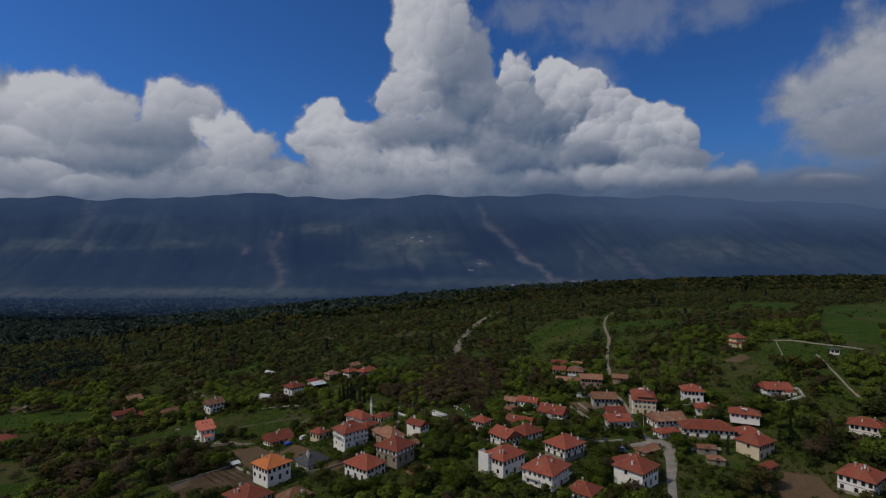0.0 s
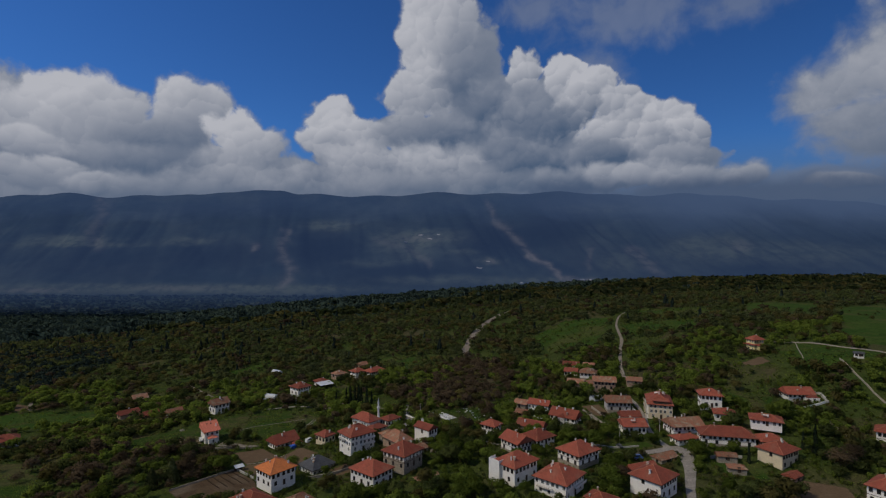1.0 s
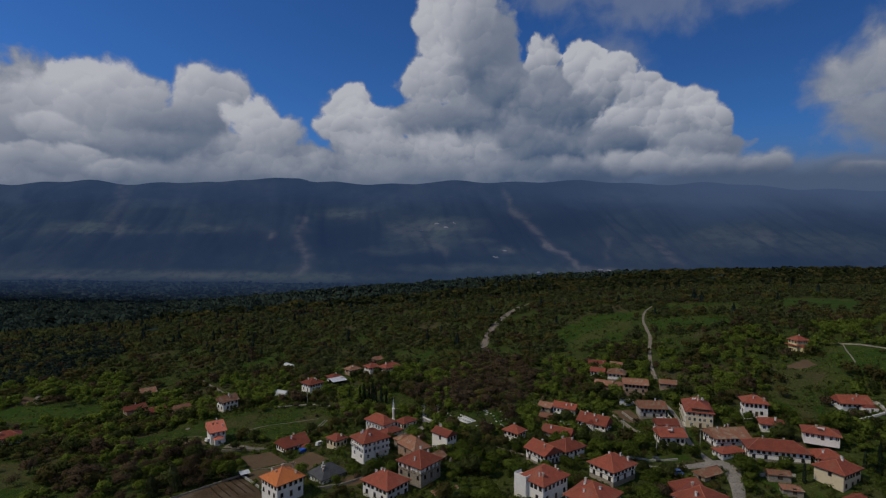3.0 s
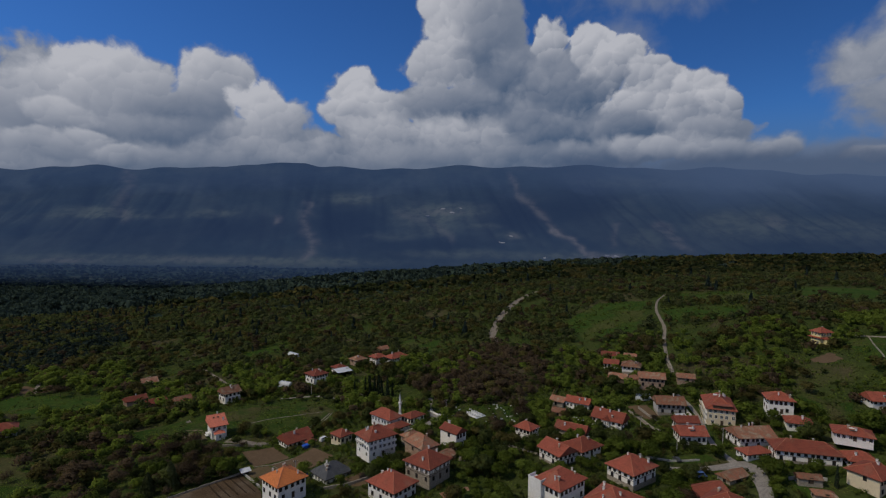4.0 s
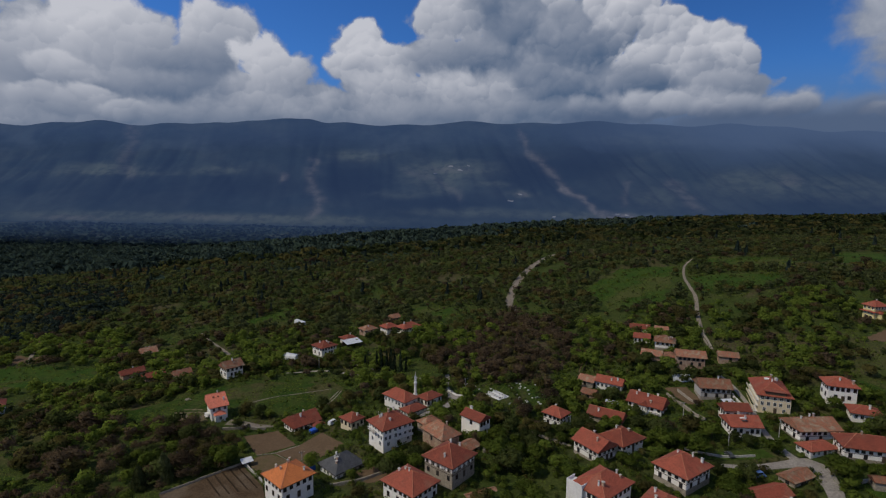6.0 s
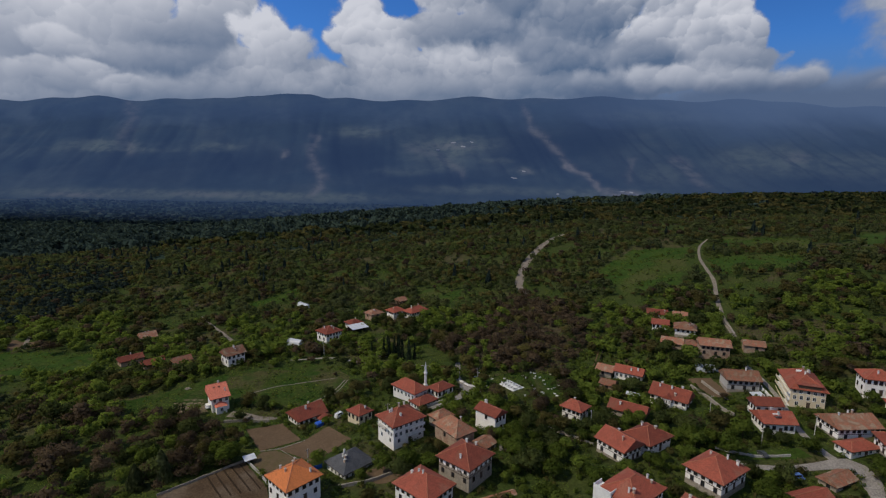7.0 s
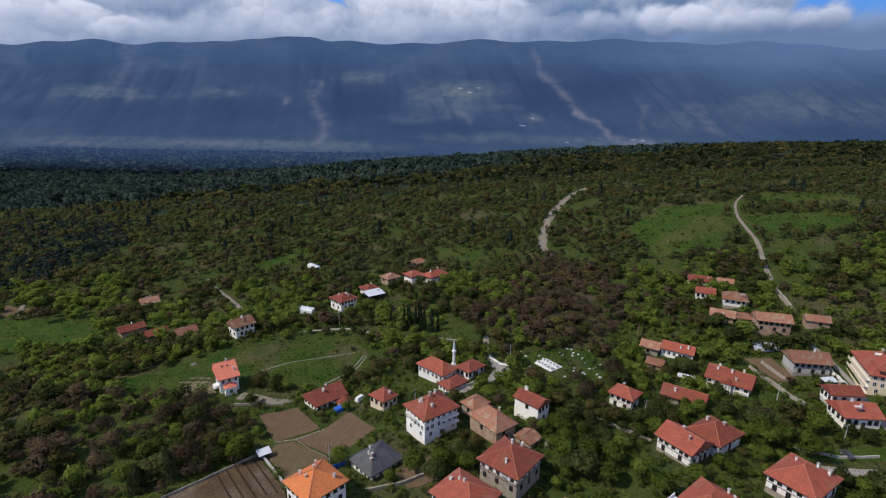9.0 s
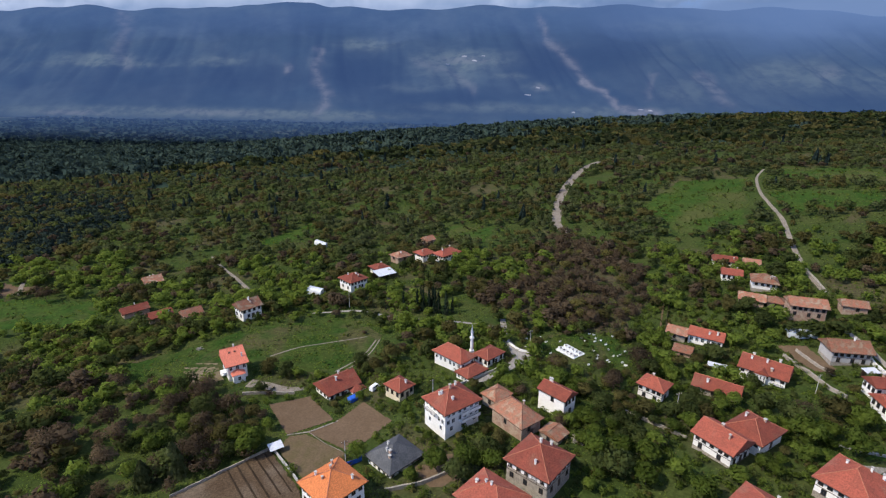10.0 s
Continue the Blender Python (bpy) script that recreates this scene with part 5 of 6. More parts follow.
wall_run("low pale yard wall", [(135.4, 226.1), (146, 229), (157, 231.5)], 1.0, 0.5, PALE)
wall_run("pale concrete ramp wall", [(157, 246), (159.5, 238), (158, 231.5)], 1.0, 1.2, CONCRETE)
wall_run("rubble wall on the slope", [(150, 220.9), (150.3, 208.3)], 0.9, 0.8)
wall_run("stone wall above the thicket", [(7, 226), (11, 222.3), (15.2, 217.8), (18.4, 214)], 1.0, 0.6)
wall_run("stone wall below the balcony house", [(61.5, 256), (63.4, 246.2), (64.7, 237.6), (66.4, 233.5)], 1.2, 0.8)
wall_run("stone wall beside a village yard", [(66, 258), (67.5, 249), (69.5, 244)], 1.1, 0.6)
wall_run("concrete wall along the road", [(51, 214.6), (56, 212.6), (62, 211.2), (72, 212)], 0.8, 0.4, CONCRETE)
wall_run("stone retaining wall beside the yard", [(-103.1, 234.6), (-96, 235.8), (-87.9, 236.9)], 1.1, 0.5)
wall_run("grey wall of the furrowed plot", [(-101, 192.9), (-92.6, 201.7), (-84.3, 210.7)], 1.0, 0.3, STONE)
wall_run("grey wall of the furrowed plot", [(-83.8, 210.4), (-77.4, 203.4), (-70.6, 195.4)], 1.0, 0.4, CONCRETE)
wall_run("low kerb between vegetable plots", [(-82.6, 216.8), (-77, 218.4), (-70.4, 223.2)], 0.25, 0.4, STONE)
wall_run("low kerb between vegetable plots", [(-77, 218.2), (-71, 213.2), (-65.6, 210.0)], 0.22, 0.2, DIRT)
wall_run("stone yard wall below the trees", [(-52, 196), (-44, 198.5), (-36, 203)], 1.2, 0.5)
wall_run("stone wall of the mosque lane", [(-38, 238.6), (-30, 244.6), (-24.5, 249.4)], 1.0, 0.4, CONCRETE)
wall_run("white kerb wall of the mosque lane", [(-23.4, 271), (-22.6, 265), (-19, 259.6), (-14, 257.8)], 0.9, 0.4, PALE)
wall_run("dark fence of the graveyard lane", [(24, 250), (29.8, 268), (35.6, 285), (41.6, 301.5)], 1.5, 0.12, TIMBER, "board_fence")
wall_run("blue sheet fence beside the grey roof", [(-65.3, 202), (-62.5, 204.4), (-59.7, 206.8)], 1.7, 0.12, BLUE, "sheet_fence")
wall_run("yard wall beside the junction", [(93, 198.5), (98, 199.5), (104, 198)], 1.2, 0.4, CONCRETE)
wall_run("yard wall along the white lane", [(82.5, 250), (82, 240), (79, 230)], 1.6, 0.3, PALE)


def grave(x, y, turn, big, label):
    g = thing("grave", x * S, y * S, ground_z2(x, y), turn, label, "grave", "graves in the graveyard")
    k = 1.0 if big else 0.6
    bm = bmesh.new()
    for s in ((-0.9, 0.9, -0.5, -0.36), (-0.9, 0.9, 0.36, 0.5), (-0.9, -0.76, -0.36, 0.36), (0.76, 0.9, -0.36, 0.36)):
        box(bm, *[v * k for v in s], -0.2, 0.35)
    part("kerb", bm, MARBLE, g)
    part("headstone", boxed(-0.98 * k, -0.9 * k, -0.35 * k, 0.35 * k, -0.2, 1.15 * k, bevel=0.03), MARBLE, g)
    part("soil_bed", boxed(-0.74 * k, 0.74 * k, -0.35 * k, 0.35 * k, -0.1, 0.22), TIMBER, g, "dark soil bed")
    return g


platform = tagged(new("grave_platform", mesh_of(boxed(-4.6, 4.6, -3.4, 3.4, -1.5, 0.25, bevel=0.05), "grave_platform", MARBLE)), "white marble platform with a double row of graves", "platform")
platform.matrix_basis = pose(-2.6 * S, 259.3 * S, ground_z2(-2.6, 259.3) + 0.15, 0, 0, -50)
first = grave(0, 0, 0, True, "white marble grave with dark bed on a platform")
base_m = platform.matrix_basis
for k in range(10):
    m = base_m @ pose(-3.6 + 1.8 * (k % 5), -1.7 + 3.2 * (k // 5), 0.42, 0, 0, 90)
    if k == 0:
        first.matrix_basis = m
    else:
        copy_thing(first, m)
lone = grave(-9, 258, 40, False, "small white marble grave in the grass")
rnd = random.Random(5)
for k in range(46):
    x, y = rnd.uniform(-17, 16), rnd.uniform(251, 273)
    if abs(x + 2.6) < 5 and abs(y - 259) < 5:
        continue
    copy_thing(lone, pose(x * S, y * S, ground_z2(x, y), rnd.uniform(-6, 6), rnd.uniform(-6, 6), rnd.uniform(20, 60)))


def tunnel(x, y, turn, long, wide, tall, label):
    """A half-round shed of pale sheet."""
    t = thing("polytunnel", x * S, y * S, ground_z2(x, y), turn, label, "greenhouse")
    bm = bmesh.new()
    ring_count, sides = 7, 10
    rows = []
    for i in range(ring_count):
        xx = -long / 2 + long * i / (ring_count - 1)
        sag = 0.04 if i % 2 else 0
        rows.append([bm.verts.new((xx, -math.cos(math.pi * k / sides) * wide / 2, max(0, math.sin(math.pi * k / sides)) ** 0.8 * tall - sag - (0.5 if k in (0, sides) else 0))) for k in range(sides + 1)])
    for r0, r1 in zip(rows, rows[1:]):
        for k in range(sides):
            bm.faces.new((r0[k], r0[k + 1], r1[k + 1], r1[k]))
    bm.faces.new(rows[0])
    bm.faces.new(rows[-1][::-1])
    part("cover", bm, METAL, t, "pale plastic cover")
    for i in range(ring_count):
        xx = -long / 2 + long * i / (ring_count - 1)
        bm = bmesh.new()
        for k in range(sides):
            a, b = (Vector((xx, -math.cos(math.pi * q / sides) * (wide / 2 + 0.03), math.sin(math.pi * q / sides) ** 0.8 * (tall + 0.03) if 0 < q < sides else 0)) for q in (k, k + 1))
            beam(bm, a, b, 0.04, 0.04, 4)
        part("hoop", bm, METAL, t)


tunnel(-125.5, 385, -38, 12, 4.6, 2.8, "long white plastic polytunnel in a clearing")
tunnel(-105, 311.5, -20, 9, 5, 3.0, "white plastic polytunnel beside the house")
tunnel(71.5, 265.4, -8, 11, 4, 2.6, "white plastic polytunnel behind a yard")


def flat_shed(x, y, turn, w, d, tall, label, slope=0.5):
    t = thing("open_shed", x * S, y * S, ground_z2(x, y), turn, label, "shed")
    bm = bmesh.new()
    v = [bm.verts.new((sx * w / 2, sy * d / 2, tall + (slope if sy > 0 else 0) + up)) for up in (0, 0.1) for sx, sy in ((-1, -1), (1, -1), (1, 1), (-1, 1))]
    for f in ((3, 2, 1, 0), (4, 5, 6, 7), (0, 1, 5, 4), (1, 2, 6, 5), (2, 3, 7, 6), (3, 0, 4, 7)):
        bm.faces.new([v[i] for i in f])
    part("sheet_roof", bm, METAL, t, "pale corrugated sheet roof")
    for sx in (-1, 1):
        for sy in (-1, 1):
            part("post", boxed(sx * (w / 2 - 0.3) - 0.08, sx * (w / 2 - 0.3) + 0.08, sy * (d / 2 - 0.3) - 0.08, sy * (d / 2 - 0.3) + 0.08, -1.0, tall + (slope * 0.9 if sy > 0 else 0.0)), TIMBER, t)
    part("back_wall", boxed(-w / 2 + 0.4, w / 2 - 0.4, d / 2 - 0.5, d / 2 - 0.4, -1.0, tall + slope * 0.8), TIMBER, t)


flat_shed(-77.5, 327, 40, 11, 8, 3.2, "open shed with pale sheet roof", 0.9)
flat_shed(-108, 216.5, 35, 4, 2.6, 1.8, "small shed with pale sheet roof in the scrub")
flat_shed(-82.6, 209.6, 40, 4.2, 3.2, 2.0, "small lean-to with pale sheet roof at the wall's corner")
flat_shed(40.4, 250.6, -25, 7.5, 3.2, 1.4, "pale translucent lean-to beside the garden", 0.2)
flat_shed(77.5, 242.5, 10, 5, 3, 2.6, "pale sheet lean-to against the old house")


def car(x, y, turn, paint, label, van=False):
    t = thing("van" if van else "car", x * S, y * S, ground_z2(x, y) + 0.12, turn, label, "van" if van else "car")
    long, top = (4.6, 2.0) if van else (4.2, 1.45)
    side = [(-long / 2, 0.35), (-long / 2, 0.95), (-long / 2 + (0.25 if van else 0.5), top if van else 0.95), (-0.9, top), (0.7 if not van else 1.0, top), (1.25 if not van else 1.7, 0.98), (long / 2 - 0.05, 0.8), (long / 2, 0.35)]
    bm = bmesh.new()
    rows = [[bm.verts.new((a, s * (0.82 if b < 1.05 else 0.68), b)) for a, b in side] for s in (-1, 1)]
    n = len(side)
    for k in range(n):
        bm.faces.new((rows[0][k], rows[0][(k + 1) % n], rows[1][(k + 1) % n], rows[1][k]))
    bm.faces.new(rows[0])
    bm.faces.new(rows[1][::-1])
    part("body", bm, paint, t)
    bm = bmesh.new()
    for s in (-1, 1):
        box(bm, -long / 2 + 0.8, 0.85, s * 0.765 - 0.012, s * 0.765 + 0.012, 1.0, top - 0.12)
    part("side_windows", bm, GLASS, t)
    for sx in (-1, 1):
        for sy in (-1, 1):
            bm = bmesh.new()
            beam(bm, (sx * long * 0.3, sy * 0.66, 0.32), (sx * long * 0.3, sy * 0.86, 0.32), 0.32, 0.32, 12)
            wheel = part("wheel", bm, RUBBER, t)
            bm = bmesh.new()
            beam(bm, (sx * long * 0.3, sy * 0.86, 0.32), (sx * long * 0.3, sy * 0.875, 0.32), 0.18, 0.17, 10)
            part("rim", bm, METAL, wheel)


car(68.2, 202.2, 10, CAR_BLUE, "blue van parked on the village road", True)
car(-63.2, 238.4, 60, CAR_WHITE, "white van parked beside a small house", True)
car(64.6, 212.1, 100, CAR_DARK, "dark car parked below a wall")


def pole(x, y, tall, label, arm=True):
    t = thing("utility_pole", x * S, y * S, ground_z2(x, y), 30, label, "utility pole", "utility poles")
    part("post", cone(bmesh.new(), 0.16, 0.1, -0.8, tall, 8), CONCRETE, t)
    if arm:
        part("crossarm", boxed(-0.9, 0.9, -0.06, 0.06, tall - 0.6, tall - 0.45), TIMBER, t)
        for s in (-0.8, 0, 0.8):
            part("insulator", cone(bmesh.new(), 0.07, 0.05, tall - 0.45, tall - 0.22, 8, (s, 0)), PALE, t)


for px, py in ((-15.5, 262.5), (66, 216), (-20.5, 249.5), (60, 236), (-45, 232), (84, 222), (-63.6, 206), (20, 226), (-86, 296)):
    pole(px, py, 7.5, "concrete utility pole with crossarm beside a lane")

tarp = new("tarpaulin", mesh_of(boxed(-1.6, 1.6, -1.2, 1.2, 0.0, 1.7, bevel=0.25), "tarpaulin", BLUE))
tagged(tarp, "blue tarpaulin over a stack beside the farmhouse", "tarpaulin")
tarp.matrix_basis = pose(-68.8 * S, 233.2 * S, ground_z2(-68.8, 233.2) - 0.05, 0, 0, 47)


STONES = []
for k in range(3):
    bm = bmesh.new()
    bmesh.ops.create_icosphere(bm, subdivisions=1, radius=0.5)
    for v in bm.verts:
        v.co *= 0.75 + 0.4 * noise.noise(v.co * 2.1 + Vector((k * 7, 0, 0)))
        v.co.z *= 0.7
    STONES.append(mesh_of(bm, "stone", STONE))


def heap_of_stones(x, y, radius, count, label):
    t = thing("stone_heap", x * S, y * S, ground_z2(x, y), 0, label, "stone heap")
    r = random.Random(int(x * 31 + y))
    for k in range(count):
        a, q = r.uniform(0, 6.28), radius * math.sqrt(r.random())
        z = (1 - q / radius) * radius * 0.38
        s = r.uniform(0.5, 1.1)
        shared("stone", STONES[k % 3], t, pose(math.cos(a) * q, math.sin(a) * q, z, r.uniform(0, 90), r.uniform(0, 90), r.uniform(0, 360)) @ Matrix.Diagonal((s, s, s, 1)))


heap_of_stones(-6.5, 213.5, 3.0, 70, "heap of broken stones and tiles in the grass")
heap_of_stones(-131.5, 262, 1.6, 24, "small pile of pale stones in the pasture")
heap_of_stones(78, 262, 1.8, 26, "pile of pale stones beside a yard")


# ---------------------------------------------------------------- trees
def leaf_cloud(rnd, count, lobes, size, flat=0.85, squash=0.8, core=0.55):
    """Leaf clumps on the lobes of a crown of radius 1 about the origin: an array of quads."""
    gen = np.random.default_rng(rnd)
    centres = gen.normal(size=(lobes, 3))
    centres /= np.linalg.norm(centres, axis=1, keepdims=True)
    centres *= gen.uniform(0.25, core + 0.1, (lobes, 1))
    centres[:, 2] *= squash
    radii = gen.uniform(0.32, 0.55, lobes)
    which = gen.integers(0, lobes, count)
    out = gen.normal(size=(count, 3))
    out /= np.linalg.norm(out, axis=1, keepdims=True)
    out[:, 2] = np.abs(out[:, 2]) * np.where(gen.random(count) < 0.78, 1, -1)
    places = centres[which] + out * radii[which, None] * gen.uniform(0.75, 1.08, (count, 1))
    normal = out + gen.normal(size=(count, 3)) * 0.55
    normal /= np.linalg.norm(normal, axis=1, keepdims=True)
    a = np.cross(normal, gen.normal(size=(count, 3)))
    a /= np.linalg.norm(a, axis=1, keepdims=True)
    b = np.cross(normal, a)
    s = size * gen.uniform(0.6, 1.3, (count, 1))
    quads = np.stack([places + (-a - b * 0.7) * s, places + (a * 0.8 - b) * s, places + (a + b * 0.7) * s, places + (-a * 0.7 + b) * s], 1)
    quads[:, :, 2] *= flat
    soft = places / (np.linalg.norm(places, axis=1, keepdims=True) + 1e-6) * 0.7 + out * 0.6 + gen.normal(size=(count, 3)) * 0.22 + np.array([0, 0, 0.25])
    return quads, soft / np.linalg.norm(soft, axis=1, keepdims=True)


def column_cloud(rnd, count, size, power=0.7):
    """Needle clumps on a narrow upright crown from 0 to 1, of radius 1."""
    gen = np.random.default_rng(rnd)
    z = gen.random(count) ** 1.2
    turn = gen.uniform(0, 2 * np.pi, count)
    r = (1 - z) ** power * gen.uniform(0.55, 1.05, count) * (0.85 + 0.15 * np.sin(turn * 3 + z * 20))
    places = np.stack([np.cos(turn) * r, np.sin(turn) * r, z], 1)
    out = np.stack([np.cos(turn), np.sin(turn), np.full(count, 0.35)], 1) + gen.normal(size=(count, 3)) * 0.35
    out /= np.linalg.norm(out, axis=1, keepdims=True)
    a = np.cross(out, gen.normal(size=(count, 3)))
    a /= np.linalg.norm(a, axis=1, keepdims=True)
    b = np.cross(out, a)
    s = size * gen.uniform(0.6, 1.3, (count, 1))
    return np.stack([places - a * s - b * s, places + a * s - b * s, places + a * s + b * s, places - a * s + b * s], 1), out


def quad_mesh(name, quads, mat, normals=None):
    """A mesh of loose quads from an array of n x 4 x 3 places, shaded as the rounded crown that they cover."""
    n, k = quads.shape[:2]
    me = bpy.data.meshes.new(name)
    me.vertices.add(k * n)
    me.vertices.foreach_set("co", quads.reshape(-1).astype(np.float32))
    me.loops.add(k * n)
    me.loops.foreach_set("vertex_index", np.arange(k * n, dtype=np.int32))
    me.polygons.add(n)
    me.polygons.foreach_set("loop_start", np.arange(0, k * n, k, dtype=np.int32))
    me.materials.append(mat)
    me.update(calc_edges=True)
    if normals is not None:
        me.polygons.foreach_set("use_smooth", np.ones(n, bool))
        me.normals_split_custom_set_from_vertices(np.repeat(normals, k, axis=0))
    return me


def trunk_mesh(seed, tall, radius, crown_r):
    """A tapered, bent trunk with limbs that reach into the crown."""
    rnd = random.Random(seed)
    bm = bmesh.new()
    p, r = Vector((0, 0, -0.5)), radius
    fork = []
    for k in range(4):
        q = p + Vector((rnd.uniform(-0.18, 0.18), rnd.uniform(-0.18, 0.18), (tall * 0.75 + 0.5) / 4))
        beam(bm, p, q, r, r * 0.8, 7)
        p, r = q, r * 0.8
        if k:
            fork.append((p.copy(), r))
    for k in range(7):
        at, rr = fork[k % 3]
        turn = k * 2.4 + rnd.uniform(-0.4, 0.4)
        end = at + Vector((math.cos(turn) * crown_r * 0.7, math.sin(turn) * crown_r * 0.7, tall * rnd.uniform(0.15, 0.35)))
        mid = at.lerp(end, 0.5) + Vector((0, 0, -0.15))
        beam(bm, at, mid, rr * 0.6, rr * 0.4, 5)
        beam(bm, mid, end, rr * 0.4, rr * 0.12, 5)
    return mesh_of(bm, "trunk", BARK)


def tree_kind(seed, leaf, radius, crown_z, tall, count, lobes, size, label, name="tree", category="tree", group="village trees"):
    t = thing(name, 0, 0, -500, 0, label, category, group)
    shared("trunk", trunk_mesh(seed, crown_z + radius * 0.3, 0.05 * tall * 0.5 + 0.06, radius), t, Matrix())
    quads, soft = leaf_cloud(seed, count, lobes, size / radius)
    quads = quads * np.array([radius, radius, radius * tall])
    quads[:, :, 2] += crown_z
    shared("crown", quad_mesh("crown", quads[:, :3], LEAF[leaf], soft), t, Matrix())
    return t


KINDS = {
    "green": [tree_kind(11 + k, "green", 2.9 + 0.35 * k, 3.3 + 0.3 * k, 0.9, 1050, 16 + k, 0.32, "leafy green tree in fresh spring leaf", "leafy_tree", "leafy tree") for k in range(3)],
    "dark": [tree_kind(31 + k, "dark", 3.0 + 0.3 * k, 3.5, 0.95, 1050, 16, 0.32, "dense dark green broadleaf tree", "broadleaf_tree", "broadleaf tree") for k in range(3)],
    "olive": [tree_kind(41 + k, "olive", 2.7 + 0.4 * k, 3.2, 0.9, 1000, 16, 0.28, "tree with thin olive-brown young leaves", "fruit_tree", "fruit tree") for k in range(3)],
    "brown": [tree_kind(51 + k, "brown", 2.8 + 0.4 * k, 3.4, 0.9, 1200, 18, 0.19, "nearly bare brown tree with budding twigs", "bare_tree", "bare tree") for k in range(3)],
    "shrub": [tree_kind(61 + k, "green", 1.4 + 0.3 * k, 0.8, 0.8, 460, 8, 0.23, "low bushy green shrub", "shrub", "shrub", "village shrubs") for k in range(2)],
}

# where trees may stand: away from roads, open fields and houses
LINES = [[(-79, 250), (-74, 256), (-71, 262), (-69.5, 270)], [(-104, 257.5), (-97, 263.5), (-90.5, 266.5), (-73.3, 272.3)],
         [(187.4, 321.3), (199.2, 302.7), (205, 279.7), (209.7, 263.2)], [(194.8, 309.6), (181.9, 285.8), (174.3, 271.6)],
         [(183.7, 260.2), (179.2, 244.6), (176.8, 231.2), (176.7, 221.7)],
         [(14, 391), (10, 408), (13.5, 438), (20, 470), (35, 514), (52, 546), (72, 563), (95, 570)],
         [(92.3, 292), (98.6, 317), (106.7, 344), (117.6, 375), (123.5, 400), (130.4, 428), (143, 461), (158, 485)],
         [(-180.8, 364), (-166, 347.5), (-151.4, 332.4), (-137, 316.2)],
         [(54, 206.5), (68, 206.6), (77, 207.8), (84.5, 208.4), (85.8, 203.5), (83.6, 194), (77.5, 180), (72, 166), (60, 130)],
         [(83, 208), (81, 218), (82, 230), (84.5, 240), (86, 256), (84, 268)],
         [(-23.5, 272), (-21.5, 262), (-18.5, 256), (-22, 250), (-33, 240)],
         [(-100, 291), (-80.5, 293), (-69, 289.5), (-52, 286), (-34, 281)]]


def line_gap(x, y):
    best = np.full(np.shape(x), 1e9)
    for line in LINES:
        for (ax, ay), (bx, by) in zip(line, line[1:]):
            dx, dy = bx - ax, by - ay
            t = np.clip(((x - ax) * dx + (y - ay) * dy) / (dx * dx + dy * dy), 0, 1)
            best = np.minimum(best, np.hypot(x - ax - t * dx, y - ay - t * dy))
    return best


def house_gap(x, y):
    """Distance from the walls of the nearest house, in plan units."""
    best = np.full(np.shape(x), 1e9)
    for p in PLOTS:
        c, s = math.cos(radians(p["turn"])), math.sin(radians(p["turn"]))
        u, v = (x - p["x"]) * c + (y - p["y"]) * s, -(x - p["x"]) * s + (y - p["y"]) * c
        gap = np.hypot(np.maximum(np.abs(u) - p["wide"] / S / 2, 0), np.maximum(np.abs(v) - p["deep"] / S / 2, 0))
        best = np.minimum(best, gap)
    return best


def scatter(gen, x0, x1, y0, y1, step):
    gx, gy = np.meshgrid(np.arange(x0, x1, step), np.arange(y0, y1, step))
    gx = gx.ravel() + gen.uniform(-0.5, 0.5, gx.size) * step
    gy = gy.ravel() + gen.uniform(-0.5, 0.5, gy.size) * step
    return gx, gy


def patchy(x, y, size, z):
    return np.array([noise.noise((a / size, b / size, z)) for a, b in zip(x, y)])


gen = np.random.default_rng(3)
BROWN_WOOD = [(-34, 300), (-12, 330), (0, 385), (16, 392), (40, 330), (36, 300), (18, 275), (4, 270), (-16, 285)]
BROWN_BANK = [(-180, 180), (-98, 180), (-88, 205), (-104, 235), (-165, 242)]


def kinds_for(x, y, pick, tone):
    brown = inside(x, y, BROWN_WOOD)
    kind = np.where(tone > -0.06, "green", np.where(tone > -0.24, "dark", "olive"))
    kind = np.where(pick < np.where(y < 262, 0.03, 0.07), "brown", kind)
    kind = np.where((pick > 0.07) & (pick < 0.15), "olive", kind)
    kind = np.where(brown & (pick < 0.72), "brown", kind)
    kind = np.where(inside(x, y, BROWN_BANK) & (pick < 0.5), "brown", kind)
    return np.where((tone < -0.25) & (pick < 0.2), "brown", kind)


def grow(x0, x1, y0, y1, step, share, gap_house, gap_line, open_share):
    x, y = scatter(gen, x0, x1, y0, y1, step)
    seen = (x < 0.9 * y + 25) & (x > -1.03 * y - 30)  # the valley side that the flight looks over
    x, y = x[seen], y[seen]
    dense = patchy(x, y, 34, 1.0) + 0.6 * patchy(x, y, 12, 2.0)
    ok = gen.random(x.size) < np.clip(share + dense * 1.1, 0.04, 1)
    ok &= (house_gap(x, y) > gap_house) & (line_gap(x, y) > gap_line)
    bare = np.zeros(x.size, bool)
    for poly in OPEN:
        bare |= inside(x, y, poly)
    for poly in OPEN[:4]:  # the tilled plots lie in the sun
        mid = np.mean(poly, axis=0)
        bare |= inside(x, y, [tuple(mid + (np.array(q) - mid) * 1.25) for q in poly])
    ok &= ~bare | (gen.random(x.size) < open_share)
    x, y = x[ok], y[ok]
    size = np.clip(np.exp(gen.normal(-0.1, 0.32, x.size)), 0.4, 1.7) * np.where(bare[ok], 0.45, 1.0)
    return x, y, kinds_for(x, y, gen.random(x.size), patchy(x, y, 22, 5.0)), size


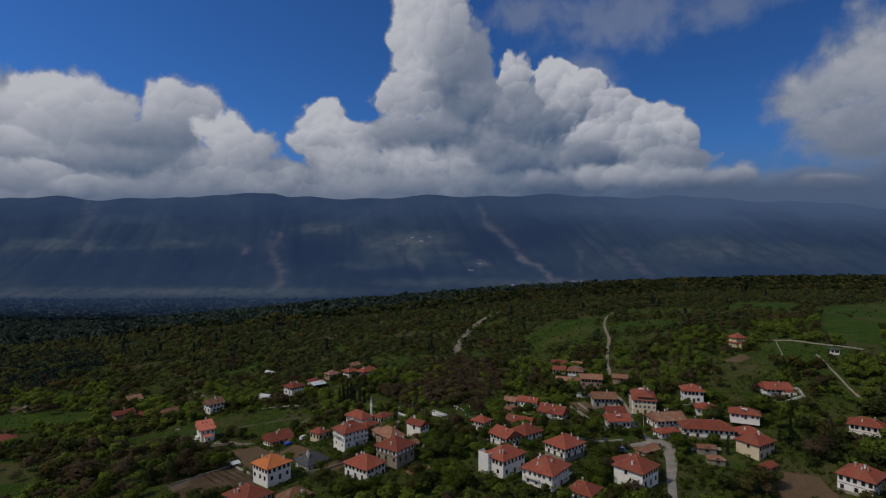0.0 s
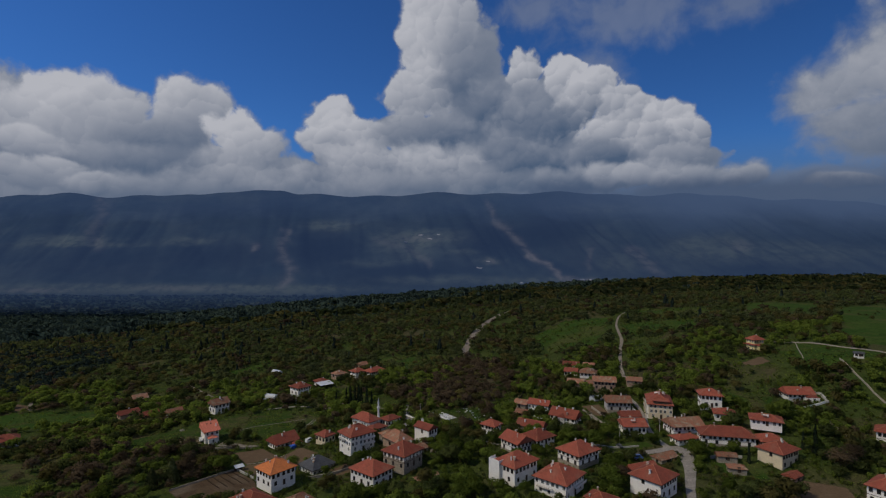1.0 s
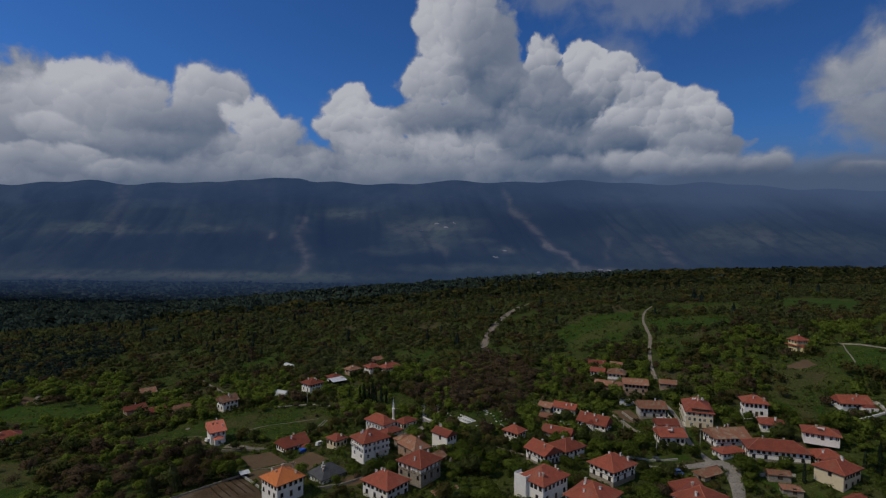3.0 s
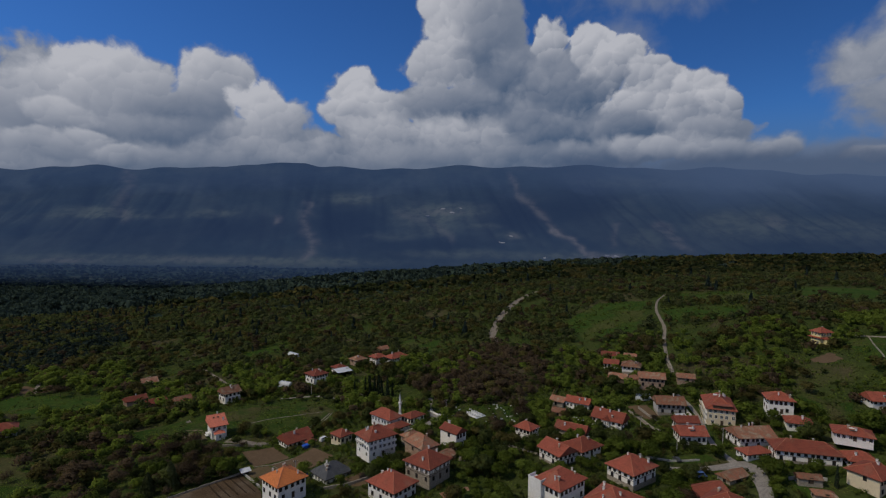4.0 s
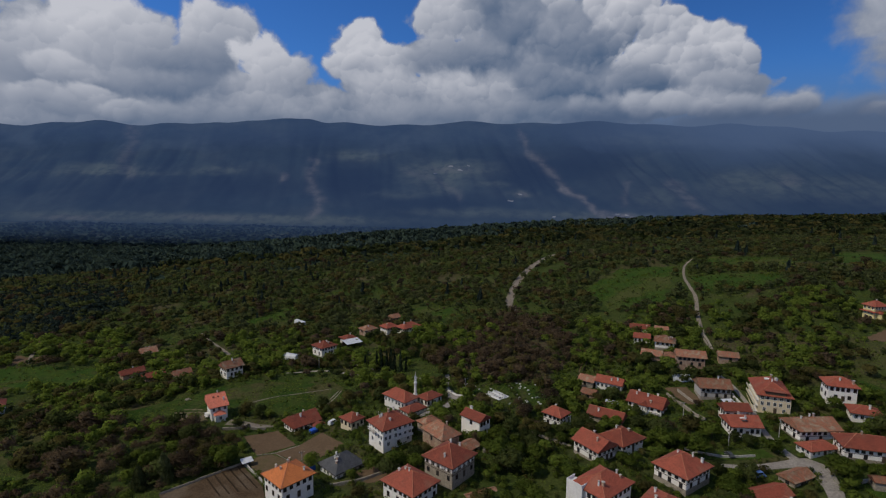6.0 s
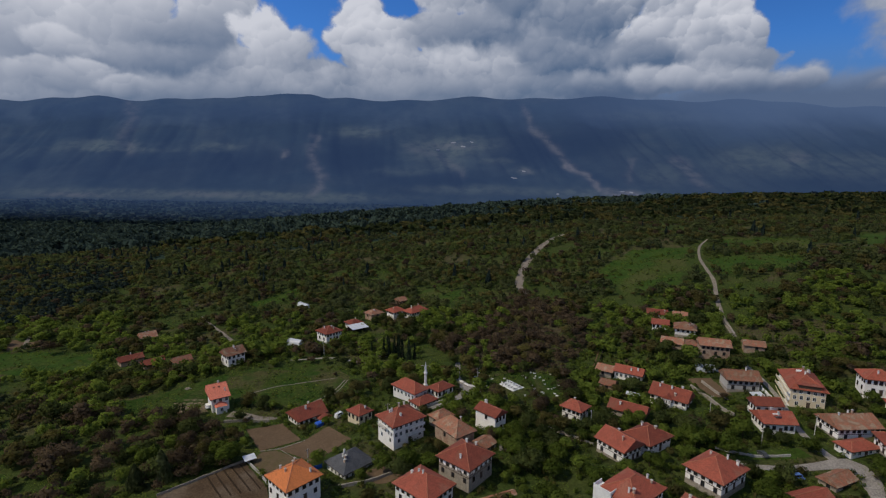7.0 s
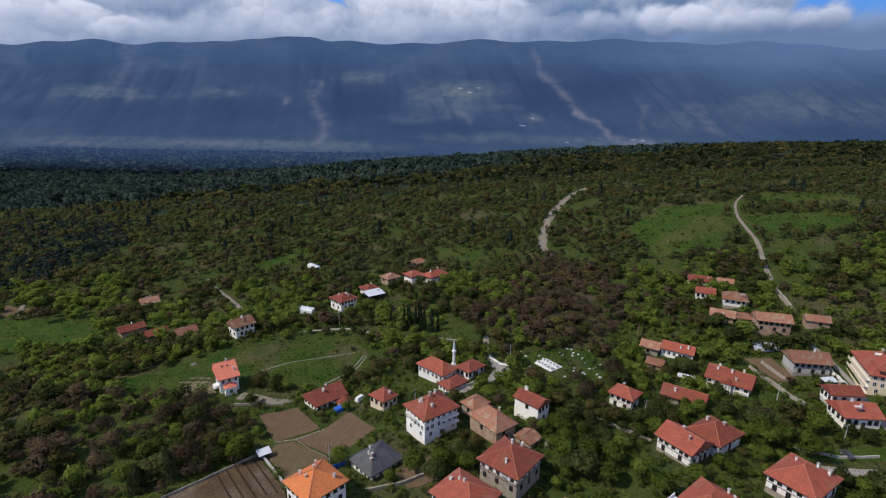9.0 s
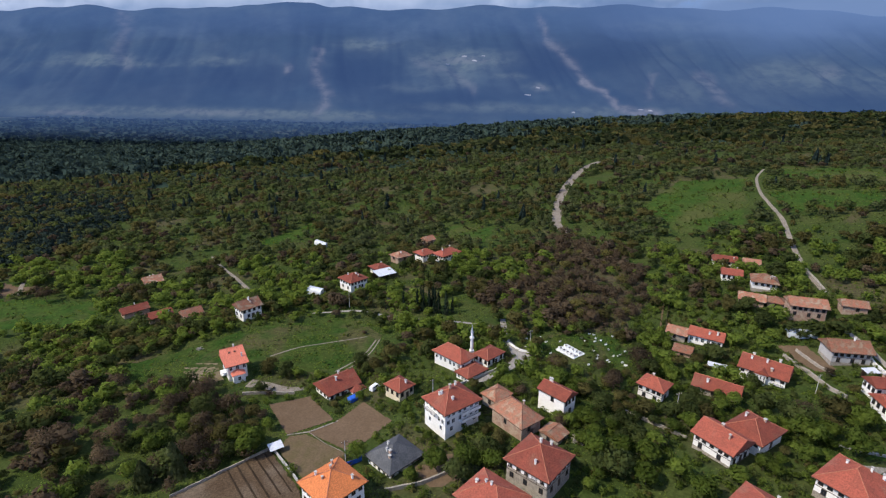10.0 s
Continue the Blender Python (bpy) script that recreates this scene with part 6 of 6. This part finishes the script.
# the village and its gardens
counts = {}
nx, ny, nk, ns = grow(-330, 330, 145, 360, 3.6, 0.68, 1.9, 1.9, 0.02)
order = np.argsort(ny)
rest = []
for i in order:
    kind = str(nk[i])
    x, y, s = float(nx[i]), float(ny[i]), float(ns[i])
    if 168 < y < 262 and -125 < x < 135 and counts.get(kind, 0) < 230:
        counts[kind] = counts.get(kind, 0) + 1
        source = KINDS[kind][counts[kind] % len(KINDS[kind])]
        near_house = float(house_gap(np.array(x), np.array(y)))
        s = s * (0.6 if near_house < 4 else 0.95)
        m = pose(x * S, y * S, ground_z2(x, y), 0, 0, float(gen.uniform(0, 360))) @ Matrix.Diagonal((s, s, s * float(gen.uniform(0.85, 1.15)), 1))
        made = copy_thing(source, m)
        made.matrix_basis = m
    else:
        rest.append(i)
sx, sy, _, ss = grow(-140, 150, 165, 290, 5.2, 0.30, 0.9, 1.6, 0.03)
for x, y, s in list(zip(sx, sy, ss))[::3][:260]:
    m = pose(x * S, y * S, ground_z2(x, y), 0, 0, float(gen.uniform(0, 360))) @ Matrix.Diagonal((s, s, s, 1))
    made = copy_thing(KINDS["shrub"][int(x * 10) % 2], m)
    made.matrix_basis = m
BIG = [("brown", 131, 187, 1.9), ("brown", 137, 190, 1.7), ("olive", 104, 172, 1.9), ("olive", 96, 168, 1.6), ("brown", 56, 183, 1.4), ("olive", 51, 160, 1.5),
       ("green", -89, 208, 1.7), ("green", -94, 213, 1.5), ("dark", -36, 199, 1.4), ("green", -41, 203, 1.4), ("olive", -20, 278, 1.7), ("olive", 58, 224, 1.7), ("green", 63, 221, 1.6),
       ("green", 7, 206, 1.5), ("green", 2, 208, 1.4), ("green", 12, 201, 1.3), ("green", 5, 199, 1.4), ("green", 10, 211, 1.2), ("brown", -11, 218.5, 1.0), ("brown", -141, 206, 1.8), ("brown", -133, 216, 1.7), ("brown", -126, 211, 1.5),
       ("olive", -150, 217, 1.6), ("dark", -106, 200, 1.6), ("green", 24, 199, 1.2), ("green", 31, 203.5, 1.1), ("dark", 62, 283, 1.4), ("dark", 62, 272, 1.4), ("dark", 41, 255, 1.3), ("olive", -8, 246, 1.5), ("brown", -225, 302, 1.7), ("olive", -43, 271, 1.6), ("dark", -98, 236, 0.9)]
for kind, x, y, s in BIG:
    counts[kind] = counts.get(kind, 0) + 1
    m = pose(x * S, y * S, ground_z2(x, y), 0, 0, x * 17 % 360) @ Matrix.Diagonal((s, s, s * 0.92, 1))
    made = copy_thing(KINDS[kind][int(x * 3) % 3], m)
    made.matrix_basis = m
for group in KINDS.values():
    for source in group:
        for ob in (*source.children_recursive, source):
            bpy.data.objects.remove(ob)


def plant(name, label, mat, x, y, size, count, lobes, leaf, tall=0.95, column=False, seeds=4, base_r=2.7, crown_z=2.9):
    """Many crowns joined into one mesh, of three-cornered leaf clumps."""
    leaf = leaf * 1.28
    if not len(x):
        return
    forms = [column_cloud(seed + 71, count, leaf) if column else leaf_cloud(seed + 71, count, lobes, leaf / base_r) for seed in range(seeds)]
    z = land(x, y)
    blocks, shading = [], []
    for i in range(len(x)):
        q, soft = forms[i % seeds]
        q = q[:, :3]
        turn = gen.uniform(0, 2 * np.pi)
        c, s = np.cos(turn), np.sin(turn)
        r = base_r * size[i]
        up = r * tall * gen.uniform(0.8, 1.2)
        out = np.empty_like(q)
        out[..., 0] = (q[..., 0] * c - q[..., 1] * s) * r + x[i] * S
        out[..., 1] = (q[..., 0] * s + q[..., 1] * c) * r + y[i] * S
        out[..., 2] = q[..., 2] * up + z[i] + (-0.2 if column else crown_z * size[i] * 0.8)
        blocks.append(out)
        shading.append(np.stack([soft[:, 0] * c - soft[:, 1] * s, soft[:, 0] * s + soft[:, 1] * c, soft[:, 2]], 1))
    ob = new(name, quad_mesh(name, np.concatenate(blocks), mat, np.concatenate(shading)))
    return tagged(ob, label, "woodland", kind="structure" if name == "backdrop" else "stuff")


rest = np.array(rest)
rx, ry, rk, rs = nx[rest], ny[rest], nk[rest], ns[rest]
LOOK = {"green": "fresh green", "dark": "dark green", "olive": "olive brown", "brown": "bare brown"}
for kind in LOOK:
    sel = rk == kind
    plant("woodland", f"{LOOK[kind]} spring trees and thickets on the slopes", LEAF[kind], rx[sel], ry[sel], rs[sel] * 1.05, 150, 12, 0.40)
# the thicket of bare trees behind the mosque
bx, by = scatter(gen, -40, 45, 265, 395, 3.6)
wob = 9 * patchy(bx, by, 14, 17.0)
ok = inside(bx + wob, by + wob, BROWN_WOOD) & (house_gap(bx, by) > 1.5) & (line_gap(bx, by) > 2.0) & (gen.random(bx.size) < 0.75)
bx, by = bx[ok], by[ok]
pick = gen.random(bx.size) + 0.5 * patchy(bx, by, 10, 18.0)
for kind, low, high in (("brown", 0.3, 9), ("olive", 0.1, 0.3), ("dark", -9, 0.1)):
    sel = (pick > low) & (pick <= high)
    plant("woodland", f"{LOOK[kind]} thicket of budding trees behind the mosque", LEAF[kind], bx[sel], by[sel], np.exp(gen.normal(-0.08, 0.3, sel.sum())), 380, 15, 0.19 if kind == "brown" else 0.24)
# the overgrown bank below the pasture
bx, by = scatter(gen, -270, -84, 165, 262, 3.8)
ok = inside(bx, by, [(-270, 165), (-104, 165), (-104, 190), (-86, 210), (-100, 228), (-122, 238), (-200, 258), (-270, 262)]) & (gen.random(bx.size) < 0.36 + 0.9 * patchy(bx, by, 16, 28.0)) & ~inside(bx, by, DOORYARD) & (~inside(bx, by, LOW_MEADOW) | (gen.random(bx.size) < 0.12)) & (house_gap(bx, by) > 1.0)
bx, by = bx[ok], by[ok]
pick = gen.random(bx.size) + 0.6 * patchy(bx, by, 14, 19.0)
for kind, low, high in (("brown", 0.5, 9), ("olive", 0.4, 0.5), ("dark", -9, 0.4)):
    sel = (pick > low) & (pick <= high)
    plant("woodland", f"{LOOK[kind]} overgrown trees and bushes on the bank", LEAF[kind], bx[sel], by[sel], np.exp(gen.normal(-0.2, 0.35, sel.sum())), 300, 14, 0.20 if kind == "brown" else 0.25)
# the broad hedge between the pasture and the farm
HEDGE = [(-166, 250), (-128, 276), (-106, 291), (-118, 297), (-143, 291), (-178, 277), (-188, 262)]
bx, by = scatter(gen, -190, -100, 246, 300, 2.6)
ok = inside(bx, by, HEDGE) & (house_gap(bx, by) > 1.2)
bx, by = bx[ok], by[ok]
pick = gen.random(bx.size) + 0.5 * patchy(bx, by, 12, 41.0)
for kind, low, high in (("olive", 0.62, 9), ("green", 0.45, 0.62), ("dark", -9, 0.45)):
    sel = (pick > low) & (pick <= high)
    plant("woodland", f"{LOOK[kind]} broad hedge between pasture and farm", LEAF[kind], bx[sel], by[sel], np.exp(gen.normal(-0.3, 0.3, sel.sum())), 150, 12, 0.33)
# graveyard bushes
bx, by = scatter(gen, -14, 20, 248, 274, 2.6)
ok = (np.hypot(bx + 2.6, by - 259.3) > 5.5) & (gen.random(bx.size) < 0.3 + 0.9 * patchy(bx, by, 8, 31.0))
plant("thicket", "dark green bushes among the graves", LEAF["dark"], bx[ok], by[ok], gen.uniform(0.25, 0.6, ok.sum()), 90, 9, 0.36, 1.1, crown_z=2.0)
# garden thickets close to the houses
hx, hy = scatter(gen, -135, 180, 160, 345, 1.9)
near = house_gap(hx, hy)
ok = (near > 0.45) & (near < 16) & (line_gap(hx, hy) > 1.9) & (gen.random(hx.size) < np.where(near < 2.2, 0.8, np.where(near < 7, 0.64, 0.54)) + 0.9 * patchy(hx, hy, 9, 14.0))
for poly in OPEN:
    ok &= ~inside(hx, hy, poly)
hx, hy = hx[ok], hy[ok]
pick = gen.random(hx.size) + 0.5 * patchy(hx, hy, 15, 8.0)
for kind, low, high in (("green", 0.32, 9), ("dark", 0.08, 0.32), ("olive", -9, 0.08)):
    sel = (pick > low) & (pick <= high)
    plant("thicket", f"{LOOK[kind]} shrubs and young trees in the gardens", LEAF[kind], hx[sel], hy[sel], gen.uniform(0.22, 0.66, sel.sum()), 74, 9, 0.38, 1.05, crown_z=2.0)
# bushes spreading over the pastures and meadows
hx, hy = scatter(gen, -260, 210, 236, 480, 2.6)
ok = np.zeros(hx.size, bool)
for poly in OPEN:
    ok |= inside(hx, hy, poly)
for poly in SOILS:
    ok &= ~inside(hx, hy, poly)
ok &= (gen.random(hx.size) < np.where(hy > 350, 0.18, 0.12) + 0.9 * patchy(hx, hy, 13, 24.0)) & (line_gap(hx, hy) > 1.5) & (house_gap(hx, hy) > 1.5) & (patchy(hx, hy, 7, 3.0) > -0.05)
hx, hy = hx[ok], hy[ok]
for kind, low, high in (("green", 0.5, 1), ("dark", 0.2, 0.5), ("olive", 0, 0.2)):
    pick = gen.random(hx.size)
    sel = (np.arange(hx.size) * 0.618 % 1 > low) & (np.arange(hx.size) * 0.618 % 1 <= high)
    plant("thicket", f"{LOOK[kind]} low bushes over the pasture", LEAF[kind], hx[sel], hy[sel], gen.uniform(0.18, 0.5, sel.sum()) * np.where(hy[sel] > 350, 1.35, 1.0), 60, 8, 0.40, 0.85, crown_z=1.7)
# the scrub and woods beyond the village
mx, my, mk, ms = grow(-620, 620, 360, 640, 4.2, 0.76, 1.5, 3.0, 0.10)
for kind in LOOK:
    sel = mk == kind
    plant("woodland", f"{LOOK[kind]} scrub woodland beyond the village", LEAF["sage" if kind == "green" else kind], mx[sel], my[sel], ms[sel] * 1.05, 58, 9, 0.58)
# far woods
fx, fy, fk, fs = grow(-1500, 1500, 640, 1500, 11.0, 0.9, 1.5, 5, 0.1)
pines = (patchy(fx, fy, 120, 9.0) + (fy - 900) / 500 - fx / 600) > 0.0
for kind in ("green", "dark", "olive"):
    sel = ~pines & ((fk == kind) | ((kind == "olive") & (fk == "brown")))
    plant("woodland", f"{LOOK[kind]} far woods on the plateau", LEAF["sage" if kind == "green" else kind], fx[sel], fy[sel], fs[sel] * 1.7, 16, 5, 1.9, 0.7)
plant("pine_forest", "dark pine forest running down to the valley", LEAF["pine"], fx[pines], fy[pines], fs[pines] * 1.6, 20, 6, 2.0, 1.0)
px, py, pk, ps = grow(-640, 560, 400, 700, 8.0, 0.0, 2, 4, 0.0)
sel = (px < -150) & (gen.random(px.size) < 0.8) | (gen.random(px.size) < 0.2)
plant("pine_forest", "scattered dark pines among the scrub", LEAF["pine"], px[sel], py[sel], ps[sel] * 0.7, 60, 5, 0.22, 3.2, True, base_r=3.0)
# dense dark pines, also placed to make the cloud shadow on this hollow
px, py = scatter(gen, -470, -270, 330, 560, 5.0)
sel = inside(px, py, [(-300, 340), (-262, 352), (-275, 430), (-330, 520), (-450, 550), (-460, 380)])
plant("pine_forest", "dense dark pine stand over a cloud-shaded hollow", LEAF["pine"], px[sel], py[sel], gen.uniform(0.8, 1.3, sel.sum()), 60, 8, 0.6, 1.15)
# valley-bottom pines share VALLEY and the haze painted into its glow
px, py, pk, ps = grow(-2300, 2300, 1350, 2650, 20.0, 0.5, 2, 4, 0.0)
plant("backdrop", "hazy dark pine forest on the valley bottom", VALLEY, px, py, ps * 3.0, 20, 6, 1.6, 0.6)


def undergrowth(label, mat, count, x0, x1, y0, y1, tall, size, seed):
    """Tufts of weeds and bramble over the open ground."""
    g = np.random.default_rng(seed)
    x, y = g.uniform(x0, x1, count), g.uniform(y0, y1, count)
    clump = patchy(x, y, 7, seed + 0.5) + 0.5 * patchy(x, y, 2.5, seed + 3.5)
    ok = (clump > 0.02) & (house_gap(x, y) > 0.7) & (line_gap(x, y) > 1.6) & (x < 0.9 * y + 25) & (x > -1.03 * y - 30)
    for poly in SOILS:
        ok &= ~inside(x, y, poly)
    x, y, clump = x[ok], y[ok], clump[ok]
    n = len(x)
    up = g.uniform(0.05, 1.0, n) * tall * np.clip(clump * 3, 0.3, 1.2)
    p = np.stack([x * S, y * S, land(x, y) + up], 1)
    normal = g.normal(size=(n, 3)) * 0.6 + np.array([0, 0, 0.8])
    normal /= np.linalg.norm(normal, axis=1, keepdims=True)
    a = np.cross(normal, g.normal(size=(n, 3)))
    a /= np.linalg.norm(a, axis=1, keepdims=True)
    b = np.cross(normal, a)
    s = size * g.uniform(0.5, 1.4, (n, 1))
    quads = np.stack([p - a * s - b * s * 0.8, p + a * s * 0.8 - b * s, p + a * s + b * s * 0.7, p - a * s * 0.7 + b * s], 1)
    tagged(new("undergrowth", quad_mesh("undergrowth", quads, mat, normal * 0.3 + np.array([0, 0, 0.7]))), label, "undergrowth", kind="stuff")


undergrowth("fresh green weeds and brambles over the gardens", LEAF["green"], 170000, -190, 190, 150, 300, 0.45, 0.15, 21)
undergrowth("dark green tussocks over the pastures", LEAF["dark"], 42000, -260, 210, 225, 480, 0.7, 0.42, 23)
undergrowth("bright green tussocks over the pastures", LEAF["green"], 42000, -260, 210, 225, 480, 0.5, 0.42, 24)
undergrowth("olive dry weeds and low scrub", LEAF["olive"], 60000, -190, 190, 150, 320, 0.35, 0.15, 22)


def cypress(x, y, tall, seed):
    t = thing("cypress", x * S, y * S, ground_z2(x, y), seed * 40, "tall dark narrow cypress in the grove", "cypress", "cypress grove")
    quads, soft = column_cloud(seed, 520, 0.055, 0.55)
    quads = quads * np.array([tall * 0.13, tall * 0.13, tall])
    quads[:, :, 2] += 0.4
    shared("crown", quad_mesh("crown", quads, LEAF["cypress"], soft), t, Matrix())
    part("trunk", cone(bmesh.new(), 0.28, 0.06, -0.6, tall * 0.6, 7), BARK, t)


for k, (x, y, tall) in enumerate(((-64, 297.4, 8.5), (-58, 295.2, 11), (-55.5, 294.2, 12.5), (-53, 293.8, 12), (-50.5, 292, 13), (-49, 290.6, 12), (-46, 290, 12.5), (-43.6, 291.4, 9), (-56.8, 298, 11), (-51.8, 296.5, 12), (129, 196.5, 13), (104.5, 194.5, 8.5), (127, 200, 8))):
    cypress(x, y, tall * 0.95, k + 1)


def conifer(x, y, tall, wide, seed):
    t = thing("conifer", x * S, y * S, ground_z2(x, y), seed * 50, "dark green spreading conifer beside the garden wall", "conifer")
    quads, soft = column_cloud(seed + 30, 1500, 0.085, 0.6)
    quads = quads * np.array([wide, wide, tall])
    quads[:, :, 2] += 0.5
    shared("crown", quad_mesh("crown", quads[:, :3], LEAF["sage"], soft), t, Matrix())
    part("trunk", cone(bmesh.new(), 0.3, 0.06, -0.6, tall * 0.7, 7), BARK, t)


conifer(-104, 200.5, 10, 4.0, 1)
conifer(-109, 196, 8, 3.6, 2)
